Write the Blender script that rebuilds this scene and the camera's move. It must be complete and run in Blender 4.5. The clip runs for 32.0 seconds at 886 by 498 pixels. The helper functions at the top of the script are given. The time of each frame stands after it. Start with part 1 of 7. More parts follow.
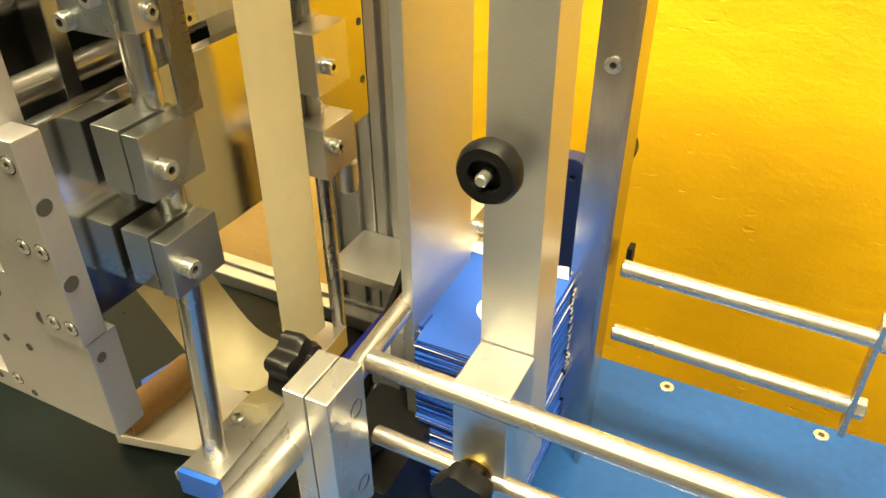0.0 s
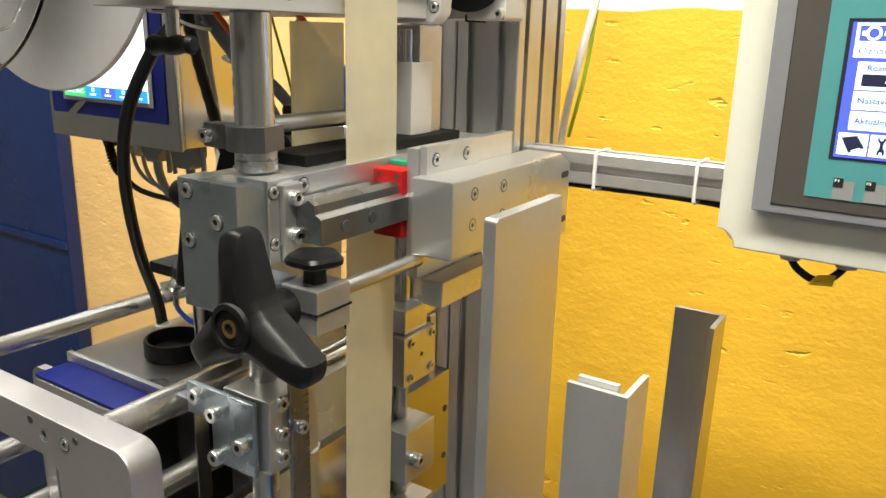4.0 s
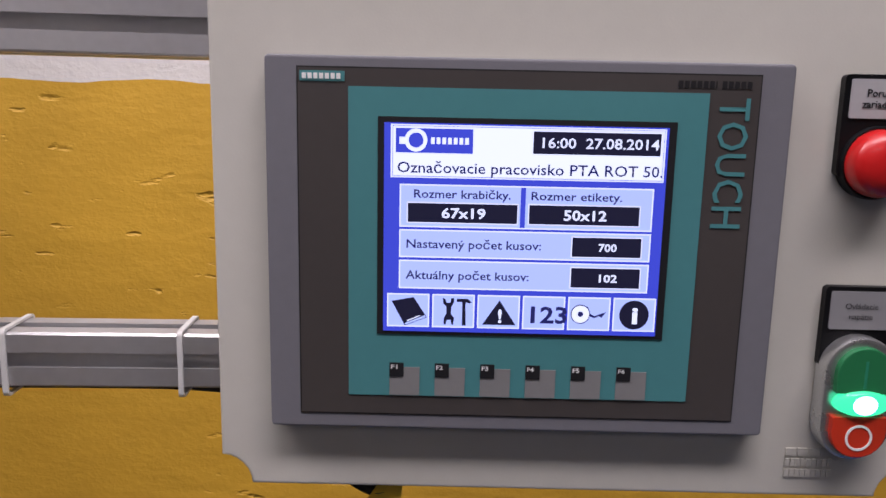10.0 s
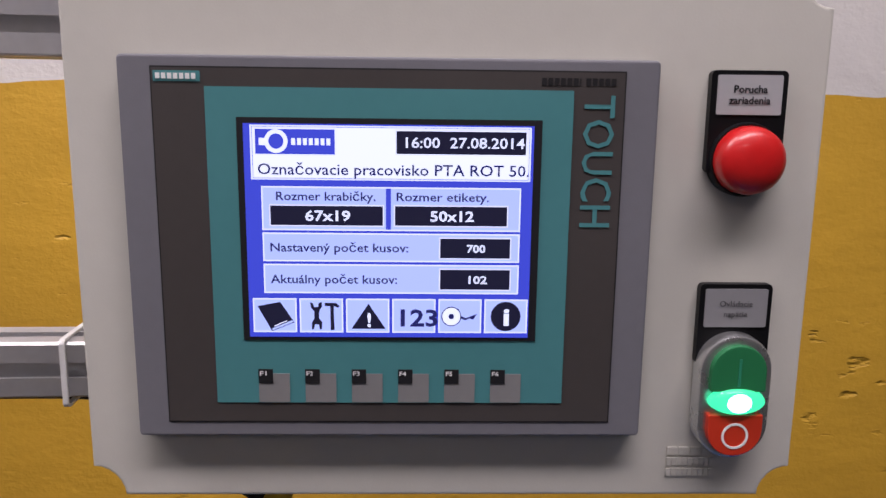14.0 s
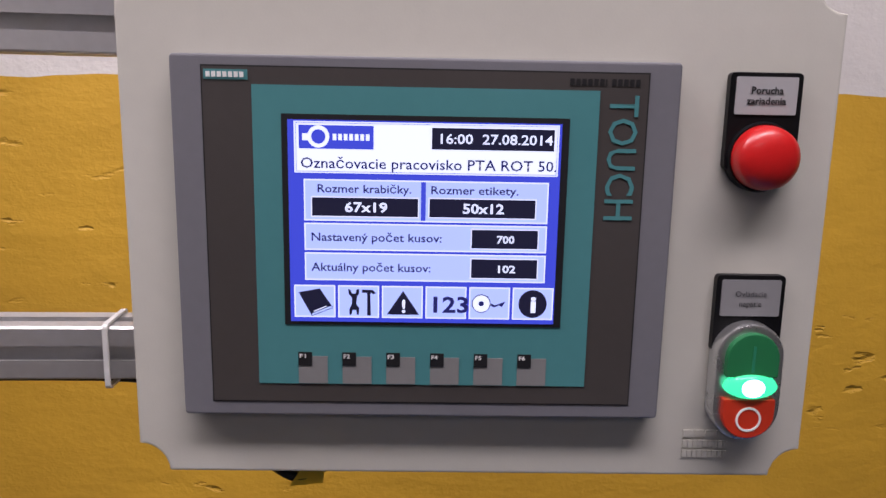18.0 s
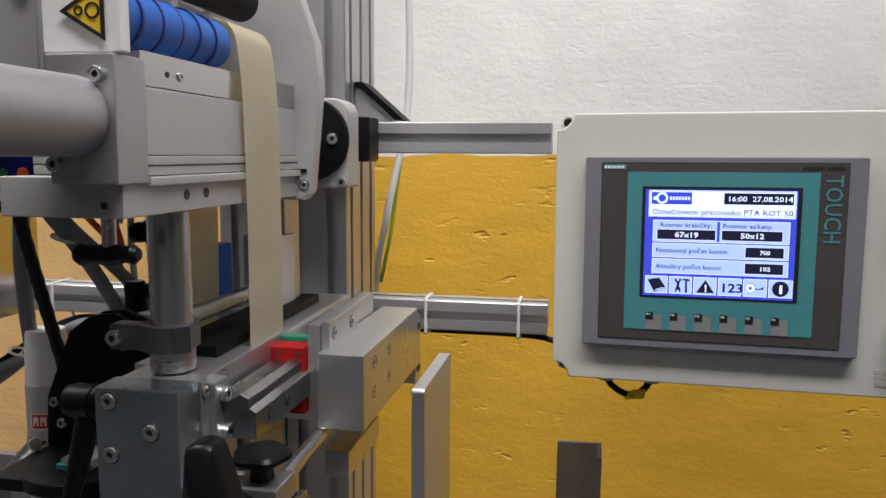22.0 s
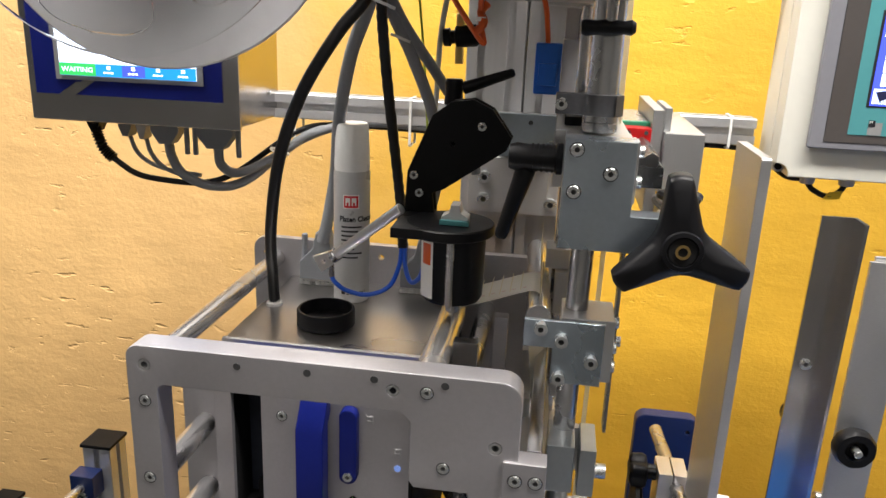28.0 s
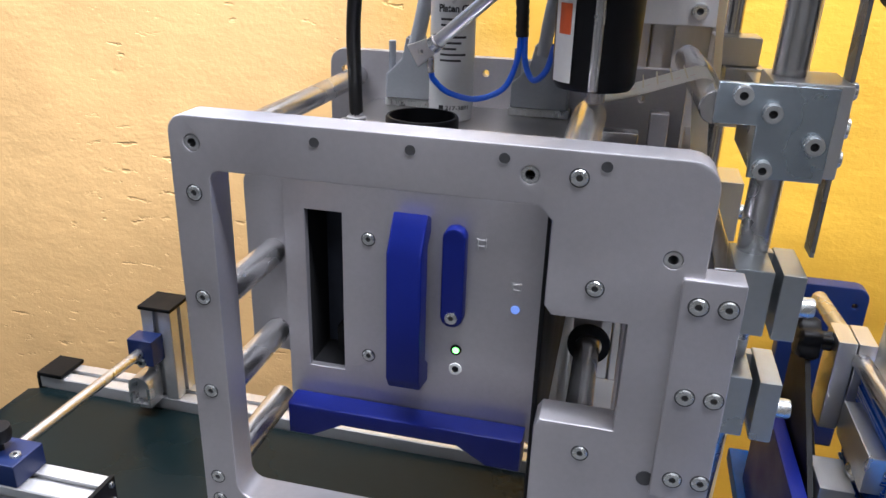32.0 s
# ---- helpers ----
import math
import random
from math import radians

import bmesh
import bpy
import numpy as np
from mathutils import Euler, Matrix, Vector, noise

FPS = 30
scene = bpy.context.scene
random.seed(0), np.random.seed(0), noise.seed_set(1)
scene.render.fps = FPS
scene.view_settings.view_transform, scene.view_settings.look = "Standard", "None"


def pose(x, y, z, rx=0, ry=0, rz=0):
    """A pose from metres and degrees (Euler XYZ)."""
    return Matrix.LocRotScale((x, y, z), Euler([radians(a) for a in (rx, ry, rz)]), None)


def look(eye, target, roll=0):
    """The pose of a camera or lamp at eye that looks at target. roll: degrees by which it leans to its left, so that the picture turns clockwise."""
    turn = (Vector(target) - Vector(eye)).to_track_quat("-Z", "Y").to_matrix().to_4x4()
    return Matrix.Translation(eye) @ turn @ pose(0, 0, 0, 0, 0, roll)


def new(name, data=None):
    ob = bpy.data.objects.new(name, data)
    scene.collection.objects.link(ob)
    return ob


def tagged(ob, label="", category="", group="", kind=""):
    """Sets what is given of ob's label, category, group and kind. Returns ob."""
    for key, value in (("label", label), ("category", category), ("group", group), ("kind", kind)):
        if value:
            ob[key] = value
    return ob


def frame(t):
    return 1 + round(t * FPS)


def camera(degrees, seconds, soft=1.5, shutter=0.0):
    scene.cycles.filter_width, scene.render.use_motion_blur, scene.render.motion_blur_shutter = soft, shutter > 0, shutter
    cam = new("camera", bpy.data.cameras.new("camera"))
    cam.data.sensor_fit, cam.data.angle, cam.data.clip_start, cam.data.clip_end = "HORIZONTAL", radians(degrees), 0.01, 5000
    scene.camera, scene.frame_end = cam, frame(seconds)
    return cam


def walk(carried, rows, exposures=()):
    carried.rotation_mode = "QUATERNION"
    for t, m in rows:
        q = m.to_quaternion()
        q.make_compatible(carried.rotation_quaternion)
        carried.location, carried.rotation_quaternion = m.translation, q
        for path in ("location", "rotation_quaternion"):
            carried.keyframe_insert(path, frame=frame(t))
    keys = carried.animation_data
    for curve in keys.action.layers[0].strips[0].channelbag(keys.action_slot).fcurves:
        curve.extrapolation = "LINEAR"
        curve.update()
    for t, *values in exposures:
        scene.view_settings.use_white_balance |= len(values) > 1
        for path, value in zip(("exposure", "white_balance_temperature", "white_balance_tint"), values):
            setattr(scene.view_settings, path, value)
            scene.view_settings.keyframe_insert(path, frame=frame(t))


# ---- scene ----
cam = camera(60.0, 32.0)
PATH = [
    (0, (0.002, 0.017, 1.339), (-0.744, 1.486, 0.205), -0.6),
    (0.5, (-0.001, 0.004, 1.362), (-0.801, 1.515, 0.324), -0.1),
    (1, (-0.004, -0.006, 1.381), (-0.863, 1.519, 0.412), 0.0),
    (1.5, (-0.004, -0.011, 1.396), (-0.91, 1.522, 0.485), -0.1),
    (2, (-0.004, -0.017, 1.411), (-0.957, 1.522, 0.561), 0.1),
    (2.5, (-0.002, -0.018, 1.429), (-0.983, 1.547, 0.663), -0.1),
    (3, (0.003, -0.019, 1.444), (-0.999, 1.574, 0.765), 0.3),
    (3.5, (0.013, -0.019, 1.457), (-1.025, 1.585, 0.865), 0.8),
    (5.5, (-0.028, 0.04, 1.519), (-0.968, 1.745, 1.063), 2.6),
    (6, (-0.034, 0.052, 1.524), (-0.904, 1.807, 1.121), 2.5),
    (6.5, (-0.039, 0.079, 1.521), (-0.805, 1.88, 1.111), 2.8),
    (7, (-0.058, 0.11, 1.52), (-0.626, 1.98, 1.096), 2.9),
    (7.5, (-0.083, 0.134, 1.518), (-0.471, 2.053, 1.111), 1.8),
    (8, (-0.085, 0.16, 1.513), (-0.32, 2.094, 1.059), 2.3),
    (8.5, (-0.068, 0.179, 1.509), (-0.284, 2.121, 1.083), 2.7),
    (9, (-0.055, 0.199, 1.511), (-0.172, 2.152, 1.097), 2.2),
    (9.5, (-0.044, 0.217, 1.51), (-0.066, 2.184, 1.145), 1.1),
    (10, (-0.041, 0.247, 1.492), (0.059, 2.212, 1.131), 1.5),
    (10.5, (-0.027, 0.256, 1.492), (0.116, 2.219, 1.133), 1.1),
    (11, (-0.02, 0.26, 1.494), (0.161, 2.218, 1.13), 1.2),
    (11.5, (-0.019, 0.258, 1.493), (0.152, 2.217, 1.124), 1.1),
    (12, (-0.006, 0.255, 1.495), (0.18, 2.21, 1.118), 0.6),
    (12.5, (0.004, 0.25, 1.495), (0.176, 2.207, 1.12), 0.7),
    (13, (0.006, 0.25, 1.494), (0.175, 2.207, 1.114), 0.8),
    (13.5, (0.003, 0.252, 1.493), (0.158, 2.211, 1.118), 1.0),
    (14, (0.004, 0.251, 1.494), (0.163, 2.21, 1.126), 1.0),
    (14.5, (0.002, 0.25, 1.493), (0.152, 2.21, 1.127), 1.1),
    (16.5, (-0.001, 0.242, 1.495), (0.142, 2.204, 1.131), 1.1),
    (17, (-0.001, 0.242, 1.495), (0.146, 2.203, 1.133), 1.2),
    (17.5, (-0.003, 0.24, 1.495), (0.146, 2.199, 1.125), 1.2),
    (18, (-0.009, 0.234, 1.495), (0.14, 2.192, 1.115), 1.4),
    (18.5, (-0.023, 0.217, 1.496), (0.135, 2.175, 1.121), 1.6),
    (19, (-0.044, 0.191, 1.496), (0.134, 2.149, 1.129), 1.5),
    (19.5, (-0.074, 0.172, 1.476), (0.074, 2.13, 1.099), 1.3),
    (20, (-0.074, 0.133, 1.496), (-0.086, 2.087, 1.067), 1.1),
    (20.5, (-0.059, 0.06, 1.508), (-0.283, 2.012, 1.131), 0.4),
    (21, (-0.049, -0.001, 1.512), (-0.373, 1.939, 1.152), 0.1),
    (21.5, (-0.039, -0.05, 1.511), (-0.469, 1.875, 1.179), -0.2),
    (22, (-0.096, -0.08, 1.512), (-0.462, 1.871, 1.269), 0.4),
    (22.5, (-0.159, -0.123, 1.515), (-0.5, 1.836, 1.304), -0.7),
    (23, (-0.208, -0.156, 1.519), (-0.568, 1.8, 1.303), -0.3),
    (23.5, (-0.251, -0.195, 1.521), (-0.662, 1.751, 1.31), 0.0),
    (24, (-0.295, -0.228, 1.52), (-0.727, 1.713, 1.306), 1.1),
    (24.5, (-0.328, -0.249, 1.522), (-0.711, 1.703, 1.316), 2.1),
    (25, (-0.333, -0.27, 1.524), (-0.698, 1.687, 1.34), 2.3),
    (25.5, (-0.341, -0.269, 1.506), (-0.679, 1.682, 1.221), 2.7),
    (26, (-0.339, -0.258, 1.49), (-0.6, 1.686, 1.098), 2.6),
    (26.5, (-0.34, -0.257, 1.482), (-0.623, 1.669, 1.023), 1.9),
    (28.5, (-0.351, -0.238, 1.457), (-0.621, 1.638, 0.816), 2.5),
    (29, (-0.358, -0.229, 1.444), (-0.665, 1.615, 0.733), 2.3),
    (29.5, (-0.359, -0.225, 1.437), (-0.641, 1.612, 0.697), 2.3),
    (30, (-0.356, -0.228, 1.429), (-0.635, 1.591, 0.644), 2.3),
    (30.5, (-0.36, -0.223, 1.421), (-0.646, 1.576, 0.594), 2.1),
    (31, (-0.38, -0.208, 1.406), (-0.725, 1.579, 0.578), 0.8),
    (31.5, (-0.396, -0.17, 1.376), (-0.8, 1.635, 0.615), -0.3),
    (32, (-0.402, -0.139, 1.328), (-0.815, 1.66, 0.56), 1.9),
]
EXPOSURES = [(0.0, 1.45, 11000, -6), (1.5, 1.28, 8400, -3), (3.5, 0.9, 6800, 1), (6.0, -0.12, 5900, 5), (8.0, -0.66, 5800, 11), (10.0, -0.76, 5950, 27), (19.0, -0.68, 6000, 28), (21.0, -0.35, 5900, 16),
             (22.8, -0.7, 5850, 13), (23.6, -0.42, 5700, 14), (25.0, 0.04, 5850, 22), (26.0, 0.48, 6000, 11), (29.0, 0.75, 6200, 11), (31.0, 0.98, 5600, 9), (32.0, 1.04, 5350, 14)]
walk(cam, [(t, look(eye, target, roll)) for t, eye, target, roll in PATH], EXPOSURES)

# ---- light ----
world = bpy.data.worlds.new("room_air")
scene.world = world
world.use_nodes = True
world.node_tree.nodes["Background"].inputs[0].default_value = (0.9, 0.95, 1.0, 1)
world.node_tree.nodes["Background"].inputs[1].default_value = 0.01


def assumed_lamp(x, y, z, power, length, color):
    data = bpy.data.lights.new("tube_light", "AREA")
    data.shape, data.size, data.size_y, data.energy, data.color = "RECTANGLE", length, 0.25, power, color
    ob = new("tube_light", data)
    ob.matrix_world = pose(x, y, z)
    return ob


WARM = (1.0, 0.93, 0.83)
# assumed ceiling lamps, out of view, placed and powered to match the brightness
LAMPS = [(-1.25, 0.25, 2.86, 44.0), (0.2, -0.12, 2.86, 52.0), (-0.4, -2.0, 2.86, 10.0)]
for lx, ly, lz, power in LAMPS:
    assumed_lamp(lx, ly, lz, power, 1.3, WARM)

# ---- materials ----


def material(name, color, rough=0.5, metal=0.0, grain=0.0, scale=60.0, bump=0.0, bump_scale=200.0, stretch=None, rough_var=0.08, spec=0.5, coat=0.0, per_piece=0.0):
    """Principled surface with colour variation at two scales, roughness variation and fine relief."""
    m = bpy.data.materials.new(name)
    m.use_nodes = True
    nt = m.node_tree
    nodes, links = nt.nodes, nt.links
    b = nodes["Principled BSDF"]
    b.inputs["Base Color"].default_value = (*color, 1)
    b.inputs["Roughness"].default_value = rough
    b.inputs["Metallic"].default_value = metal
    b.inputs["Specular IOR Level"].default_value = spec
    b.inputs["Coat Weight"].default_value = coat
    co = nodes.new("ShaderNodeTexCoord")
    source = co.outputs["Object"]
    if stretch:
        mp = nodes.new("ShaderNodeMapping")
        mp.inputs["Scale"].default_value = stretch
        links.new(source, mp.inputs["Vector"])
        source = mp.outputs["Vector"]
    fine = nodes.new("ShaderNodeTexNoise")
    fine.inputs["Scale"].default_value, fine.inputs["Detail"].default_value = scale * 6, 4
    wide = nodes.new("ShaderNodeTexNoise")
    wide.inputs["Scale"].default_value, wide.inputs["Detail"].default_value = scale * 0.35, 5
    links.new(source, fine.inputs["Vector"])
    links.new(co.outputs["Object"], wide.inputs["Vector"])
    if grain > 0:
        add = nodes.new("ShaderNodeMath")
        add.operation = "ADD"
        links.new(fine.outputs["Fac"], add.inputs[0])
        links.new(wide.outputs["Fac"], add.inputs[1])
        ramp = nodes.new("ShaderNodeMapRange")
        ramp.inputs["From Min"].default_value, ramp.inputs["From Max"].default_value = 0.6, 1.4
        ramp.inputs["To Min"].default_value, ramp.inputs["To Max"].default_value = 1 - grain, 1 + grain
        links.new(add.outputs[0], ramp.inputs["Value"])
        value = ramp.outputs["Result"]
        if per_piece > 0:
            info = nodes.new("ShaderNodeObjectInfo")
            span = nodes.new("ShaderNodeMapRange")
            span.inputs["To Min"].default_value, span.inputs["To Max"].default_value = 1 - per_piece, 1 + per_piece
            links.new(info.outputs["Random"], span.inputs["Value"])
            mul = nodes.new("ShaderNodeMath")
            mul.operation = "MULTIPLY"
            links.new(value, mul.inputs[0])
            links.new(span.outputs["Result"], mul.inputs[1])
            value = mul.outputs[0]
        hsv = nodes.new("ShaderNodeHueSaturation")
        hsv.inputs["Color"].default_value = (*color, 1)
        links.new(value, hsv.inputs["Value"])
        links.new(hsv.outputs["Color"], b.inputs["Base Color"])
        rr = nodes.new("ShaderNodeMapRange")
        rr.inputs["From Min"].default_value, rr.inputs["From Max"].default_value = 0.3, 0.7
        rr.inputs["To Min"].default_value, rr.inputs["To Max"].default_value = max(0.02, rough - rough_var), min(1, rough + rough_var)
        links.new(wide.outputs["Fac"], rr.inputs["Value"])
        links.new(rr.outputs["Result"], b.inputs["Roughness"])
    if bump > 0:
        bn = nodes.new("ShaderNodeTexNoise")
        bn.inputs["Scale"].default_value, bn.inputs["Detail"].default_value = bump_scale, 3
        links.new(source, bn.inputs["Vector"])
        bp = nodes.new("ShaderNodeBump")
        bp.inputs["Strength"].default_value, bp.inputs["Distance"].default_value = bump, 0.0004
        links.new(bn.outputs["Fac"], bp.inputs["Height"])
        links.new(bp.outputs["Normal"], b.inputs["Normal"])
    return m


def glow(name, color, strength):
    m = bpy.data.materials.new(name)
    m.use_nodes = True
    b = m.node_tree.nodes["Principled BSDF"]
    b.inputs["Base Color"].default_value = (0.02, 0.02, 0.02, 1)
    b.inputs["Emission Color"].default_value = (*color, 1)
    b.inputs["Emission Strength"].default_value = strength
    b.inputs["Roughness"].default_value = 0.25
    return m


def clear(name, color, rough=0.05, ior=1.45):
    m = bpy.data.materials.new(name)
    m.use_nodes = True
    b = m.node_tree.nodes["Principled BSDF"]
    b.inputs["Base Color"].default_value = (*color, 1)
    b.inputs["Transmission Weight"].default_value = 1.0
    b.inputs["Roughness"].default_value = rough
    b.inputs["IOR"].default_value = ior
    return m


def wall_paint(name, low, pale, high, split):
    """Lime plaster, painted in one colour below a wavering line and another above, with trowel marks and chips."""
    m = bpy.data.materials.new(name)
    m.use_nodes = True
    nt = m.node_tree
    nodes, links = nt.nodes, nt.links
    b = nodes["Principled BSDF"]
    b.inputs["Roughness"].default_value = 0.55
    co = nodes.new("ShaderNodeTexCoord")
    sep = nodes.new("ShaderNodeSeparateXYZ")
    links.new(co.outputs["Object"], sep.inputs[0])
    wob = nodes.new("ShaderNodeTexNoise")
    wob.inputs["Scale"].default_value, wob.inputs["Detail"].default_value = 9.0, 3
    links.new(co.outputs["Object"], wob.inputs["Vector"])
    edge = nodes.new("ShaderNodeMath")
    edge.operation = "MULTIPLY_ADD"
    edge.inputs[1].default_value = 0.016
    links.new(wob.outputs["Fac"], edge.inputs[0])
    links.new(sep.outputs["Z"], edge.inputs[2])
    step = nodes.new("ShaderNodeMath")
    step.operation = "GREATER_THAN"
    step.inputs[1].default_value = split + 0.008
    links.new(edge.outputs[0], step.inputs[0])
    tone = nodes.new("ShaderNodeTexNoise")
    tone.inputs["Scale"].default_value, tone.inputs["Detail"].default_value = 5.0, 6
    links.new(co.outputs["Object"], tone.inputs["Vector"])
    mapr = nodes.new("ShaderNodeMapRange")
    mapr.inputs["From Min"].default_value, mapr.inputs["From Max"].default_value = 0.3, 0.7
    mapr.inputs["To Min"].default_value, mapr.inputs["To Max"].default_value = 0.9, 1.08
    links.new(tone.outputs["Fac"], mapr.inputs["Value"])
    mix = nodes.new("ShaderNodeMix")
    mix.data_type = "RGBA"
    mix.inputs["A"].default_value, mix.inputs["B"].default_value = (*low, 1), (*high, 1)
    links.new(step.outputs[0], mix.inputs["Factor"])
    # the camera's paler, pinker cast at the left is put into the wall's colour
    lens_cast = nodes.new("ShaderNodeMapRange")
    lens_cast.interpolation_type = "SMOOTHSTEP"
    lens_cast.inputs["From Min"].default_value, lens_cast.inputs["From Max"].default_value = -0.35, -0.85
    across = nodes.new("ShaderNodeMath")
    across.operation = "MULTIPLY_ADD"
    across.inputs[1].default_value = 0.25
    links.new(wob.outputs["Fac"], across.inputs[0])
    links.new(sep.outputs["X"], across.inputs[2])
    links.new(across.outputs[0], lens_cast.inputs["Value"])
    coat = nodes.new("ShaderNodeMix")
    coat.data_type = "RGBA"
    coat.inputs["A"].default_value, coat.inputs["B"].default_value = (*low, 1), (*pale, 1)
    links.new(lens_cast.outputs["Result"], coat.inputs["Factor"])
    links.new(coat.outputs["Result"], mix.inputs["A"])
    hsv = nodes.new("ShaderNodeHueSaturation")
    links.new(mix.outputs["Result"], hsv.inputs["Color"])
    links.new(mapr.outputs["Result"], hsv.inputs["Value"])
    links.new(hsv.outputs["Color"], b.inputs["Base Color"])
    # relief: soft trowel waves, sand grain, sparse dents
    wave = nodes.new("ShaderNodeTexNoise")
    wave.inputs["Scale"].default_value, wave.inputs["Detail"].default_value, wave.inputs["Roughness"].default_value = 14.0, 6, 0.6
    mp = nodes.new("ShaderNodeMapping")
    mp.inputs["Scale"].default_value = (1.0, 1.0, 1.7)
    links.new(co.outputs["Object"], mp.inputs["Vector"])
    links.new(mp.outputs["Vector"], wave.inputs["Vector"])
    dent = nodes.new("ShaderNodeTexNoise")
    dent.inputs["Scale"].default_value, dent.inputs["Detail"].default_value = 22.0, 4
    mp2 = nodes.new("ShaderNodeMapping")
    mp2.inputs["Scale"].default_value = (1.0, 1.0, 2.6)
    links.new(co.outputs["Object"], mp2.inputs["Vector"])
    links.new(mp2.outputs["Vector"], dent.inputs["Vector"])
    cut = nodes.new("ShaderNodeMapRange")
    cut.inputs["From Min"].default_value, cut.inputs["From Max"].default_value = 0.62, 0.72
    cut.inputs["To Min"].default_value, cut.inputs["To Max"].default_value = 0.0, -1.1
    links.new(dent.outputs["Fac"], cut.inputs["Value"])
    grain = nodes.new("ShaderNodeTexNoise")
    grain.inputs["Scale"].default_value, grain.inputs["Detail"].default_value = 160.0, 2
    links.new(co.outputs["Object"], grain.inputs["Vector"])
    sum1 = nodes.new("ShaderNodeMath")
    sum1.operation = "ADD"
    links.new(wave.outputs["Fac"], sum1.inputs[0])
    group = nodes.new("ShaderNodeTexNoise")
    group.inputs["Scale"].default_value, group.inputs["Detail"].default_value = 3.5, 2
    links.new(co.outputs["Object"], group.inputs["Vector"])
    span = nodes.new("ShaderNodeMapRange")
    span.inputs["From Min"].default_value, span.inputs["From Max"].default_value = 0.48, 0.60
    links.new(group.outputs["Fac"], span.inputs["Value"])
    here = nodes.new("ShaderNodeMath")
    here.operation = "MULTIPLY"
    links.new(cut.outputs["Result"], here.inputs[0])
    links.new(span.outputs["Result"], here.inputs[1])
    calm = nodes.new("ShaderNodeMapRange")
    calm.inputs["To Min"].default_value, calm.inputs["To Max"].default_value = 1.0, 0.25
    links.new(step.outputs[0], calm.inputs["Value"])
    dented = nodes.new("ShaderNodeMath")
    dented.operation = "MULTIPLY"
    links.new(here.outputs[0], dented.inputs[0])
    links.new(calm.outputs["Result"], dented.inputs[1])
    links.new(dented.outputs[0], sum1.inputs[1])
    sum2 = nodes.new("ShaderNodeMath")
    sum2.operation = "MULTIPLY_ADD"
    sum2.inputs[1].default_value = 0.16
    links.new(grain.outputs["Fac"], sum2.inputs[0])
    links.new(sum1.outputs[0], sum2.inputs[2])
    bp = nodes.new("ShaderNodeBump")
    bp.inputs["Strength"].default_value, bp.inputs["Distance"].default_value = 0.6, 0.006
    links.new(sum2.outputs[0], bp.inputs["Height"])
    links.new(bp.outputs["Normal"], b.inputs["Normal"])
    return m


# second colour holds the camera's pale cast towards the left
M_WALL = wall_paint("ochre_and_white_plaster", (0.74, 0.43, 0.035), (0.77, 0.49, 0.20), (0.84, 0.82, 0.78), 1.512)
M_PLAIN = material("dark_grey_room_paint", (0.18, 0.18, 0.175), 0.8, grain=0.05, scale=4, bump=0.3)
M_FLOOR = material("grey_floor_paint", (0.12, 0.12, 0.115), 0.45, grain=0.12, scale=4, bump=0.2, bump_scale=60)
M_CEIL = material("white_ceiling_paint", (0.8, 0.8, 0.78), 0.9, grain=0.03, scale=3)
M_ALU = material("brushed_aluminium", (0.60, 0.60, 0.605), 0.42, 0.92, 0.10, 40, 0.25, 120, (1, 1, 14))
M_MILL = material("milled_aluminium", (0.60, 0.60, 0.605), 0.30, 0.88, 0.04, 25, 0.12, 260, (12, 1, 1), rough_var=0.05)
M_BLAST = material("bead_blasted_anodised_aluminium", (0.47, 0.455, 0.475), 0.46, 0.85, 0.05, 50, 0.18, 900)
M_PROFILE = material("anodised_extrusion", (0.60, 0.60, 0.61), 0.36, 0.7, 0.06, 30, 0.1, 300)
M_PROFV = material("anodised_upright_extrusion", (0.52, 0.52, 0.53), 0.38, 0.75, 0.07, 30, 0.15, 150, (1, 1, 0.05))
M_STEEL = material("ground_steel_shaft", (0.52, 0.515, 0.52), 0.26, 0.92, 0.03, 50, 0.02, 400, rough_var=0.03)
M_POLISH = material("polished_steel_roller", (0.62, 0.61, 0.61), 0.22, 0.9, 0.05, 40, 0.06, 300)
M_STAIN = material("brushed_stainless_sheet", (0.52, 0.51, 0.51), 0.22, 1.0, 0.05, 12, 0.2, 100, (14, 1, 1), rough_var=0.03)
M_TOPS = material("dull_stainless_cover", (0.44, 0.425, 0.41), 0.27, 1.0, 0.05, 10, 0.15, 120, (14, 1, 1), rough_var=0.04)
M_ZINCD = material("dull_zinc_plated_block", (0.43, 0.46, 0.48), 0.32, 0.95, 0.06, 40, 0.1, 300)
M_BORE = material("shaded_bore", (0.05, 0.05, 0.052), 0.6, 0.3, 0.2, 200)
M_SLATE = material("slot_depth_grey", (0.030, 0.034, 0.048), 0.35, 0.3, 0.2, 20)
M_BURN = material("blackened_steel", (0.16, 0.16, 0.17), 0.4, 0.9, 0.1, 60, 0.1, 300)
M_ZINC = material("zinc_plated_steel", (0.42, 0.48, 0.54), 0.30, 0.95, 0.07, 40, 0.1, 300)
M_SCREW = material("zinc_screw", (0.60, 0.61, 0.61), 0.30, 0.9, 0.12, 200)
M_BLACK = material("black_moulded_plastic", (0.005, 0.005, 0.006), 0.40, 0, 0.15, 80, 0.2, 700, spec=0.22)
M_BLACKM = material("matt_black_plastic", (0.004, 0.004, 0.0043), 0.55, 0, 0.2, 60, 0.2, 500, spec=0.15)
M_RUBBER = material("black_cable_rubber", (0.007, 0.007, 0.008), 0.42, 0, 0.1, 80, spec=0.4)
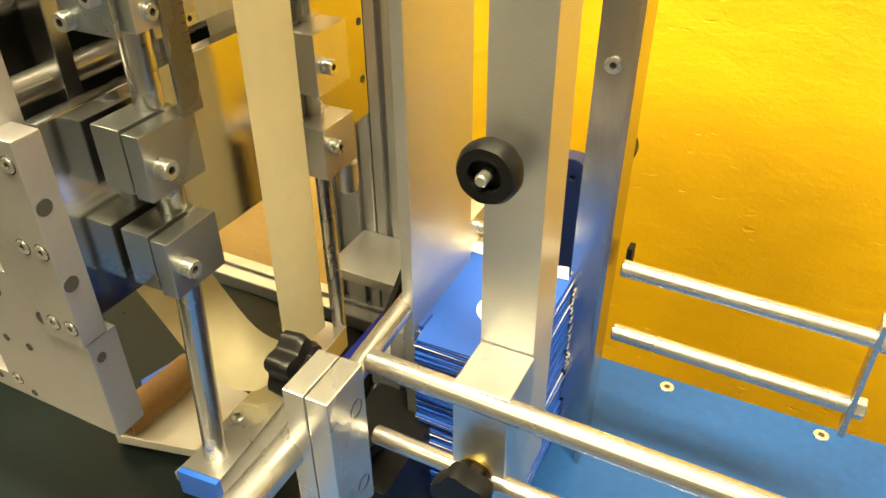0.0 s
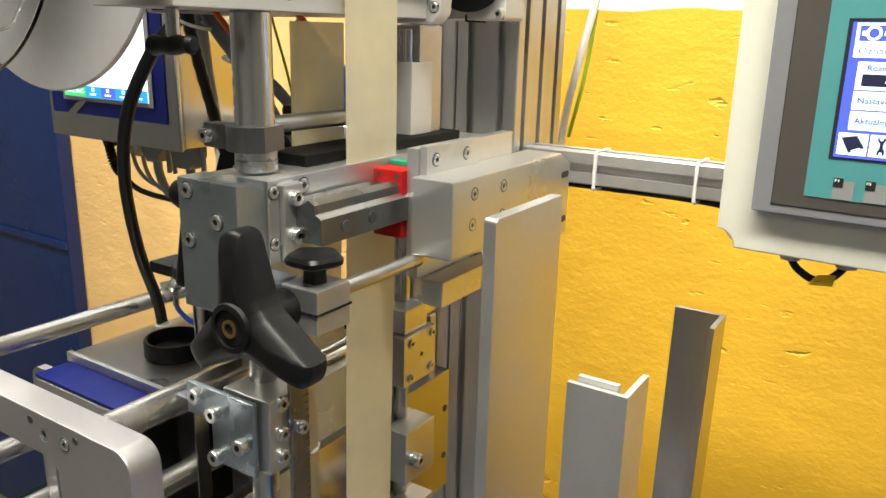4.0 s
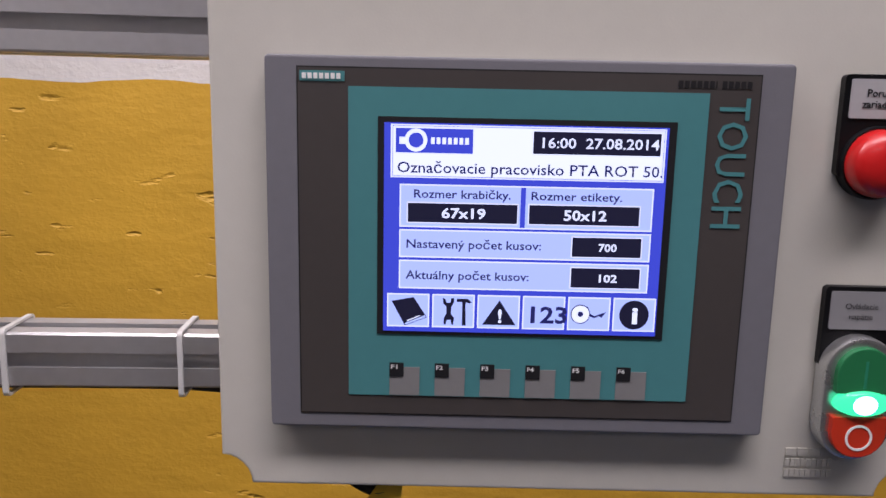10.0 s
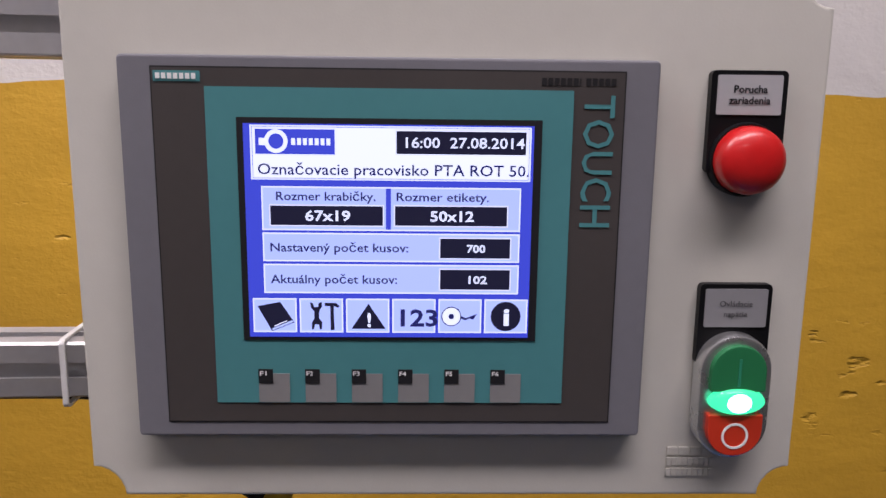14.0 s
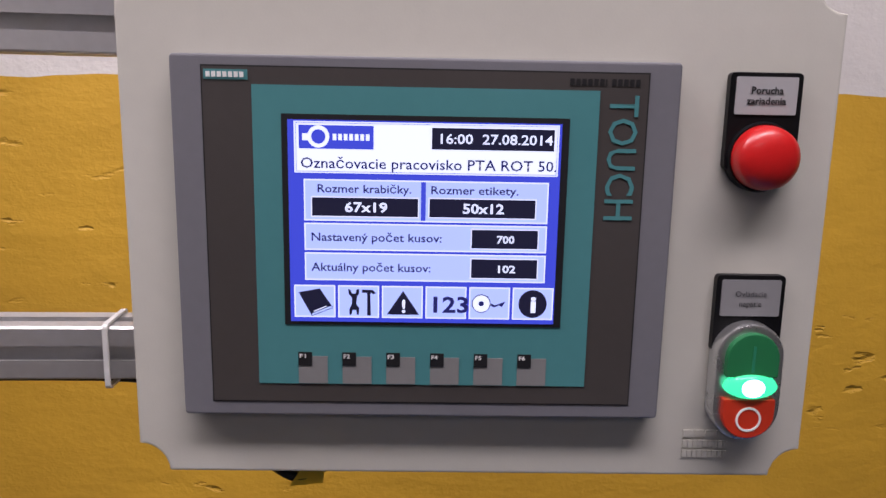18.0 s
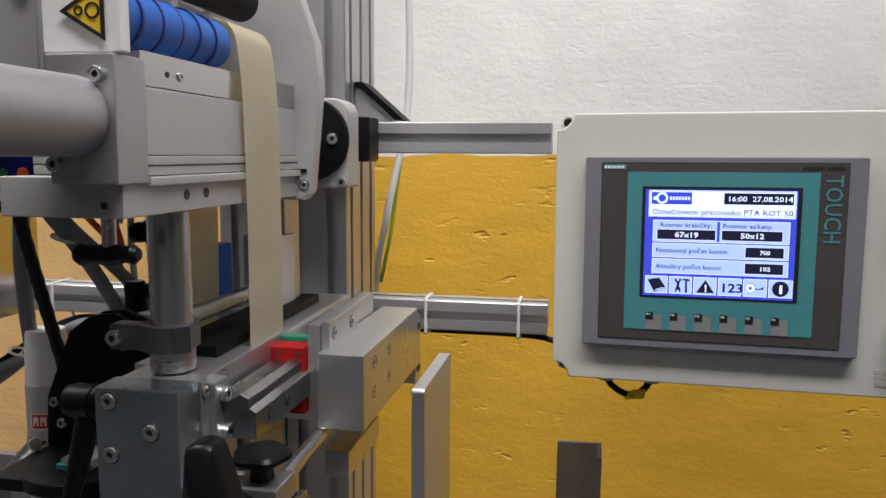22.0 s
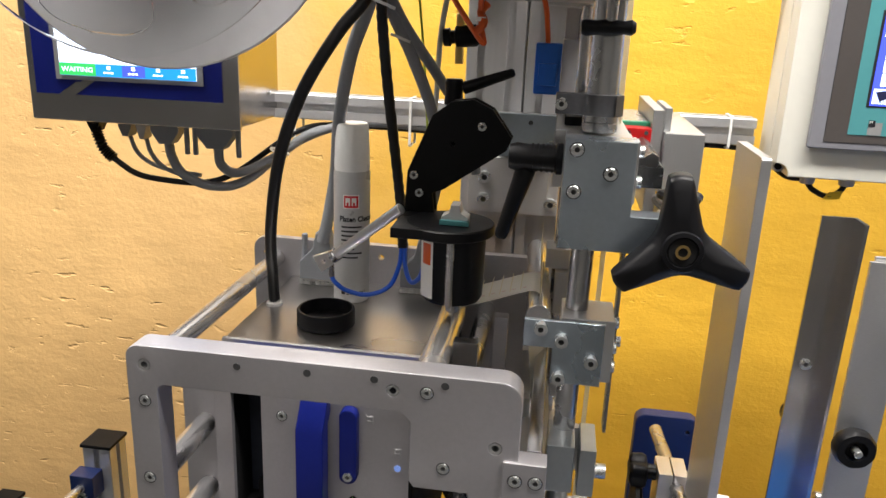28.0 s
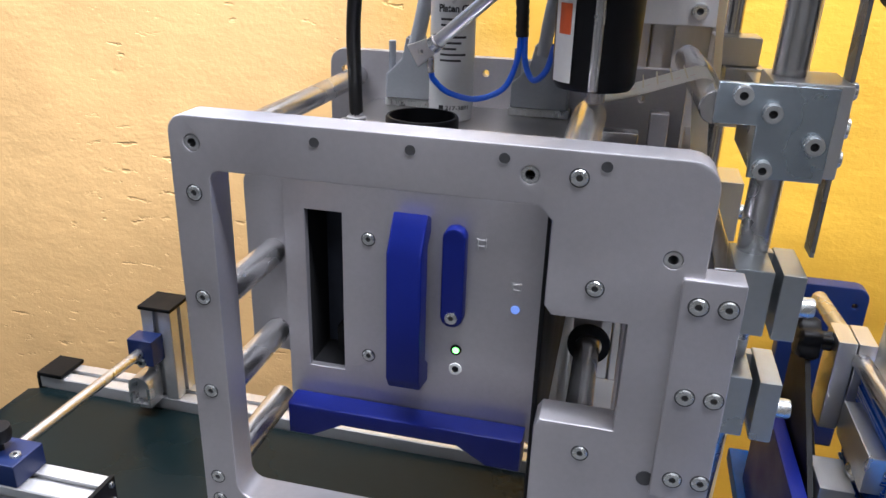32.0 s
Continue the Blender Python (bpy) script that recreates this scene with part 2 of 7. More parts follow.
# near-black: some black parts, and shade put into slots, wells and gaps
M_DARK = material("black_and_recess_shade", (0.012, 0.012, 0.013), 0.7, 0, 0.1, 50, spec=0.1)
M_BLUE = material("royal_blue_coating", (0.005, 0.010, 0.120), 0.38, 0, 0.08, 60, 0.15, 500, spec=0.25)
M_NAVY = material("navy_blue_plastic", (0.005, 0.013, 0.065), 0.42, 0, 0.1, 60, 0.2, 400)
M_CARD = material("blue_printed_carton", (0.004, 0.085, 0.50), 0.55, 0, 0.06, 80, 0.1, 300)
M_PAPER = material("raw_white_carton", (0.78, 0.76, 0.72), 0.8, 0, 0.06, 90)
M_CORE = material("amber_card_core", (0.62, 0.30, 0.09), 0.5, 0, 0.10, 60, 0.2, 200)
M_KRAFT = material("brown_tape_core", (0.30, 0.17, 0.08), 0.8, 0, 0.15, 60, 0.3, 200)
M_LINER = material("cream_silicone_liner", (0.84, 0.77, 0.57), 0.42, 0, 0.05, 14, 0.1, 60)
M_LINER.node_tree.nodes["Principled BSDF"].inputs["Alpha"].default_value = 0.94
M_LABEL = material("white_label_paper", (0.85, 0.84, 0.80), 0.55, 0, 0.03, 60)
M_TABLE = material("blue_varnished_plate", (0.003, 0.062, 0.235), 0.5, 0, 0.2, 20, 0.15, 60, spec=0.3)
M_BELT = material("dark_green_conveyor_belt", (0.004, 0.009, 0.010), 0.30, 0, 0.2, 20, 0.15, 900, spec=0.14)
M_BEIGE = material("light_grey_enclosure_plastic", (0.56, 0.55, 0.49), 0.42, 0, 0.03, 20, 0.12, 900)
M_BEZEL = material("mid_grey_bezel_plastic", (0.17, 0.17, 0.19), 0.45, 0, 0.05, 30, 0.15, 1200)
M_FACE = material("dark_grey_front_foil", (0.06, 0.053, 0.05), 0.4, 0, 0.05, 30)
M_TEAL = material("teal_front_foil", (0.065, 0.235, 0.25), 0.42, 0, 0.04, 30)
M_KEY = material("grey_key_foil", (0.22, 0.22, 0.22), 0.45, 0, 0.04, 60)
M_RED = material("red_plastic", (0.55, 0.012, 0.010), 0.3, 0, 0.06, 60, coat=0.3)
M_REDM = material("red_bearing_cap", (0.36, 0.008, 0.008), 0.45, 0, 0.08, 60, spec=0.2)
M_GREENP = material("green_seal_plastic", (0.02, 0.22, 0.12), 0.4, 0, 0.08, 60)
M_ORANGE = material("orange_plastic", (0.70, 0.10, 0.01), 0.4, 0, 0.06, 60)
M_YELLOW = material("warning_yellow_foil", (0.85, 0.55, 0.02), 0.4, 0, 0.04, 60)
M_ROLLB = material("blue_rubber_roller", (0.02, 0.12, 0.50), 0.5, 0, 0.06, 60)
M_SENSOR = material("bright_blue_sensor", (0.01, 0.12, 0.62), 0.4, 0, 0.06, 60)
M_GREYP = material("grey_cable_jacket", (0.22, 0.23, 0.25), 0.5, 0, 0.06, 60)
M_GREYL = material("light_grey_moulding", (0.47, 0.46, 0.455), 0.42, 0.15, 0.04, 40, 0.15, 900)
M_GREYC = material("lacquered_light_grey_moulding", (0.36, 0.354, 0.348), 0.40, 0.15, 0.04, 40, 0.15, 900)
M_MIRROR = material("polished_side_plate", (0.55, 0.55, 0.56), 0.15, 1.0, 0.05, 12, 0.08, 120, (14, 1, 1), rough_var=0.03)
M_SPUN = material("spun_aluminium", (0.62, 0.61, 0.60), 0.32, 0.55, 0.12, 90, 0.3, 160, (40, 1, 1))
M_PLATE = material("grey_engraved_plate", (0.40, 0.40, 0.41), 0.4, 0, 0.04, 40)
M_PLATED = material("dark_grey_engraved_plate", (0.24, 0.24, 0.25), 0.4, 0, 0.04, 40)
M_WHITE = material("white_plastic", (0.80, 0.80, 0.78), 0.35, 0, 0.03, 40)
M_CANB = material("grey_printed_can", (0.52, 0.52, 0.52), 0.35, 0.2, 0.05, 40)
M_INK = material("black_ink", (0.01, 0.01, 0.012), 0.5)
M_INKR = material("red_ink", (0.65, 0.02, 0.03), 0.45)
M_MARK = material("faded_pink_print", (0.78, 0.66, 0.63), 0.5)
M_INKB = material("dark_blue_ink", (0.01, 0.02, 0.16), 0.45)
M_INKY = material("green_yellow_wire", (0.35, 0.45, 0.02), 0.5)
M_HOSE = material("blue_air_hose", (0.01, 0.09, 0.60), 0.35)
M_HOSEC = material("milky_air_hose", (0.62, 0.62, 0.58), 0.35)
M_BRASS = material("brass_insert", (0.60, 0.42, 0.16), 0.3, 1.0)
M_CABIN = material("dark_blue_steel_door", (0.006, 0.02, 0.10), 0.25, 0.1, 0.15, 3, 0.1, 20)
M_GLASS = clear("clear_acrylic", (0.97, 0.98, 0.98), 0.04, 1.3)
M_CLOUD = clear("smoky_clear_core", (0.86, 0.84, 0.84), 0.10, 1.2)
M_SMOKE = clear("smoky_acrylic", (0.50, 0.46, 0.42), 0.08, 1.3)
M_DISC = material("pale_grey_plate_paint", (0.64, 0.63, 0.66), 0.35, 0, 0.04, 12, 0.1, 500)
M_RAIL = material("hardened_rail_steel", (0.34, 0.34, 0.35), 0.28, 1.0, 0.08, 50)
M_MANDREL = material("grey_translucent_plastic", (0.42, 0.41, 0.42), 0.25, 0, 0.08, 30, 0.1, 200, coat=0.4)
M_LIT = glow("screen_white", (0.80, 0.87, 1.0), 1.9)
M_LITB = glow("screen_pale_blue", (0.48, 0.60, 1.0), 1.6)
M_LITD = glow("screen_blue", (0.06, 0.09, 0.80), 1.2)
M_LITK = glow("screen_dark_blue", (0.004, 0.006, 0.07), 0.5)
M_LITT = glow("screen_text_blue", (0.02, 0.025, 0.24), 0.7)
M_LAMPG = glow("green_lamp_lens", (0.03, 0.9, 0.35), 2.2)
M_LAMPW = glow("lamp_core", (0.55, 1.0, 0.85), 7.0)
M_GRNB = material("green_push_plate", (0.015, 0.17, 0.06), 0.4)
M_REDB = material("red_push_plate", (0.55, 0.035, 0.01), 0.4)
M_LITSKY = glow("screen_sky_blue", (0.02, 0.30, 0.85), 1.0)
M_LITGRN = glow("screen_green", (0.05, 0.60, 0.12), 0.9)
M_LEDG = glow("green_led", (0.2, 1.0, 0.1), 3.0)
M_LEDB = glow("blue_white_led", (0.30, 0.45, 1.0), 0.35)
M_LEDY = glow("amber_led", (1.0, 0.55, 0.1), 3.0)

# ---- mesh helpers ----


def keep_flat(me):
    """Lets the large faces rule the shading, so that flat plates stay flat right up to their rounded edges."""
    near = [[] for v in me.vertices]
    faces = [(p.normal.copy(), p.area) for p in me.polygons]
    for p in me.polygons:
        for v in p.vertices:
            near[v].append(p.index)
    out = []
    for p in me.polygons:
        own = faces[p.index][0]
        for v in p.vertices:
            total = Vector((0, 0, 0))
            for k in near[v]:
                if own.dot(faces[k][0]) > 0.77:
                    total += faces[k][0] * faces[k][1]
            out.append((total if total.length > 1e-14 else own).normalized())
    me.normals_split_custom_set(out)


def finish(bm, name, smooth=False):
    bmesh.ops.recalc_face_normals(bm, faces=bm.faces)
    me = bpy.data.meshes.new(name)
    bm.to_mesh(me)
    bm.free()
    if smooth:
        me.polygons.foreach_set("use_smooth", [True] * len(me.polygons))
        me.set_sharp_from_angle(angle=radians(38))
        keep_flat(me)
    return me


def thing(name, label, category, loc=(0, 0, 0), group="", kind="", m=None, move=(0, 0, 0)):
    """An Empty at the base of a thing. With m its parts are built in the thing's own axes; move sets the drawn thing over by so much."""
    ob = new(name)
    ob.empty_display_size = 0.02
    ob.matrix_world = m if m else Matrix.Translation(Vector(loc) + Vector(move))
    ob["home"] = loc
    ob["own_axes"] = 1 if m else 0
    return tagged(ob, label, category, group, kind)


def part(name, bm, mat, parent, label="", smooth=True):
    """Links a bmesh (or a mesh) as one mesh object under a thing or a part."""
    me = bm if isinstance(bm, bpy.types.Mesh) else finish(bm, name, smooth)
    if not me.materials:
        me.materials.append(mat)
    ob = new(name, me)
    if parent:
        ob.parent = parent
        if parent.parent is None and not (parent.get("own_axes", 1)):
            ob.matrix_parent_inverse = Matrix.Translation(-Vector(parent["home"]))
        elif parent.parent is not None:
            ob.matrix_parent_inverse = Matrix()
    if label:
        ob["label"] = label
    return ob


def single(name, bm, mat, label, category, group="", kind="", smooth=True):
    me = bm if isinstance(bm, bpy.types.Mesh) else finish(bm, name, smooth)
    if not me.materials:
        me.materials.append(mat)
    return tagged(new(name, me), label, category, group, kind)


def bx(x0, x1, y0, y1, z0, z1, bev=0.0015, seg=2, bm=None):
    own = bm is None
    bm = bm or bmesh.new()
    made = bmesh.ops.create_cube(bm, size=1.0)["verts"]
    bmesh.ops.scale(bm, vec=(x1 - x0, y1 - y0, z1 - z0), verts=made)
    bmesh.ops.translate(bm, vec=((x0 + x1) / 2, (y0 + y1) / 2, (z0 + z1) / 2), verts=made)
    if bev > 0:
        edges = list({e for v in made for e in v.link_edges})
        bmesh.ops.bevel(bm, geom=edges, offset=min(bev, 0.45 * min(x1 - x0, y1 - y0, z1 - z0)), segments=seg, profile=0.5, affect="EDGES")
    return bm


def axes_for(way):
    way = Vector(way).normalized()
    side = way.cross(Vector((0, 0, 1)) if abs(way.z) < 0.9 else Vector((1, 0, 0))).normalized()
    return way, side, side.cross(way)


def lathe(base, way, profile, seg=28, bm=None, r_of=None):
    """Turns (radius, height) pairs round the axis from base along way. r_of(angle) scales the radius."""
    bm = bm or bmesh.new()
    base = Vector(base)
    way, u, v = axes_for(way)
    rings = []
    for r, hgt in profile:
        if r < 1e-6:
            rings.append([bm.verts.new(base + way * hgt)])
        else:
            ring = []
            for k in range(seg):
                a = 2 * math.pi * k / seg
                rr = r * (r_of(a) if r_of else 1.0)
                ring.append(bm.verts.new(base + way * hgt + u * rr * math.cos(a) + v * rr * math.sin(a)))
            rings.append(ring)
    for a, b in zip(rings, rings[1:]):
        if len(a) == 1 and len(b) == 1:
            continue
        for k in range(seg):
            n = (k + 1) % seg
            if len(a) == 1:
                bm.faces.new((a[0], b[k], b[n]))
            elif len(b) == 1:
                bm.faces.new((a[k], a[n], b[0]))
            else:
                bm.faces.new((a[k], a[n], b[n], b[k]))
    return bm


def rod(p0, p1, r, seg=24, chamfer=0.0008, bm=None):
    d = Vector(p1) - Vector(p0)
    n = d.length
    c = min(chamfer, r * 0.4)
    return lathe(p0, d, [(0, 0), (r - c, 0), (r, c), (r, n - c), (r - c, n), (0, n)], seg, bm)


def pipe(p0, p1, r, r_in, seg=28, bm=None):
    d = Vector(p1) - Vector(p0)
    n = d.length
    return lathe(p0, d, [(r_in, 0), (r, 0), (r, n), (r_in, n), (r_in, 0)], seg, bm)


def taper(p0, p1, r0, r1, seg=20, bm=None):
    """A round arm that narrows from r0 to r1, with rounded ends."""
    d = Vector(p1) - Vector(p0)
    n = d.length
    return lathe(p0, d, [(0, 0), (r0 * 0.7, 0), (r0 * 0.93, r0 * 0.15), (r0, r0 * 0.5), (r1, n - r1 * 0.6), (r1 * 0.85, n - r1 * 0.2), (r1 * 0.5, n), (0, n)], seg, bm)


def smooth_path(points, steps=8):
    pts = [Vector(p) for p in points]
    pts = [pts[0] * 2 - pts[1], *pts, pts[-1] * 2 - pts[-2]]
    out = []
    for a, b, c, d in zip(pts, pts[1:], pts[2:], pts[3:]):
        for k in range(steps):
            t = k / steps
            out.append(0.5 * (2 * b + (c - a) * t + (2 * a - 5 * b + 4 * c - d) * t * t + (3 * b - a - 3 * c + d) * t ** 3))
    return out + [pts[-2]]


def cable(points, r, seg=10, steps=8, bm=None, ridged=0.0):
    """A round cable along a smooth curve through the points."""
    bm = bm or bmesh.new()
    path = smooth_path(points, steps)
    rings, side = [], None
    for k, p in enumerate(path):
        way = (path[min(k + 1, len(path) - 1)] - path[max(k - 1, 0)]).normalized()
        if side is None:
            side = axes_for(way)[1]
        side = (side - way * side.dot(way)).normalized()
        up = way.cross(side)
        rr = r * (1 + ridged * (1 if k % 2 else -1))
        rings.append([bm.verts.new(p + rr * (math.cos(2 * math.pi * j / seg) * side + math.sin(2 * math.pi * j / seg) * up)) for j in range(seg)])
    for a, b in zip(rings, rings[1:]):
        for j in range(seg):
            bm.faces.new((a[j], a[(j + 1) % seg], b[(j + 1) % seg], b[j]))
    bm.faces.new(rings[0][::-1])
    bm.faces.new(rings[-1])
    return bm


def lift(axis, u, v, w):
    return {"x": (w, u, v), "y": (u, w, v), "z": (u, v, w)}[axis]


def slab(axis, a0, a1, outline, holes=(), bev=0.0, bm=None):
    """A flat plate: its outline (and holes) in the plane across axis, from a0 to a1. x: (y, z), y: (x, z), z: (x, y)."""
    own = bmesh.new()
    loops = []
    for loop in (outline, *holes):
        vs = [own.verts.new(lift(axis, u, v, a0)) for u, v in loop]
        loops.append([own.edges.new((vs[k], vs[(k + 1) % len(vs)])) for k in range(len(vs))])
    if holes:
        bmesh.ops.triangle_fill(own, edges=[e for lp in loops for e in lp], use_beauty=True, use_dissolve=False)
    else:
        own.faces.new(list(own.verts))
    made = bmesh.ops.extrude_face_region(own, geom=list(own.faces))
    moved = [g for g in made["geom"] if isinstance(g, bmesh.types.BMVert)]
    bmesh.ops.translate(own, vec=lift(axis, 0, 0, a1 - a0), verts=moved)
    if bev > 0:
        bmesh.ops.recalc_face_normals(own, faces=own.faces)
        sharp = [e for e in own.edges if len(e.link_faces) == 2 and e.calc_face_angle(0) > 0.9 and abs(e.verts[0].co[("xyz").index(axis)] - e.verts[1].co[("xyz").index(axis)]) < 1e-6]
        bmesh.ops.bevel(own, geom=sharp, offset=bev, segments=2, profile=0.5, affect="EDGES")
    if bm is None:
        return own
    me = bpy.data.meshes.new("tmp")
    own.to_mesh(me)
    own.free()
    bm.from_mesh(me)
    bpy.data.meshes.remove(me)
    return bm


def ring2(cu, cv, r, seg=20):
    return [(cu + r * math.cos(2 * math.pi * k / seg), cv + r * math.sin(2 * math.pi * k / seg)) for k in range(seg)]


def rrect(u0, u1, v0, v1, r, seg=5):
    """A rectangle with rounded corners; r is one radius or four (lower left, lower right, upper right, upper left)."""
    rs = r if isinstance(r, (tuple, list)) else (r,) * 4
    out = []
    for (cu, cv, a0), q in zip(((u0, v0, 180), (u1, v0, 270), (u1, v1, 0), (u0, v1, 90)), rs):
        ou, ov = cu + (q if cu == u0 else -q), cv + (q if cv == v0 else -q)
        if q < 1e-6:
            out.append((cu, cv))
            continue
        for k in range(seg + 1):
            a = radians(a0 + 90 * k / seg)
            out.append((ou + q * math.cos(a), ov + q * math.sin(a)))
    return out


def extrusion(axis, a0, a1, u0, u1, v0, v1, nu=1, nv=1, slot=0.008, deep=0.007):
    """A grooved aluminium extrusion along axis, with nu grooves in its u sides and nv in its v sides."""
    def side(n, lo, hi):
        return [lo + (hi - lo) * (k + 0.5) / n for k in range(n)]
    pts, r = [], 0.0012
    def groove(c, horizontal, fixed, sign):
        h, lip = slot / 2, 0.0018
        seq = [(-h, 0), (-h, lip), (-h * 1.7, lip), (-h * 1.7, deep), (h * 1.7, deep), (h * 1.7, lip), (h, lip), (h, 0)]
        return [((c + s, fixed + sign * d) if horizontal else (fixed + sign * d, c + s)) for s, d in seq]
    pts.append((u0 + r, v0))
    for c in side(nu, u0, u1):
        pts += groove(c, True, v0, 1)
    pts += [(u1 - r, v0), (u1, v0 + r)]
    for c in side(nv, v0, v1):
        pts += groove(c, False, u1, -1)
    pts += [(u1, v1 - r), (u1 - r, v1)]
    for c in side(nu, u0, u1)[::-1]:
        pts += groove(c, True, v1, -1)[::-1]
    pts += [(u0 + r, v1), (u0, v1 - r)]
    for c in side(nv, v0, v1)[::-1]:
        pts += groove(c, False, u0, 1)[::-1]
    pts.append((u0, v0 + r))
    return slab(axis, a0, a1, pts)


SCREWS = {}


def screw(parent, p, way, r=0.0045, h=0.004, mat=None, name="bolt", sunk=0.0):
    """A socket head screw: knurled head with a hexagon recess. Heads of one size share a mesh."""
    key = (r, h, sunk)
    if key not in SCREWS:
        bm = lathe((0, 0, 0), (0, 0, 1), [(0, max(h * 0.45, sunk + 0.0002)), (r * 0.36, max(h * 0.45, sunk + 0.0002)), (r * 0.42, h * 0.97), (r * 0.52, h), (r * 0.9, h), (r, h * 0.85), (r, max(0, sunk - h * 0.5))] + ([(r * 1.02, sunk + 0.0002), (r * 1.17, sunk + 0.0003), (r * 1.19, sunk)] if sunk else [(r * 1.02, -0.0008)]), 18, None, None)
        for f in bm.faces:
            mid = f.calc_center_median()
            rad = math.hypot(mid.x, mid.y)
            # shade in the hexagon and round sunk heads is put into the colour
            f.material_index = 1 if rad < r * 0.40 or (sunk and rad > r * 1.0) else 0
        SCREWS[key] = finish(bm, "bolt", True)
        SCREWS[key].materials.append(M_SCREW)
        SCREWS[key].materials.append(M_BORE)
    ob = new(name, SCREWS[key])
    turn = Vector(way).to_track_quat("Z", "Y").to_matrix().to_4x4()
    place = Matrix.Translation(Vector(p) - Vector(way).normalized() * sunk) @ turn
    if parent:
        ob.parent = parent
        if parent.parent is None and not parent.get("own_axes", 1):
            ob.matrix_parent_inverse = Matrix.Translation(-Vector(parent["home"]))
    ob.matrix_basis = place
    return ob


def hole(parent, p, way, r=0.003, name="screw_hole"):
    """A drilled hole as a flat disc with a fine burred rim; its shade is put into the dark colour."""
    bm = lathe(p, way, [(r * 1.08, 0.0), (r * 1.04, 0.0003), (r, 0.0002), (0, 0.0002)], 16)
    return part(name, bm, M_BORE, parent)


def words(text, size, m, mat, name, parent, align="LEFT", bold=0.0, width=0.0):
    """Flat lettering in the built-in font, laid on m's xy plane; width: fits the line to this length."""
    cu = bpy.data.curves.new("lettering", "FONT")
    cu.body, cu.size, cu.align_x, cu.offset, cu.resolution_u = text, size, align, bold, 2
    tmp = bpy.data.objects.new("lettering", cu)
    scene.collection.objects.link(tmp)
    bpy.context.view_layer.update()
    me = bpy.data.meshes.new_from_object(tmp.evaluated_get(bpy.context.evaluated_depsgraph_get()))
    bpy.data.objects.remove(tmp)
    if width > 0 and len(me.vertices):
        xs = [v.co.x for v in me.vertices]
        me.transform(Matrix.Diagonal((width / (max(xs) - min(xs)), 1, 1, 1)))
    me.transform(m)
    me.materials.clear()
    me.materials.append(mat)
    ob = part(name, me, mat, parent)
    return ob

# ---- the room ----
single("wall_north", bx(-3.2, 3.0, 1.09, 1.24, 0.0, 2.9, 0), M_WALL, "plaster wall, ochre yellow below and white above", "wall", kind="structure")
# unseen walls, floor and ceiling added; walls and floor kept dark against bounce
single("wall_south", bx(-3.2, 3.0, -3.4, -3.25, 0.0, 2.9, 0), M_PLAIN, "plain dark grey room wall, added out of view", "wall", kind="structure")
single("wall_west", bx(-3.35, -3.2, -3.4, 1.24, 0.0, 2.9, 0), M_PLAIN, "plain dark grey room wall, added out of view", "wall", kind="structure")
single("wall_east", bx(3.0, 3.15, -3.4, 1.24, 0.0, 2.9, 0), M_PLAIN, "plain dark grey room wall, added out of view", "wall", kind="structure")
single("floor", bx(-3.35, 3.15, -3.4, 1.24, -0.1, 0.0, 0), M_FLOOR, "grey painted workshop floor", "floor", kind="structure")
single("ceiling", bx(-3.35, 3.15, -3.4, 1.24, 2.9, 3.0, 0), M_CEIL, "white painted ceiling", "ceiling", kind="structure")
door = thing("steel_door", "dark blue glossy steel door leaf on the yellow wall", "door", (-2.3, 1.05, 0.0), kind="structure")
part("door_leaf", bx(-2.75, -1.8, 1.05, 1.087, 0.01, 2.1, 0.004), M_CABIN, door)
part("door_rail", bx(-2.75, -1.8, 1.042, 1.05, 0.92, 0.94, 0.002), M_CABIN, door)

# ---- machine base: blue plate, conveyor ----
bench = thing("machine_table", "blue varnished machine plate on a grey steel base", "table", (0.0, 0.3, 0.0))
part("tabletop", bx(-0.26, 0.55, 0.05, 0.546, 0.845, 0.86, 0.002), M_TABLE, bench)
for sx in (-0.043, 0.0813, 0.2055):
    screw(bench, (sx, 0.5325, 0.86), (0, 0, 1), 0.006, 0.0015)
part("base_cabinet", bx(-0.24, 0.5, 0.08, 0.5, 0.0, 0.845, 0.004), M_PROFILE, bench)

conveyor = thing("belt_conveyor", "belt conveyor with dark green belt between aluminium rails", "conveyor", (-0.7, 0.4, 0.0))
bm = slab("y", 0.16, 0.585, [(-1.13, 0.745), (-1.1, 0.752), (-0.30, 0.752), (-0.28, 0.748), (-0.28, 0.70), (-1.13, 0.70), (-1.145, 0.722)])
part("belt", bm, M_BELT, conveyor)
part("rail", extrusion("x", -1.112, -0.27, 0.59, 0.63, 0.725, 0.765, 1, 1), M_PROFILE, conveyor, "grooved aluminium side rail")
part("rail", extrusion("x", -1.13, -0.27, 0.115, 0.155, 0.715, 0.755, 1, 1), M_PROFILE, conveyor, "grooved aluminium side rail")
part("end_cap", bx(-1.117, -1.112, 0.589, 0.631, 0.724, 0.766, 0.001), M_BLACKM, conveyor)
part("end_cap", bx(-1.115, -1.078, 0.588, 0.634, 0.7655, 0.7715, 0.001), M_BLACKM, conveyor)
for lx in (-1.05, -0.4):
    for ly in (0.135, 0.61):
        part("leg", bx(lx - 0.02, lx + 0.02, ly - 0.02, ly + 0.02, 0.0, 0.72, 0.002), M_PROFILE, conveyor)

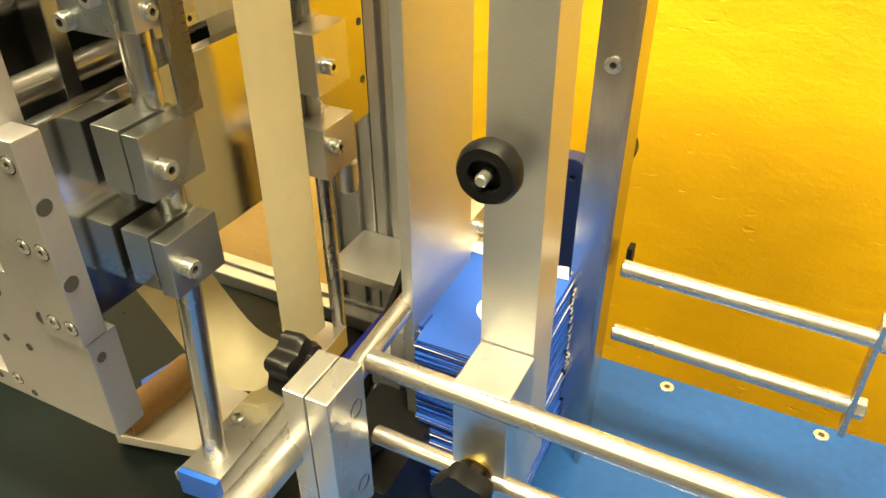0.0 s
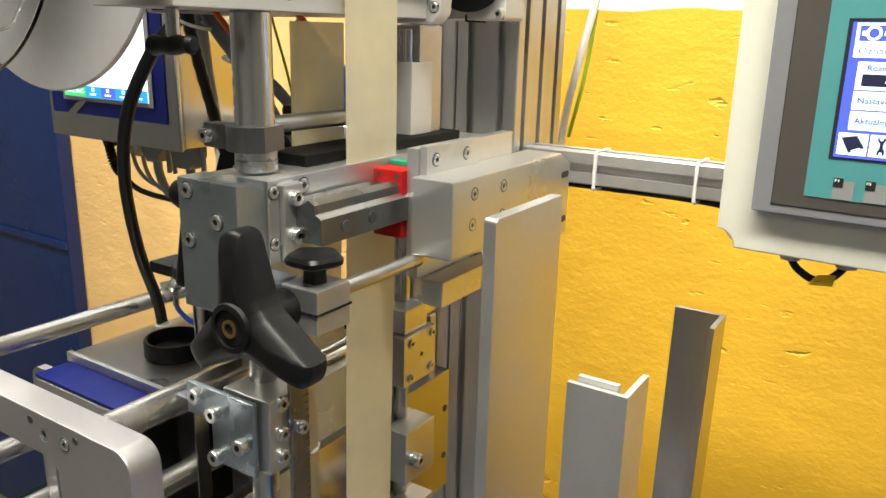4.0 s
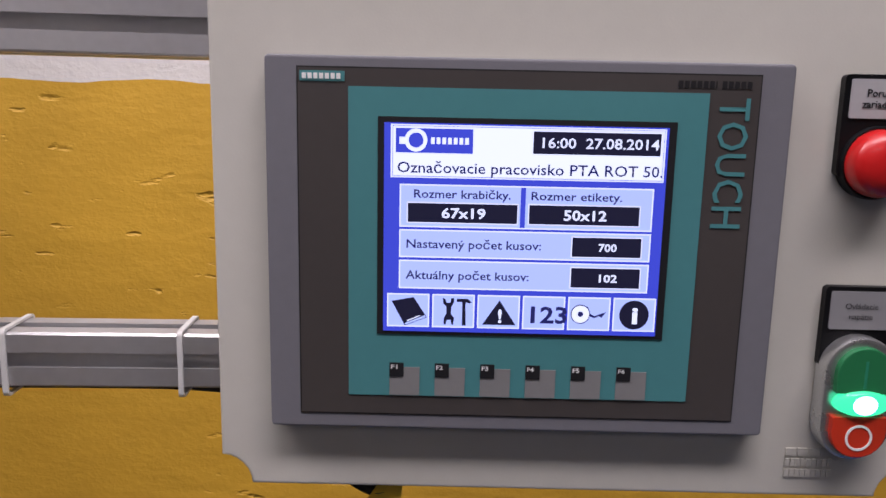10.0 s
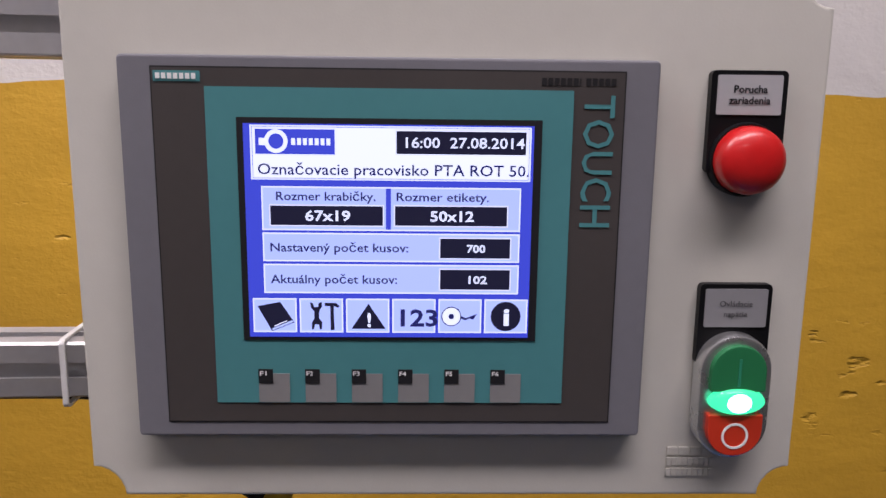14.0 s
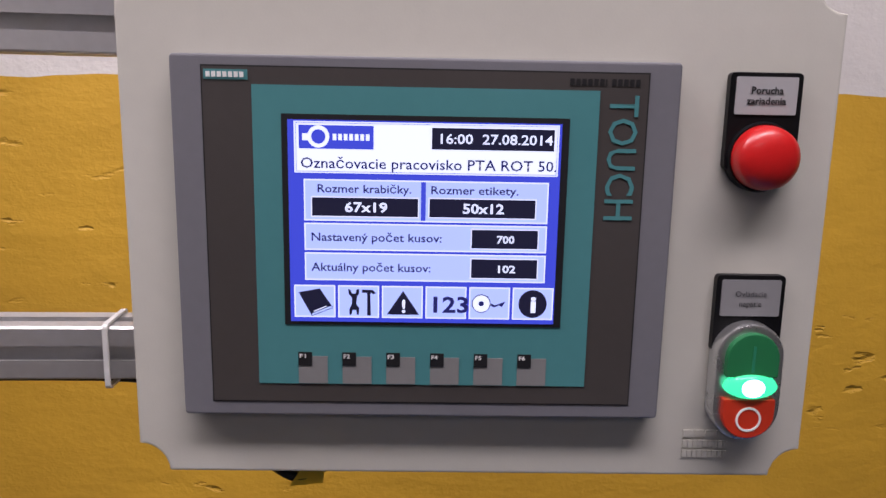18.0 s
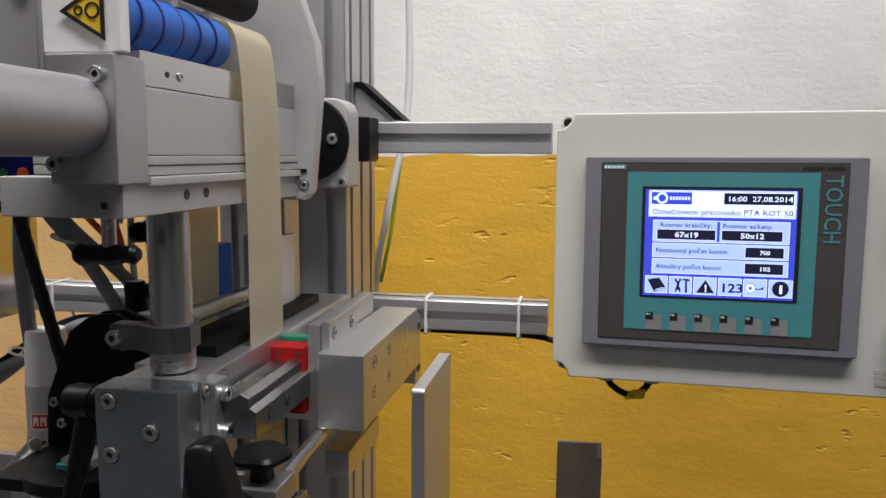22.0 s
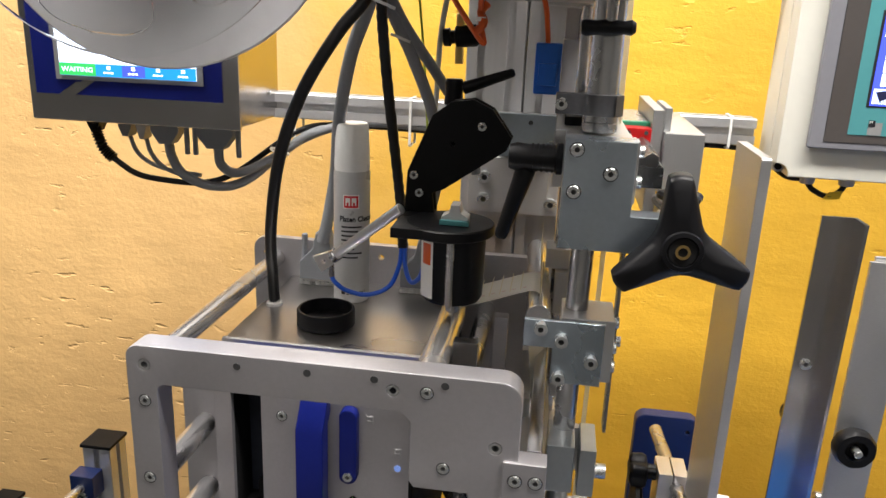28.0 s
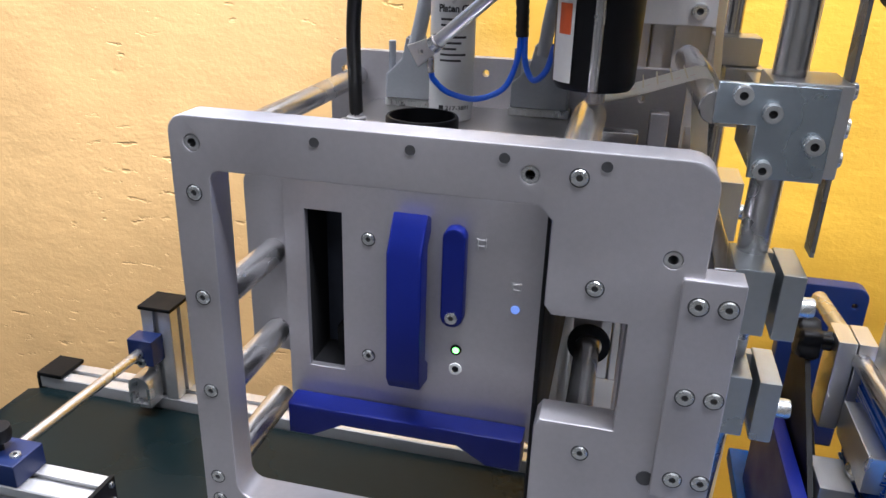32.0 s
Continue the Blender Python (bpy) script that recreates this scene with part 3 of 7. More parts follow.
post = thing("guide_post", "short upright aluminium post with black cap and blue rod clamp", "post", (-0.93, 0.61, 0.76))
part("extrusion", extrusion("z", 0.766, 0.889, -0.947, -0.907, 0.59, 0.63, 1, 1), M_PROFILE, post)
part("cap", bx(-0.949, -0.905, 0.588, 0.632, 0.889, 0.894, 0.001), M_BLACKM, post)
part("rod_clamp", bx(-0.953, -0.919, 0.565, 0.59, 0.825, 0.86, 0.002), M_NAVY, post)
screw(post, (-0.935, 0.566, 0.83), (0, -1, 0), 0.006, 0.004)
arch = [(-0.957, 0.767), (-0.928, 0.767)] + [(-0.9425 + 0.0145 * math.cos(radians(15 * k)), 0.794 + 0.0145 * math.sin(radians(15 * k))) for k in range(13)]
inner = [(-0.953, 0.771), (-0.932, 0.771)] + [(-0.9425 + 0.0105 * math.cos(radians(15 * k)), 0.793 + 0.0105 * math.sin(radians(15 * k))) for k in range(13)]
part("angle_bracket", slab("y", 0.562, 0.588, arch, [inner]), M_MILL, post, "bright cast angle bracket")
part("bracket_web", slab("y", 0.575, 0.587, inner), M_PROFILE, post)
part("guide_rod", rod((-0.937, 0.58, 0.842), (-0.952, 0.20, 0.842), 0.006), M_STEEL, post)

rail = thing("guide_rail", "aluminium guide rail with blue clamp and black knob over the belt", "guide rail", (-0.98, 0.35, 0.75))
part("extrusion", extrusion("x", -1.15, -0.845, 0.335, 0.375, 0.80, 0.828, 1, 1), M_PROFILE, rail)
part("end_plate", bx(-0.845, -0.84, 0.334, 0.376, 0.799, 0.829, 0.001), M_BLACKM, rail)
for ez in (0.805, 0.823):
    for ey in (0.341, 0.369):
        screw(rail, (-0.84, ey, ez), (1, 0, 0), 0.003, 0.002)
part("clamp_block", bx(-0.97, -0.915, 0.335, 0.375, 0.828, 0.853, 0.002), M_NAVY, rail)
part("knob", lathe((-0.945, 0.355, 0.853), (0, 0, 1), [(0.003, 0), (0.003, 0.008), (0.011, 0.012), (0.0125, 0.018), (0.0115, 0.026), (0, 0.027)], 24), M_BLACK, rail)
screw(rail, (-0.925, 0.35, 0.853), (0, 0, 1), 0.005, 0.003)
part("stand", bx(-1.1, -1.06, 0.34, 0.37, 0.752, 0.80, 0.002), M_PROFILE, rail)

# ---- machine frame: uprights, cross bars, panel bars ----
frame_rig = thing("extrusion_stand", "upright grooved aluminium extrusions carrying the labelling machine", "stand", (-0.35, 0.6, 0.0))
part("upright", extrusion("z", 0.0, 2.25, -0.450, -0.386, 0.617, 0.716, 2, 3), M_PROFV, frame_rig)
part("upright", extrusion("z", 0.0, 2.25, -0.384, -0.320, 0.617, 0.716, 2, 3), M_PROFV, frame_rig)
for bx0, bx1 in ((-0.319, -0.13), (-0.80, -0.451)):
    part("panel_bar", extrusion("x", bx0, bx1, 0.638, 0.668, 1.5135, 1.5430, 1, 1), M_PROFILE, frame_rig)
    part("panel_bar", extrusion("x", bx0, bx1, 0.638, 0.668, 1.3430, 1.3725, 1, 1), M_PROFILE, frame_rig)
part("gusset", slab("y", 0.644, 0.666, [(-0.319, 1.544), (-0.282, 1.544), (-0.282, 1.548), (-0.315, 1.575), (-0.319, 1.575)]), M_PROFILE, frame_rig)
part("gusset_cover", slab("y", 0.640, 0.670, [(-0.279, 1.545), (-0.270, 1.545), (-0.311, 1.581), (-0.319, 1.581), (-0.319, 1.5765), (-0.314, 1.5765)]), M_BLACKM, frame_rig)
for tx, low in ((-0.247, 1.338), (-0.157, 1.338), (-0.655, 1.318), (-0.515, 1.318)):
    bm = slab("x", tx - 0.0014, tx + 0.0014, rrect(0.636, 0.670, low, 1.3745, 0.003), [rrect(0.6374, 0.6686, low + 0.0014, 1.3731, 0.002)])
    part("cable_tie", bm, M_WHITE, frame_rig)
part("foot_plate", bx(-0.40, -0.30, 0.54, 0.616, 0.862, 0.874, 0.001), M_MILL, frame_rig)

# ---- operator panel on the right ----
PANEL = Matrix.Translation((-0.098, 0.5615, 1.5115)) @ pose(0, 0, 0, 0, -0.3, -3.1) @ Matrix.Diagonal((0.990, 1, 1, 1))
panel = thing("operator_panel", "light grey control enclosure with touch screen and push buttons", "control panel", m=PANEL)


def face(x0, x1, z0, z1, y, t, mat, name, parent, r=0.0, label=""):
    """A flat foil or plate on the panel's front, its front at y and t thick."""
    return part(name, slab("y", y, y + t, rrect(x0, x1, z0, z1, r) if r else [(x0, z0), (x1, z0), (x1, z1), (x0, z1)]), mat, parent, label)


LX0, LX1, LZ0, LZ1, NOTCH = -0.0253, 0.2853, -0.1885, 0.0355, 0.0135
outline = []
for cu, cv, a0 in ((LX0, LZ0, 90), (LX1, LZ0, 180), (LX1, LZ1, 270), (LX0, LZ1, 360)):
    outline += [(cu + NOTCH * math.cos(radians(a0 - 15 * k)), cv + NOTCH * math.sin(radians(a0 - 15 * k))) for k in range(7)]
part("lid", slab("y", 0.010, 0.045, outline, bev=0.002), M_BEIGE, panel)
part("body", slab("y", 0.047, 0.105, rrect(LX0, LX1, LZ0, LZ1, 0.006), bev=0.001), M_BEIGE, panel)
for ex, ez in ((-0.0175, 0.0285), (-0.0175, -0.1815), (0.2775, -0.1815), (0.2775, 0.0285)):
    part("corner_screw", lathe((ex, 0.0465, ez), (0, -1, 0), [(0.006, 0), (0.006, 0.014), (0.0045, 0.014), (0.004, 0.008), (0, 0.008)], 20), M_BEIGE, panel)
    part("screw_well", rod((ex, 0.0385, ez), (ex, 0.0315, ez), 0.0038, 16), M_DARK, panel)
part("screen_bezel", slab("y", 0.0, 0.0095, rrect(0, 0.213, -0.156, 0, 0.002), bev=0.0015), M_BEZEL, panel)
face(0.0131, 0.1993, -0.1494, -0.0044, -0.0002, 0.002, M_INK, "foil_edge", panel)
face(0.0137, 0.1987, -0.1488, -0.0050, -0.0006, 0.003, M_FACE, "front_foil", panel)
face(0.0340, 0.1786, -0.1405, -0.0120, -0.0010, 0.001, M_TEAL, "teal_foil", panel)
part("screen", slab("y", -0.0014, 0.001, [(0.046, -0.1133), (0.1665, -0.1133), (0.1665, -0.0235), (0.046, -0.0235)]), M_INK, panel)
face(0.0486, 0.1633, -0.1118, -0.0258, -0.0017, 0.0003, M_LITD, "screen_background", panel)
S = -0.0019
face(0.0513, 0.1622, -0.0476, -0.0264, S, 0.0002, M_LIT, "screen_header", panel)
face(0.0533, 0.0845, -0.0376, -0.0279, S - 0.0002, 0.0002, M_LITD, "screen_logo", panel)
part("screen_logo_ring", slab("y", S - 0.0004, S - 0.0002, ring2(0.0615, -0.0326, 0.0046), [ring2(0.0615, -0.0326, 0.0030)]), M_LIT, panel)
face(0.0548, 0.0575, -0.0342, -0.0314, S - 0.0004, 0.0002, M_LIT, "screen_logo_bar", panel)
for k in range(7):
    face(0.0675 + k * 0.0023, 0.0690 + k * 0.0023, -0.0340, -0.0314, S - 0.0004, 0.0002, M_LIT, "screen_logo_bar", panel)
face(0.1088, 0.1602, -0.0371, -0.0282, S - 0.0002, 0.0002, M_LITK, "screen_clock", panel)
for z0, z1 in ((-0.0672, -0.0507), (-0.0798, -0.0692), (-0.0929, -0.0819)):
    face(0.0556, 0.1582, z0, z1, S, 0.0002, M_LITB, "screen_field", panel)
face(0.1046, 0.1066, -0.0672, -0.0507, S - 0.0001, 0.0001, M_LITD, "screen_divider", panel)
for x0, x1, z0, z1 in ((0.0585, 0.1034, -0.0656, -0.0578), (0.1082, 0.1533, -0.0655, -0.0577), (0.1265, 0.1549, -0.0786, -0.0706), (0.1266, 0.1551, -0.0915, -0.0833)):
    face(x0 - 0.0004, x1 + 0.0004, z0 - 0.0004, z1 + 0.0004, S - 0.0002, 0.0001, M_LIT, "screen_value_frame", panel)
    face(x0, x1, z0, z1, S - 0.0003, 0.0001, M_LITK, "screen_value", panel)


def panel_text(text, x, z, size, mat, width, name="screen_text", y=S - 0.0005, bold=0.00006, turn=0.0):
    m = Matrix.Translation((x, y, z)) @ pose(0, 0, 0, 90, 0, 0) @ pose(0, 0, 0, 0, 0, turn)
    return words(text, size, m, mat, name, panel, width=width, bold=bold)


panel_text("16:00  27.08.2014", 0.1112, -0.0346, 0.0058, M_LIT, 0.0470)
panel_text("Označovacie pracovisko PTA ROT 50.", 0.0538, -0.0455, 0.0062, M_LITT, 0.1075)
panel_text("Rozmer krabičky.", 0.0606, -0.0556, 0.0048, M_LITT, 0.0395)
panel_text("Rozmer etikety.", 0.1085, -0.0556, 0.0048, M_LITT, 0.0370)
panel_text("67x19", 0.0722, -0.0637, 0.0058, M_LIT, 0.0180, bold=0.00012)
panel_text("50x12", 0.1222, -0.0636, 0.0058, M_LIT, 0.0175, bold=0.00012)
panel_text("Nastavený počet kusov:", 0.0578, -0.0762, 0.0050, M_LITT, 0.0555)
panel_text("Aktuálny počet kusov:", 0.0580, -0.0892, 0.0050, M_LITT, 0.0512)
panel_text("700", 0.1372, -0.0762, 0.0045, M_LIT, 0.0075, bold=0.0001)
panel_text("102", 0.1372, -0.0890, 0.0045, M_LIT, 0.0075, bold=0.0001)
def icon(x0, pts, mat, up=0):
    """A flat sign on a screen button, in steps across and down from the button's corner."""
    return part("screen_icon", slab("y", S - 0.0003 - 0.0002 * up, S - 0.0001 - 0.0002 * up, [(x0 + u * 0.0001346, -0.0959 - v * 0.000146) for u, v in pts]), mat, panel)


def edge(x0, x1, z0, z1, t, mat, y):
    """A thin drawn line round a field of the screen."""
    return part("field_line", slab("y", y, y + 0.0001, [(x0, z0), (x1, z0), (x1, z1), (x0, z1)], [[(x0 + t, z0 + t), (x1 - t, z0 + t), (x1 - t, z1 - t), (x0 + t, z1 - t)]]), mat, panel)


edge(0.0520, 0.1616, -0.0471, -0.0269, 0.00022, M_LITD, S - 0.0001)
for z0, z1 in ((-0.0672, -0.0507), (-0.0798, -0.0692), (-0.0929, -0.0819)):
    edge(0.0551, 0.1587, z0 - 0.0005, z1 + 0.0005, 0.0005, M_LIT, S - 0.00005)
for k in range(6):
    x0 = 0.0506 + k * 0.01895
    edge(x0 - 0.0003, x0 + 0.0174, -0.1098, -0.0956, 0.0005, M_LIT, S - 0.00005)
for k in range(6):
    x0 = 0.0506 + k * 0.01895
    face(x0, x0 + 0.0171, -0.1095, -0.0959, S, 0.0002, M_LITB, "screen_button", panel)
    if k == 0:
        icon(x0, [(12, 20), (80, 8), (122, 66), (54, 92)], M_LITK)
        icon(x0, [(54, 84), (116, 60), (119, 65), (56, 89)], M_LITB, 1)
        icon(x0, [(60, 76), (100, 60), (101, 62), (62, 78)], M_LIT, 1)
    elif k == 1:
        icon(x0, [(30, 8), (38, 12), (42, 22), (54, 22), (56, 10), (65, 8), (66, 20), (58, 32), (56, 54), (66, 66), (64, 86), (58, 86), (56, 72), (44, 72), (40, 86), (34, 86), (34, 68), (42, 54), (42, 34), (32, 24)], M_LITK)
        icon(x0, [(74, 10), (108, 10), (120, 20), (112, 23), (103, 19), (101, 26), (103, 88), (91, 88), (91, 26), (90, 19), (74, 19)], M_LITK)
    elif k == 2:
        icon(x0, [(14, 84), (118, 84), (66, 12)], M_LITK)
        panel_text("!", x0 + 0.0080, -0.1071, 0.0080, M_LIT, 0.0015, bold=0.0002)
    elif k == 3:
        panel_text("123", x0 + 0.0010, -0.1068, 0.0098, M_LITT, 0.0152, bold=0.00025)
    elif k == 4:
        part("screen_icon", slab("y", S - 0.0002, S - 0.0001, ring2(x0 + 0.0050, -0.1028, 0.0041)), M_LITT, panel)
        part("screen_icon", slab("y", S - 0.0004, S - 0.0002, ring2(x0 + 0.0050, -0.1028, 0.0037), [ring2(x0 + 0.0050, -0.1028, 0.0012)]), M_LIT, panel)
        icon(x0, [(24, 22), (40, 20), (60, 26), (59, 30), (40, 25), (24, 27)], M_LITT)
        icon(x0, [(62, 44), (82, 52), (98, 46), (116, 40), (104, 56), (94, 52), (80, 58), (60, 50)], M_LITT)
    else:
        part("screen_icon", slab("y", S - 0.0003, S - 0.0001, ring2(x0 + 0.0085, -0.1027, 0.0062)), M_LITK, panel)
        panel_text("i", x0 + 0.0072, -0.1062, 0.0100, M_LIT, 0.0024, y=S - 0.0006, bold=0.0003)
    kx = 0.0515 + k * 0.01935
    face(kx, kx + 0.0128, -0.1402, -0.1278, -0.0013, 0.0003, M_KEY, "function_key", panel)
    face(kx, kx + 0.0060, -0.1319, -0.1258, -0.0016, 0.0003, M_INK, "key_tag", panel)
    panel_text("F%d" % (k + 1), kx + 0.0004, -0.1284, 0.0026, M_WHITE, 0.0028, "key_text", y=-0.0018)
face(0.0145, 0.0325, -0.0102, -0.0062, -0.0009, 0.0003, M_TEAL, "brand_plate", panel)
for k in range(7):
    face(0.0155 + k * 0.0023, 0.0171 + k * 0.0023, -0.0093, -0.0071, -0.0012, 0.0003, M_WHITE, "brand_bar", panel)
for k in range(12):
    w = 0.0018 if k != 6 else 0.0004
    face(0.1658 + k * 0.0025, 0.1658 + k * 0.0025 + w, -0.0100, -0.0072, -0.0009, 0.0003, M_INK, "brand_bar", panel)
panel_text("TOUCH", 0.1830, -0.0135, 0.0175, M_TEAL, 0.0520, "face_text", y=-0.0010, turn=-90, bold=0.00012)
for k, z in enumerate((-0.1668, -0.1718, -0.1768)):
    for j in range(4 if k == 0 else 9):
        wj = 0.0042 if k == 0 else 0.0018
        face(0.229 + j * (0.0052 if k == 0 else 0.0024), 0.229 + j * (0.0052 if k == 0 else 0.0024) + wj, z - 0.0017, z + 0.0017, 0.0092, 0.0012, M_BEIGE, "embossed_bar", panel)
# fault lamp
face(0.2355, 0.2668, -0.0440, -0.0030, 0.0062, 0.0040, M_BLACK, "name_plate_holder", panel, r=0.002)
face(0.2380, 0.2645, -0.0205, -0.0048, 0.0056, 0.0006, M_PLATE, "name_plate", panel, r=0.0008)
words("Porucha", 0.0042, Matrix.Translation((0.2513, 0.0053, -0.0118)) @ pose(0, 0, 0, 90), M_INK, "plate_text", panel, "CENTER", bold=0.0001)
words("zariadenia", 0.0042, Matrix.Translation((0.2513, 0.0053, -0.0162)) @ pose(0, 0, 0, 90), M_INK, "plate_text", panel, "CENTER", bold=0.0001)
part("lamp_ring", lathe((0.2515, 0.010, -0.0385), (0, -1, 0), [(0.0152, 0), (0.0152, 0.004), (0.0145, 0.0055), (0.0138, 0.0055)], 36), M_BLACK, panel)
part("fault_lamp", lathe((0.2515, 0.010, -0.0385), (0, -1, 0), [(0.0138, 0.003), (0.0138, 0.009), (0.0130, 0.0130), (0.0100, 0.0155), (0.005, 0.0165), (0, 0.0167)], 36), M_RED, panel, "red domed fault lamp")
# illuminated double push button
BX = 0.2528
face(BX - 0.0155, BX + 0.0155, -0.1260, -0.0905, 0.0062, 0.0040, M_BLACK, "name_plate_holder", panel, r=0.002)
face(BX - 0.0132, BX + 0.0135, -0.1090, -0.0925, 0.0056, 0.0006, M_PLATED, "name_plate", panel, r=0.0008)
words("Ovládacie", 0.0036, Matrix.Translation((BX, 0.0053, -0.1000)) @ pose(0, 0, 0, 90), M_INK, "plate_text", panel, "CENTER")
words("napätie", 0.0036, Matrix.Translation((BX, 0.0053, -0.1045)) @ pose(0, 0, 0, 90), M_INK, "plate_text", panel, "CENTER")
part("button_rim", slab("y", -0.001, 0.010, rrect(BX - 0.0155, BX + 0.0155, -0.1655, -0.1110, 0.0153, 10), bev=0.002), M_SCREW, panel, "silver oval button rim")
part("green_button", slab("y", -0.004, 0.004, rrect(BX - 0.0118, BX + 0.0118, -0.1345, -0.1145, (0.001, 0.001, 0.0115, 0.0115), 8), bev=0.0008), M_GRNB, panel)
part("red_button", slab("y", -0.004, 0.004, rrect(BX - 0.0118, BX + 0.0118, -0.1630, -0.1445, (0.0115, 0.0115, 0.001, 0.001), 8), bev=0.0008), M_REDB, panel)
bm = lathe((BX, -0.002, -0.1385), (0, -1, 0), [(0.0122, 0), (0.0115, 0.0025), (0.0085, 0.0040), (0, 0.0045)], 32)
bmesh.ops.scale(bm, vec=(1, 1, 0.48), verts=bm.verts, space=Matrix.Translation((0, 0, 0.1385)))
part("pilot_lens", bm, M_LAMPG, panel, "lit green pilot lens")
bm = lathe((BX, -0.0064, -0.1385), (0, -1, 0), [(0.0052, 0), (0.004, 0.0006), (0, 0.0008)], 20)
bmesh.ops.scale(bm, vec=(1, 1, 0.8), verts=bm.verts, space=Matrix.Translation((0, 0, 0.1385)))
part("pilot_core", bm, M_LAMPW, panel)
face(BX - 0.0006, BX + 0.0006, -0.1320, -0.1200, -0.0043, 0.0003, M_GREENP, "on_mark", panel)
part("off_mark", slab("y", -0.0043, -0.0040, ring2(BX, -0.1538, 0.0058), [ring2(BX, -0.1538, 0.0048)]), M_WHITE, panel)
# glands and loop of cable under the box
for gx in (0.020, 0.060):
    part("cable_gland", lathe((gx, 0.060, -0.188), (0, 0, -1), [(0.010, 0), (0.010, 0.006), (0.0085, 0.007), (0.0075, 0.014), (0.004, 0.015), (0, 0.015)], 18), M_GREYL, panel)
part("cable", cable([(0.020, 0.060, -0.2), (0.026, 0.058, -0.208), (0.040, 0.055, -0.214), (0.052, 0.056, -0.210), (0.060, 0.06, -0.2)], 0.003), M_RUBBER, panel)
part("tag", slab("y", 0.052, 0.0525, [(0.036, -0.218), (0.054, -0.216), (0.055, -0.207), (0.042, -0.209)]), M_YELLOW, panel)
part("cable", cable([(0.016, 0.06, -0.198), (0.0, 0.068, -0.198), (-0.02, 0.080, -0.186), (-0.05, 0.090, -0.1735), (-0.20, 0.085, -0.1720)], 0.0028), M_RUBBER, panel)

# ---- label printer with its front frame ----
printer = thing("label_printer", "thermal transfer label printer in a bead-blasted aluminium frame", "label printer", (-0.5, 0.36, 0.98))
opening = [(-0.430, 0.982), (-0.430, 1.074), (-0.427, 1.079), (-0.387, 1.079), (-0.387, 1.144), (-0.426, 1.144), (-0.430, 1.149), (-0.430, 1.196), (-0.437, 1.203)]
opening += rrect(-0.617, -0.5, 0.982, 1.203, (0.010, 0, 0, 0.006))[-6:] + rrect(-0.617, -0.5, 0.982, 1.203, (0.010, 0, 0, 0.006))[:6]
HOLES = ((-0.626, 1.2178), (-0.4425, 1.2185), (-0.3695, 1.1825))
round_holes = [ring2(hx, hz, 0.0045, 14) for hx, hz in HOLES]
rim = rrect(-0.640, -0.353, 0.966, 1.233, (0.004, 0.004, 0.014, 0.010))
rim = rim[:6] + [(-0.334, 0.966), (-0.334, 1.0425), (-0.353, 1.0425)] + rim[12:]
part("front_frame", slab("y", 0.222, 0.244, rim, [opening, *round_holes], bev=0.0012), M_BLAST, printer)
for hx, hz in HOLES:
    part("screw_hole", pipe((hx, 0.2225, hz), (hx, 0.2425, hz), 0.0045, 0.0026, 14), M_MILL, printer)
    part("hole_end", rod((hx, 0.2380, hz), (hx, 0.2425, hz), 0.0027, 12), M_DARK, printer)
for hx, hz in ((-0.555, 1.2245), (-0.5035, 1.2252), (-0.4555, 1.2258), (-0.4060, 1.2262), (-0.4126, 1.0199), (-0.3918, 1.0197), (-0.4079, 0.9729), (-0.439, 0.977), (-0.503, 0.977)):
    hole(printer, (hx, 0.2218, hz), (0, -1, 0), 0.0026)
for hx, hz in ((-0.627, 1.1895), (-0.628, 1.1248), (-0.629, 1.0605), (-0.630, 0.995), (-0.4185, 1.2195), (-0.4052, 1.1622), (-0.4030, 1.0612), (-0.4205, 0.9808), (-0.630, 0.977)):
    screw(printer, (hx, 0.222, hz), (0, -1, 0), 0.0042, 0.003, sunk=0.0022)
# printer body
slot = [(-0.6020, 1.032), (-0.5755, 1.032), (-0.5755, 1.1525), (-0.6020, 1.1525)]
part("front_plate", slab("y", 0.312, 0.318, rrect(-0.6175, -0.4365, 0.9960, 1.176, 0.002), [slot], bev=0.0006), M_BLAST, printer)
# shade inside the slot is put into its near-black walls and dark back
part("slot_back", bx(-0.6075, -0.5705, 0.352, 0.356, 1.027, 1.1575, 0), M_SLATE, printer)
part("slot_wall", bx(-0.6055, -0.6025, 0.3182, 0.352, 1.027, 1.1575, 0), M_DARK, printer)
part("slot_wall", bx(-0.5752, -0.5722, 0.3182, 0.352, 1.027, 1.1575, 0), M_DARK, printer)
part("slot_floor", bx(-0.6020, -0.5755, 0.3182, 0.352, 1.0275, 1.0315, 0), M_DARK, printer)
part("ribbon_edge", bx(-0.590, -0.5775, 0.335, 0.350, 1.032, 1.054, 0.002), M_DARK, printer)
part("side_flange", slab("y", 0.330, 0.338, rrect(-0.655, -0.6225, 1.03, 1.172, (0.002, 0.002, 0.002, 0.012))), M_BLAST, printer)
part("housing", bx(-0.617, -0.437, 0.3565, 0.532, 1.004, 1.1755, 0.002), M_STAIN, printer)
part("top_cover", bx(-0.624, -0.436, 0.352, 0.445, 1.178, 1.1845, 0.001), M_TOPS, printer)
part("top_cover", bx(-0.624, -0.436, 0.447, 0.532, 1.178, 1.1830, 0.001), M_TOPS, printer)
part("blue_seal", bx(-0.617, -0.438, 0.3125, 0.3455, 1.1765, 1.1800, 0.001), M_BLUE, printer, "royal blue front strip")
part("cover_lip", bx(-0.624, -0.436, 0.3465, 0.3515, 1.1775, 1.1868, 0.0008), M_ALU, printer)
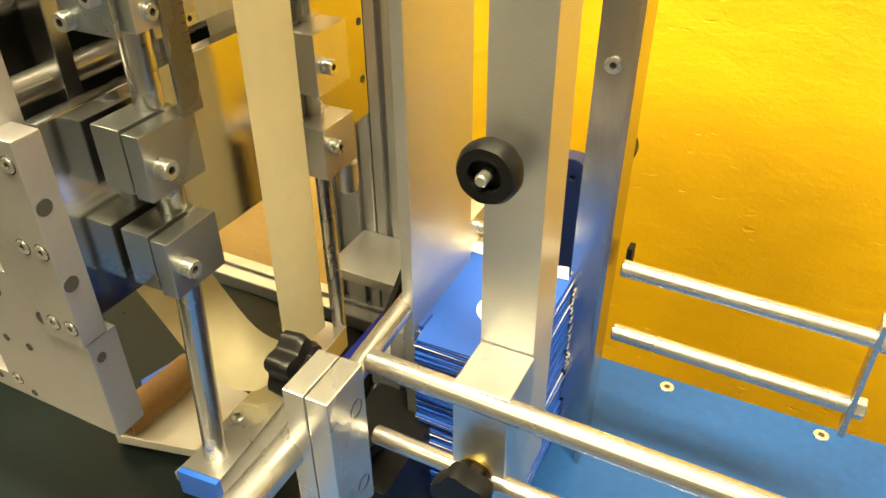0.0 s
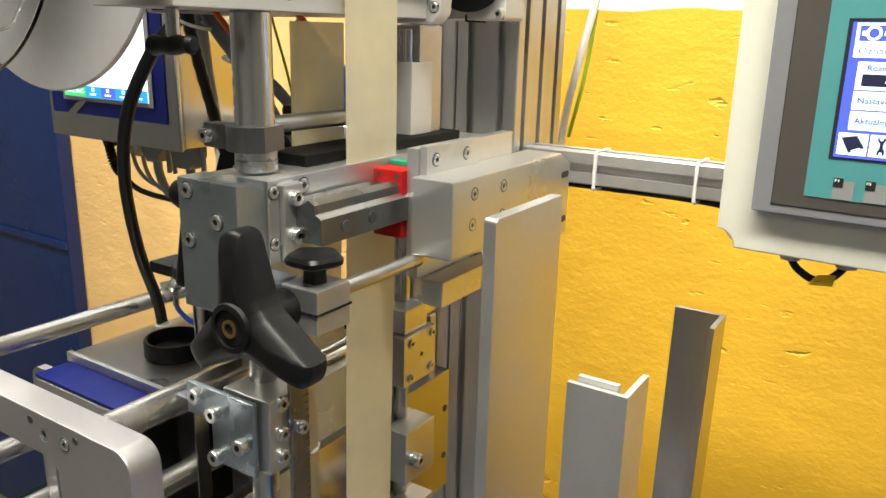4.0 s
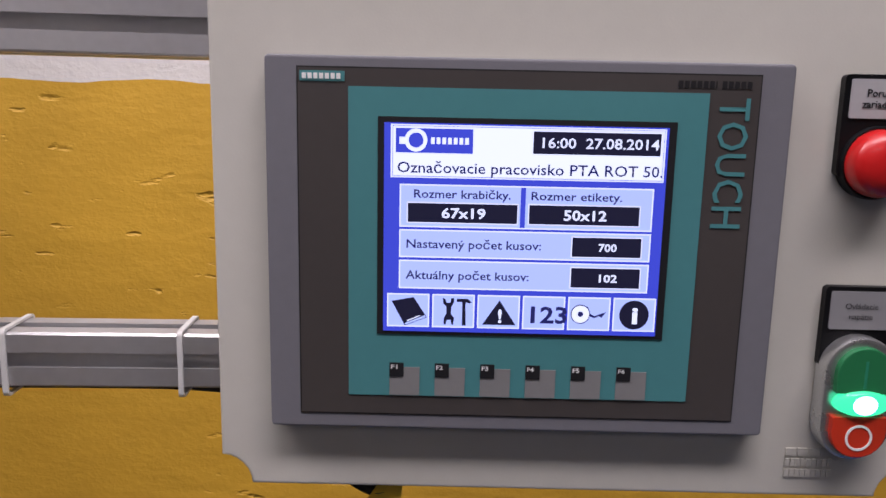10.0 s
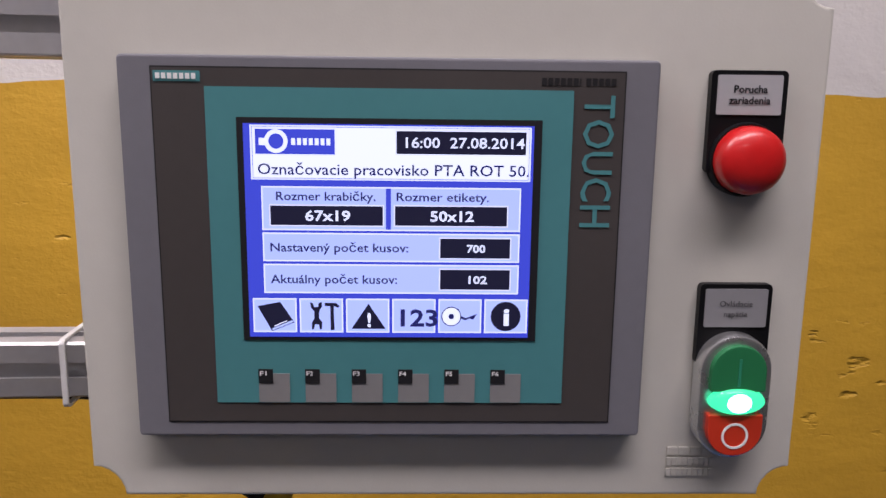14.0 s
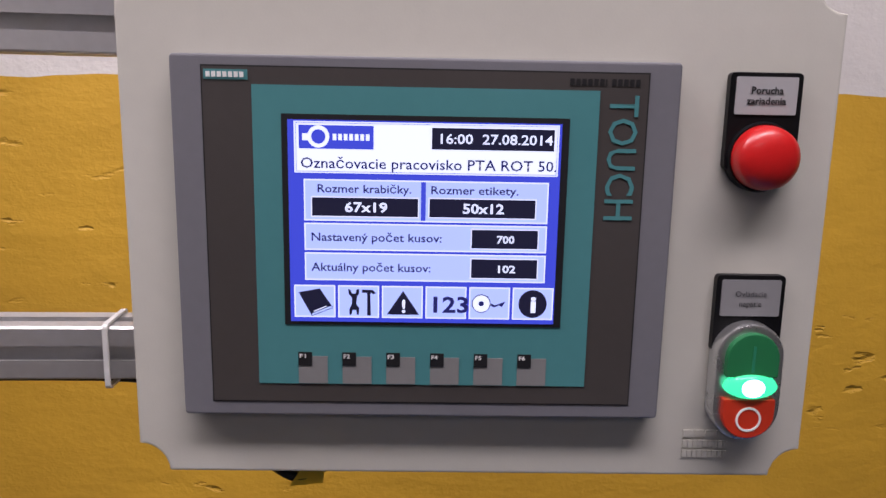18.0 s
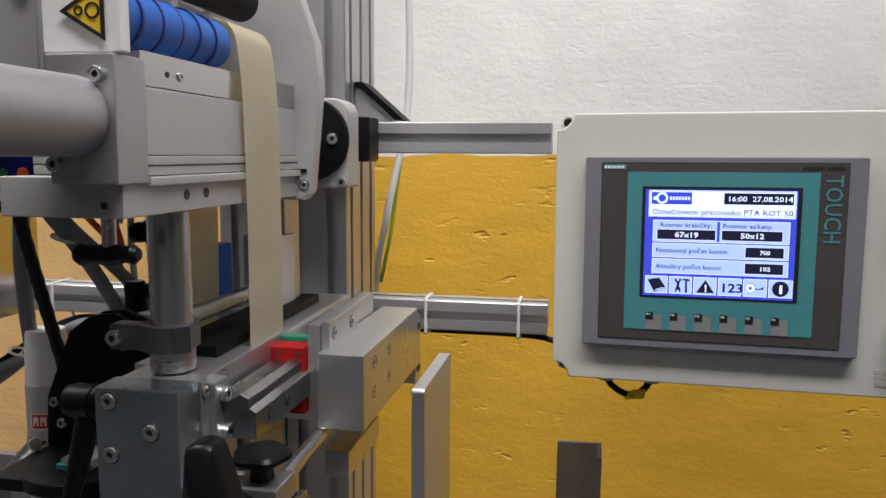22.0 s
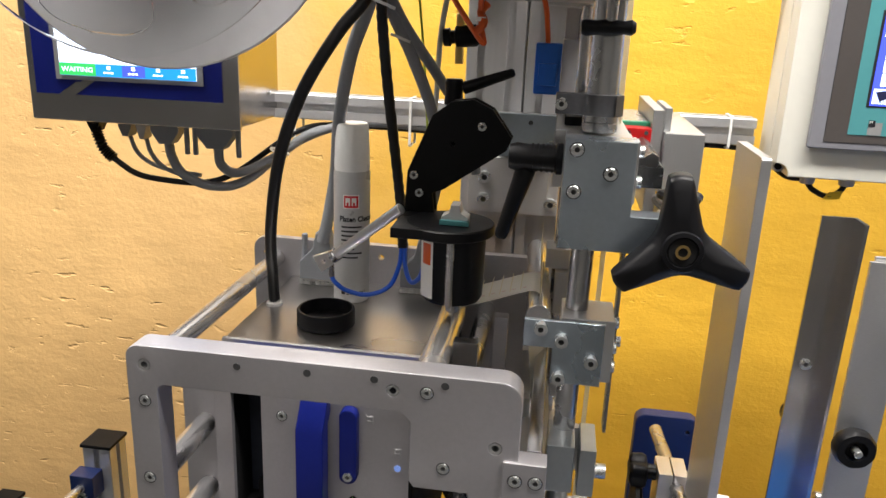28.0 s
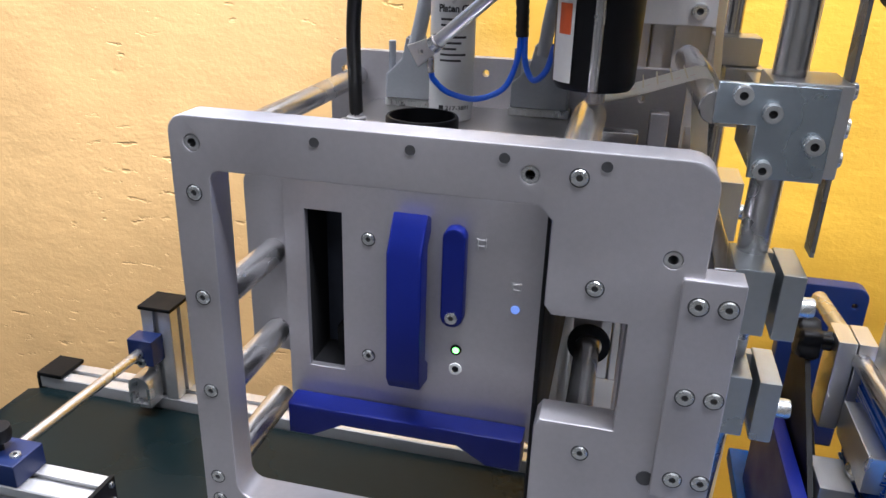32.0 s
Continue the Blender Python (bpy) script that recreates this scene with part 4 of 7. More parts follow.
bm = slab("x", -0.5370, -0.5135, [(0.312, 1.034), (0.312, 1.049), (0.304, 1.056), (0.304, 1.139), (0.312, 1.146), (0.312, 1.157), (0.303, 1.161), (0.287, 1.138), (0.287, 1.047), (0.292, 1.038)], bev=0.0016)
part("pull_handle", bm, M_BLUE, printer, "royal blue pull handle")
part("lever", slab("y", 0.301, 0.3115, rrect(-0.5040, -0.4885, 1.084, 1.1545, 0.0075, 8), bev=0.002), M_BLUE, printer, "royal blue locking lever")
screw(printer, (-0.4962, 0.301, 1.0915), (0, -1, 0), 0.0042, 0.0012)
bm = slab("y", 0.291, 0.3117, [(-0.612, 0.9850), (-0.594, 0.9850), (-0.571, 0.9975), (-0.487, 0.9975), (-0.466, 0.9850), (-0.4420, 0.9850), (-0.4420, 1.0100), (-0.612, 1.0100)], bev=0.0025)
part("tear_bar", bm, M_BLUE, printer, "royal blue lower handle bar")
for hx, hz in ((-0.5568, 1.136), (-0.5572, 1.0470)):
    screw(printer, (hx, 0.312, hz), (0, -1, 0), 0.0042, 0.003, sunk=0.002)
part("indicator", lathe((-0.494, 0.312, 1.062), (0, -1, 0), [(0.0040, 0), (0.0038, 0.0012), (0.0024, 0.0012)], 16), M_DARK, printer)
part("indicator_lens", lathe((-0.494, 0.311, 1.062), (0, -1, 0), [(0.0026, 0), (0.0015, 0.001), (0, 0.0012)], 12), M_LEDG, printer, "lit green led")
part("indicator", lathe((-0.494, 0.312, 1.047), (0, -1, 0), [(0.0046, 0), (0.0044, 0.0012), (0.0026, 0.0012), (0.0024, 0.0004), (0, 0.0004)], 16), M_WHITE, printer)
part("indicator_bore", rod((-0.494, 0.3116, 1.047), (-0.494, 0.3106, 1.047), 0.0024, 12), M_DARK, printer)
part("indicator_lens", lathe((-0.4555, 0.312, 1.0985), (0, -1, 0), [(0.0030, 0), (0.0028, 0.001), (0, 0.0014)], 16), M_LEDB, printer, "pale blue led")
for ix, iz in ((-0.480, 1.140), (-0.4555, 1.112)):
    for k in range(2):
        part("symbol_bar", bx(ix - 0.003, ix + 0.003, 0.3114, 0.3119, iz + k * 0.004, iz + 0.001 + k * 0.004, 0), M_PLATE, printer)
        part("symbol_bar", bx(ix - 0.003 + k * 0.005, ix - 0.002 + k * 0.005, 0.3111, 0.3114, iz - 0.001, iz + 0.006, 0), M_PLATE, printer)
# distance rods from frame to the back plate
for rz, rr in ((1.111, 0.0095), (1.047, 0.0095), (0.988, 0.0095)):
    part("distance_rod", rod((-0.634, 0.244, rz), (-0.634, 0.330, rz), rr), M_STEEL, printer)
part("distance_rod", rod((-0.636, 0.244, 1.206), (-0.640, 0.5325, 1.203), 0.0085), M_STEEL, printer)
part("distance_rod", rod((-0.632, 0.338, 1.047), (-0.632, 0.5325, 1.047), 0.0085), M_STEEL, printer)
part("back_plate", slab("y", 0.533, 0.543, rrect(-0.668, -0.352, 0.99, 1.226, (0.003, 0.003, 0.003, 0.014)), [ring2(-0.654, 1.208, 0.003, 12), ring2(-0.523, 1.2125, 0.003, 12), ring2(-0.405, 1.16, 0.003, 12), ring2(-0.388, 1.20, 0.003, 12)], bev=0.0008), M_BLAST, printer)
part("side_knob", rod((-0.640, 0.36, 1.022), (-0.625, 0.36, 1.022), 0.006), M_BLACK, printer)
# web path of the printer
part("guide_roller", rod((-0.424, 0.246, 1.2125), (-0.424, 0.395, 1.2125), 0.0115, 28), M_POLISH, printer)
part("guide_roller", rod((-0.405, 0.246, 1.165), (-0.405, 0.5325, 1.165), 0.009, 24), M_STEEL, printer)
part("guide_roller", rod((-0.407, 0.248, 1.0570), (-0.407, 0.350, 1.0600), 0.0085, 24), M_STEEL, printer)
part("guide_roller", rod((-0.3475, 0.345, 1.2345), (-0.3555, 0.5325, 1.2370), 0.0105, 28), M_POLISH, printer)
part("roller_bearing", lathe((-0.4062, 0.3515, 1.0605), (0, -1, 0), [(0.0148, 0), (0.0150, 0.001), (0.0150, 0.004), (0.0092, 0.005)], 28), M_DARK, printer)
part("roller_bracket", bx(-0.4180, -0.398, 0.352, 0.362, 1.040, 1.142, 0.001), M_BLAST, printer)
# coloured near-black to paint the shaded gap beside the front plate
part("inner_plate", bx(-0.434, -0.431, 0.246, 0.5325, 1.00, 1.205, 0.001), M_DARK, printer)
part("side_plate", slab("x", -0.348, -0.337, [(0.2380, 1.052), (0.457, 1.047), (0.457, 1.174), (0.2380, 1.175)], [ring2(0.33, 1.135, 0.003, 12), ring2(0.31, 1.095, 0.003, 12)], bev=0.001), M_MIRROR, printer, "polished metal side plate")
part("side_post", bx(-0.412, -0.392, 0.300, 0.312, 1.145, 1.225, 0.001), M_STAIN, printer)
part("side_post", bx(-0.385, -0.373, 0.360, 0.372, 1.00, 1.225, 0.001), M_BLAST, printer)
part("end_block", slab("x", -0.350, -0.330, rrect(0.458, 0.5325, 1.062, 1.180, 0.001)), M_STAIN, printer)
for hz in (1.143, 1.095):
    hole(printer, (-0.3298, 0.5265, hz), (1, 0, 0), 0.003)
# side block on the frame's right edge
part("mounting_block", bx(-0.3635, -0.3332, 0.2195, 0.2375, 1.043, 1.1745, 0.0012), M_BLAST, printer)
for hx, hz in ((-0.3545, 1.1605), (-0.3403, 1.1608), (-0.3535, 1.1083), (-0.3392, 1.1088), (-0.3525, 1.0560), (-0.3380, 1.0565)):
    screw(printer, (hx, 0.2195, hz), (0, -1, 0), 0.0045, 0.003, sunk=0.002)
for hz in (1.135, 1.086):
    hole(printer, (-0.3330, 0.2255, hz), (1, 0, 0), 0.0046)
hole(printer, (-0.3338, 0.2285, 1.029), (1, 0, 0), 0.0032)
hole(printer, (-0.3665, 0.2218, 1.0520), (0, -1, 0), 0.0045)

# ---- shafts with clamp blocks ----
shaft_f = thing("guide_shaft", "polished upright steel shaft with split aluminium clamp blocks", "shaft", (-0.3195, 0.298, 0.93), group="upright guide shafts")
part("shaft", rod((-0.3225, 0.296, 1.07), (-0.3195, 0.298, 1.318), 0.0085, 28), M_STEEL, shaft_f)
part("shaft", rod((-0.3320, 0.289, 0.878), (-0.3225, 0.296, 1.075), 0.0085, 28), M_STEEL, shaft_f)
part("shaft", rod((-0.3165, 0.296, 1.394), (-0.3165, 0.296, 1.482), 0.0112, 32), M_STEEL, shaft_f)
part("shaft_collar", lathe((-0.3165, 0.296, 1.395), (0, 0, 1), [(0.0112, 0), (0.0122, 0.0005), (0.0122, 0.006), (0.0113, 0.0065), (0.0120, 0.007), (0.0120, 0.013), (0.0112, 0.0135)], 32), M_STEEL, shaft_f)
part("clamp_collar", slab("z", 1.4065, 1.4205, [*ring2(-0.3165, 0.296, 0.0162, 20)[3:18], (-0.3075, 0.281), (-0.3020, 0.289)]), M_BURN, shaft_f)
part("clamp_ear", bx(-0.3475, -0.326, 0.285, 0.296, 1.4065, 1.4205, 0.001), M_BURN, shaft_f)
screw(shaft_f, (-0.3435, 0.285, 1.4135), (0, -1, 0), 0.0042, 0.004)


def clamp_blocks(parent, y0, z0, z1, bolt_z):
    """A split clamp round a shaft: two jaws with a gap, held by a cap screw at the right."""
    yb = y0 + 0.042
    metal = M_ZINCD if y0 < 0.3 else M_MILL
    x0, xm, x1 = (-0.3335, -0.3110, -0.2970) if y0 < 0.3 else (-0.333, -0.3055, -0.281)
    part("clamp_jaw", bx(x0, xm - 0.0018, y0 + 0.002, yb, z0, z1, 0.001), metal, parent)
    part("clamp_jaw", bx(xm + 0.0018, x1, y0, yb, z0, z1, 0.001), metal, parent)
    part("clamp_web", bx(xm - 0.0035, xm + 0.0035, yb - 0.008, yb - 0.001, z0 + 0.001, z1 - 0.001, 0), M_MILL, parent)
    screw(parent, (x1, y0 + 0.010, bolt_z), (1, 0, 0), 0.0058, 0.0085)


clamp_blocks(shaft_f, 0.263, 1.1260, 1.1650, 1.1435)
clamp_blocks(shaft_f, 0.263, 1.0600, 1.0990, 1.0785)
part("cross_foot", slab("z", 0.856, 0.880, [(-0.3475, 0.2690), (-0.3135, 0.2720), (-0.3240, 0.4600), (-0.3550, 0.4580)], bev=0.001), M_MILL, shaft_f)
part("foot_cap", slab("z", 0.8555, 0.8805, [(-0.3478, 0.2635), (-0.3130, 0.2665), (-0.3132, 0.2717), (-0.3477, 0.2687)], bev=0.001), M_SENSOR, shaft_f, "bright blue end cap")
screw(shaft_f, (-0.3420, 0.3280, 0.880), (0, 0, 1), 0.0050, 0.002)
for fy in (0.2860, 0.3080):
    hole(shaft_f, (-0.3140 - (fy - 0.272) * 0.056, fy, 0.868), (1, 0.05, 0), 0.0032)
part("foot_arm", bx(-0.352, -0.2605, 0.400, 0.445, 0.8300, 0.8555, 0.001), M_PROFILE, shaft_f)
part("under_plate", slab("z", 0.846, 0.8550, [(-0.368, 0.276), (-0.300, 0.262), (-0.306, 0.39), (-0.362, 0.39)], bev=0.0006), M_MILL, shaft_f)
shaft_b = thing("guide_shaft", "polished upright steel shaft with split aluminium clamp blocks", "shaft", (-0.305, 0.45, 0.93), group="upright guide shafts", move=(-0.028, 0.012, -0.009))
part("shaft", rod((-0.305, 0.450, 0.88), (-0.305, 0.450, 1.335), 0.0065, 24), M_STEEL, shaft_b)
clamp_blocks(shaft_b, 0.424, 1.126, 1.172, 1.147)
clamp_blocks(shaft_b, 0.424, 1.058, 1.100, 1.084)
part("sensor_tip", lathe((-0.288, 0.46, 1.030), (0, 0, 1), [(0, 0), (0.008, 0.001), (0.009, 0.006), (0.009, 0.026), (0, 0.026)], 20), M_MILL, shaft_b)

# ---- carriage plate, ruler and print guide between the shafts ----
carriage = thing("carriage_plate", "zinc-plated carriage plate with cap screws and steel ruler", "bracket", (-0.31, 0.27, 1.2), move=(0, 0.0005, 0.0035))
part("plate", slab("y", 0.268, 0.272, [(-0.357, 1.238), (-0.336, 1.238), (-0.336, 1.211), (-0.300, 1.211), (-0.300, 1.259), (-0.357, 1.259)], bev=0.0006), M_ZINC, carriage)
for hx, hz in ((-0.345, 1.2535), (-0.330, 1.2455), (-0.308, 1.2310), (-0.330, 1.2165)):
    screw(carriage, (hx, 0.268, hz), (0, -1, 0), 0.0050, 0.006)
part("block", bx(-0.331, -0.2925, 0.274, 0.316, 1.212, 1.260, 0.001), M_MILL, carriage)
for hz in (1.256, 1.236, 1.221):
    screw(carriage, (-0.2925, 0.284, hz), (1, 0, 0), 0.0045, 0.003)
screw(carriage, (-0.2897, 0.297, 1.236), (1, 0, 0), 0.0040, 0.004)
ruler = part("ruler", bx(-0.2922, -0.2898, 0.289, 0.305, 1.163, 1.316, 0.0004), M_RAIL, carriage, "brushed steel ruler with scale lines")
for k in range(24):
    wd = 0.006 if k % 5 == 0 else 0.0035
    part("scale_line", bx(-0.2898, -0.28955, 0.305 - wd, 0.305, 1.18 + k * 0.005, 1.1803 + k * 0.005, 0), M_INK, carriage)
part("bar", bx(-0.325, -0.315, 0.305, 0.415, 1.196, 1.243, 0.001), M_MILL, carriage)
for hy in (1.2318, 1.2015):
    screw(carriage, (-0.315, 0.3295, hy), (1, 0, 0), 0.0042, 0.003)
part("far_plate", bx(-0.336, -0.310, 0.4335, 0.477, 1.2005, 1.2420, 0.001), M_MILL, carriage)
for hy, hz in ((0.4425, 1.2358), (0.4715, 1.2365), (0.4420, 1.2070), (0.4700, 1.2080)):
    screw(carriage, (-0.310, hy, hz), (1, 0, 0), 0.0036, 0.002)
hole(carriage, (-0.3098, 0.457, 1.2225), (1, 0, 0), 0.0016)
part("top_arm", bx(-0.346, -0.314, 0.440, 0.470, 1.2425, 1.262, 0.001), M_MILL, carriage)

# ---- slide block with arm and hand knobs ----
slide = thing("slide_block", "milled aluminium slide block with side arm on the shaft", "slide block", (-0.31, 0.285, 1.315))
part("body", slab("y", 0.258, 0.2793, [(-0.339, 1.3195), (-0.2715, 1.3195), (-0.2715, 1.345), (-0.2925, 1.345), (-0.2925, 1.394), (-0.339, 1.394)], bev=0.0012), M_ZINC, slide, "zinc-plated milled block")
part("block_core", bx(-0.3385, -0.2935, 0.2795, 0.304, 1.320, 1.3935, 0.001), M_MILL, slide)
for hx, hz in ((-0.3310, 1.3872), (-0.3082, 1.3725), (-0.3310, 1.3592)):
    screw(slide, (hx, 0.258, hz), (0, -1, 0), 0.0043, 0.003, sunk=0.0015)
part("key_strip", bx(-0.2934, -0.2915, 0.2797, 0.2878, 1.346, 1.3935, 0.0006), M_MILL, slide)
for hz in (1.3868, 1.3578):
    screw(slide, (-0.2915, 0.2837, hz), (1, 0, 0), 0.0036, 0.002, sunk=0.001)
part("slide_plate", bx(-0.2934, -0.2880, 0.2882, 0.3035, 1.346, 1.3905, 0.001), M_MILL, slide)
for hz in (1.3825, 1.3608):
    screw(slide, (-0.2880, 0.2957, hz), (1, 0, 0), 0.0044, 0.004)
part("rear_beam", bx(-0.346, -0.2945, 0.3042, 0.54, 1.352, 1.3935, 0.001), M_MILL, slide)
for hz in (1.3865, 1.3578):
    screw(slide, (-0.2945, 0.3105, hz), (1, 0, 0), 0.0042, 0.002, sunk=0.001)
part("rubber_strip", bx(-0.340, -0.306, 0.325, 0.50, 1.3937, 1.4005, 0.001), M_BLACKM, slide, "black rubber strip")
part("guide_rail", slab("y", 0.297, 0.452, [(-0.2910, 1.357), (-0.2695, 1.357), (-0.2695, 1.372), (-0.2735, 1.3745), (-0.2735, 1.3795), (-0.2785, 1.382), (-0.2835, 1.379), (-0.2910, 1.381)], bev=0.0004), M_RAIL, slide, "hardened steel linear guide rail")
for hy in (0.318, 0.343, 0.430):
    hole(slide, (-0.2693, hy, 1.365), (1, 0, 0), 0.0032)
part("carriage_end", bx(-0.2945, -0.2715, 0.3755, 0.3925, 1.3445, 1.3885, 0.001), M_REDM, slide, "red carriage end cap")
for hx, hz, hr in ((-0.2895, 1.3850, 0.0016), (-0.2785, 1.3655, 0.0036), (-0.2895, 1.3490, 0.0018), (-0.2755, 1.3850, 0.0015)):
    hole(slide, (hx, 0.3753, hz), (0, -1, 0), hr)
part("seal", bx(-0.294, -0.2710, 0.3927, 0.4005, 1.358, 1.3915, 0.001), M_GREENP, slide)
part("carriage", bx(-0.295, -0.2720, 0.4008, 0.49, 1.345, 1.391, 0.001), M_STEEL, slide)
# bracket on the carriage
part("bracket_plate", bx(-0.2713, -0.2622, 0.380, 0.505, 1.318, 1.4030, 0.001), M_MILL, slide)
part("bracket_bar", bx(-0.2620, -0.2565, 0.381, 0.444, 1.385, 1.4050, 0.0008), M_MILL, slide)
for hy in (0.3915, 0.4285):
    screw(slide, (-0.2565, hy, 1.3957), (1, 0, 0), 0.0038, 0.002, sunk=0.001)
part("bracket_block", bx(-0.2618, -0.2310, 0.3715, 0.5290, 1.3370, 1.3868, 0.0014), M_MILL, slide)
for hy, hz in ((0.3975, 1.3760), (0.3962, 1.3562), (0.4355, 1.3755), (0.4345, 1.3558)):
    screw(slide, (-0.2310, hy, hz), (1, 0, 0), 0.0036, 0.002, sunk=0.0018)
part("slotted_flange", slab("x", -0.2440, -0.2330, [(0.5295, 1.3215), (0.5480, 1.3215), (0.5480, 1.3765), (0.5295, 1.3860)]), M_MILL, slide)
# slots drawn as flat raised pads, their shade put into the colour
part("flange_slot", slab("x", -0.2328, -0.2322, rrect(0.533, 0.545, 1.3665, 1.3715, 0.0024)), M_BORE, slide)
part("flange_slot", slab("x", -0.2328, -0.2322, rrect(0.533, 0.545, 1.3305, 1.3355, 0.0024)), M_BORE, slide)
part("cross_rod", rod((-0.2550, 0.292, 1.3360), (-0.2610, 0.380, 1.3320), 0.0046, 20), M_STEEL, slide)
part("rod_clamp", bx(-0.2712, -0.2455, 0.266, 0.293, 1.3185, 1.3435, 0.001), M_MILL, slide)
part("clamp_slit", bx(-0.2717, -0.2450, 0.2655, 0.2935, 1.330, 1.3312, 0), M_DARK, slide)
part("small_knob", lathe((-0.2590, 0.280, 1.3435), (0, 0, 1), [(0.0062, 0), (0.0058, 0.006), (0.0075, 0.0085), (0.0125, 0.0095), (0.0148, 0.011), (0.0150, 0.0135), (0.0132, 0.0155), (0.0085, 0.0160), (0, 0.0158)], 60, None, lambda a: 1 + 0.07 * math.cos(5 * a)), M_BLACK, slide, "black lobed clamping knob")
part("lower_arm", bx(-0.2620, -0.2450, 0.384, 0.46, 1.300, 1.3175, 0.001), M_MILL, slide)


def star_grip(c, reach, spin):
    """Three-armed grip with tapered, rounded arms, its axis along -y."""
    inner, tip = 0.0165, radians(9.0)
    a0, b0 = Vector((reach * math.cos(tip), reach * math.sin(tip))), Vector((inner * 0.5, inner * math.sin(math.pi / 3)))
    run = b0 - a0

    def shape(a):
        off = abs((a - spin + math.pi / 3) % (2 * math.pi / 3) - math.pi / 3)
        if off < tip:
            return reach * (1.03 - 0.03 * (off / tip) ** 2)
        c1, s1 = math.cos(off), math.sin(off)
        r = (a0.x * run.y - a0.y * run.x) / (c1 * run.y - s1 * run.x)
        return r + 0.0012 * max(0.0, (off - 0.75) / 0.3)
    return lathe(c, (0, -1, 0), [(0, -0.002), (0.75, 0), (0.95, 0.001), (1.0, 0.003), (1.0, 0.0120), (0.985, 0.0145), (0.94, 0.0165), (0.80, 0.0190), (0.55, 0.0212), (0.42, 0.0215), (0, 0.0215)], 168, None, shape)


part("star_grip", star_grip((-0.2625, 0.2455, 1.3335), 0.0455, radians(84)), M_BLACK, slide, "large black three-armed star grip")
part("grip_hub", rod((-0.2625, 0.2450, 1.3335), (-0.2625, 0.2615, 1.3335), 0.011, 24), M_BLACK, slide)
part("grip_boss", lathe((-0.2625, 0.2245, 1.3335), (0, -1, 0), [(0.0132, 0), (0.0125, 0.0022), (0.0098, 0.0026), (0.0094, 0.0002)], 32), M_BLACK, slide)
# flat near-black disc holds the shade of the hub's deep bore
part("hub_recess", rod((-0.2625, 0.2232, 1.3335), (-0.2625, 0.2242, 1.3335), 0.0095, 24), M_DARK, slide)
part("grip_insert", pipe((-0.2625, 0.2222, 1.3335), (-0.2625, 0.2231, 1.3335), 0.0046, 0.0030, 20), M_BRASS, slide)
# clamping lever on the left of the block
part("round_bar", rod((-0.3180, 0.3090, 1.4195), (-0.3180, 0.4250, 1.4183), 0.0052, 20), M_RAIL, slide)
boss = part("lever_boss", lathe((-0.3395, 0.289, 1.3751), (-1, 0, 0), [(0.0105, 0), (0.0112, 0.001), (0.0112, 0.004), (0.0095, 0.005), (0.0092, 0.024), (0.0100, 0.032), (0.0085, 0.037), (0, 0.038)], 24), M_BLACK, slide)
for k in range(5):
    part("boss_rib", pipe((-0.3455 - 0.0036 * k, 0.289, 1.3751), (-0.3470 - 0.0036 * k, 0.289, 1.3751), 0.0100, 0.0090, 24), M_BLACK, boss)
part("clamp_lever", taper((-0.3638, 0.2890, 1.3681), (-0.3798, 0.2890, 1.3148), 0.0072, 0.0048), M_BLACK, slide, "black clamping lever")

# ---- labelling head ----
head = thing("labelling_head", "light grey label dispensing head with blue rubber roller", "labelling head", (-0.33, 0.34, 1.48))
part("housing", bx(-0.362, -0.3022, 0.2535, 0.446, 1.5110, 1.5430, 0.0008), M_GREYL, head)
part("side_rib", bx(-0.362, -0.3008, 0.2525, 0.446, 1.5062, 1.5106, 0.0006), M_GREYL, head)
part("side_rib", bx(-0.362, -0.3016, 0.2525, 0.446, 1.5012, 1.5058, 0.0006), M_GREYL, head)
part("lower_beam", bx(-0.366, -0.3024, 0.2345, 0.446, 1.4820, 1.5008, 0.0008), M_GREYL, head)
part("lower_strip", bx(-0.3023, -0.2990, 0.2530, 0.446, 1.4962, 1.5008, 0.0008), M_GREYL, head)
part("upper_strip", bx(-0.362, -0.3030, 0.2535, 0.446, 1.5434, 1.5600, 0.0006), M_STAIN, head)
for hy in (0.2905, 0.3115):
    hole(head, (-0.3022, hy, 1.4907), (1, 0, 0), 0.0026)
hole(head, (-0.3028, 0.2769, 1.5507), (1, 0, 0), 0.0014)
screw(head, (-0.3030, 0.2890, 1.5509), (1, 0, 0), 0.0026, 0.001)
hole(head, (-0.312, 0.2343, 1.4880), (0, -1, 0), 0.0016)
part("end_block", bx(-0.3335, -0.2995, 0.2275, 0.2520, 1.4978, 1.5552, 0.001), M_BLAST, head)
for hx, hz in ((-0.307, 1.5460), (-0.3300, 1.5068)):
    screw(head, (hx, 0.2275, hz), (0, -1, 0), 0.0036, 0.003)
part("end_plate", slab("y", 0.2300, 0.2370, rrect(-0.3355, -0.2968, 1.5556, 1.606, 0.001), bev=0.001), M_WHITE, head)
part("tongue", slab("y", 0.2302, 0.2368, rrect(-0.3290, -0.2968, 1.6062, 1.639, (0.001, 0.001, 0.0155, 0.0155), 10), bev=0.001), M_WHITE, head, "white rounded tongue")
sign = part("warning_sign", slab("y", 0.2288, 0.2298, [(-0.3232, 1.5733), (-0.3052, 1.5622), (-0.3052, 1.5840)]), M_YELLOW, head, "yellow triangular pinch warning sign")
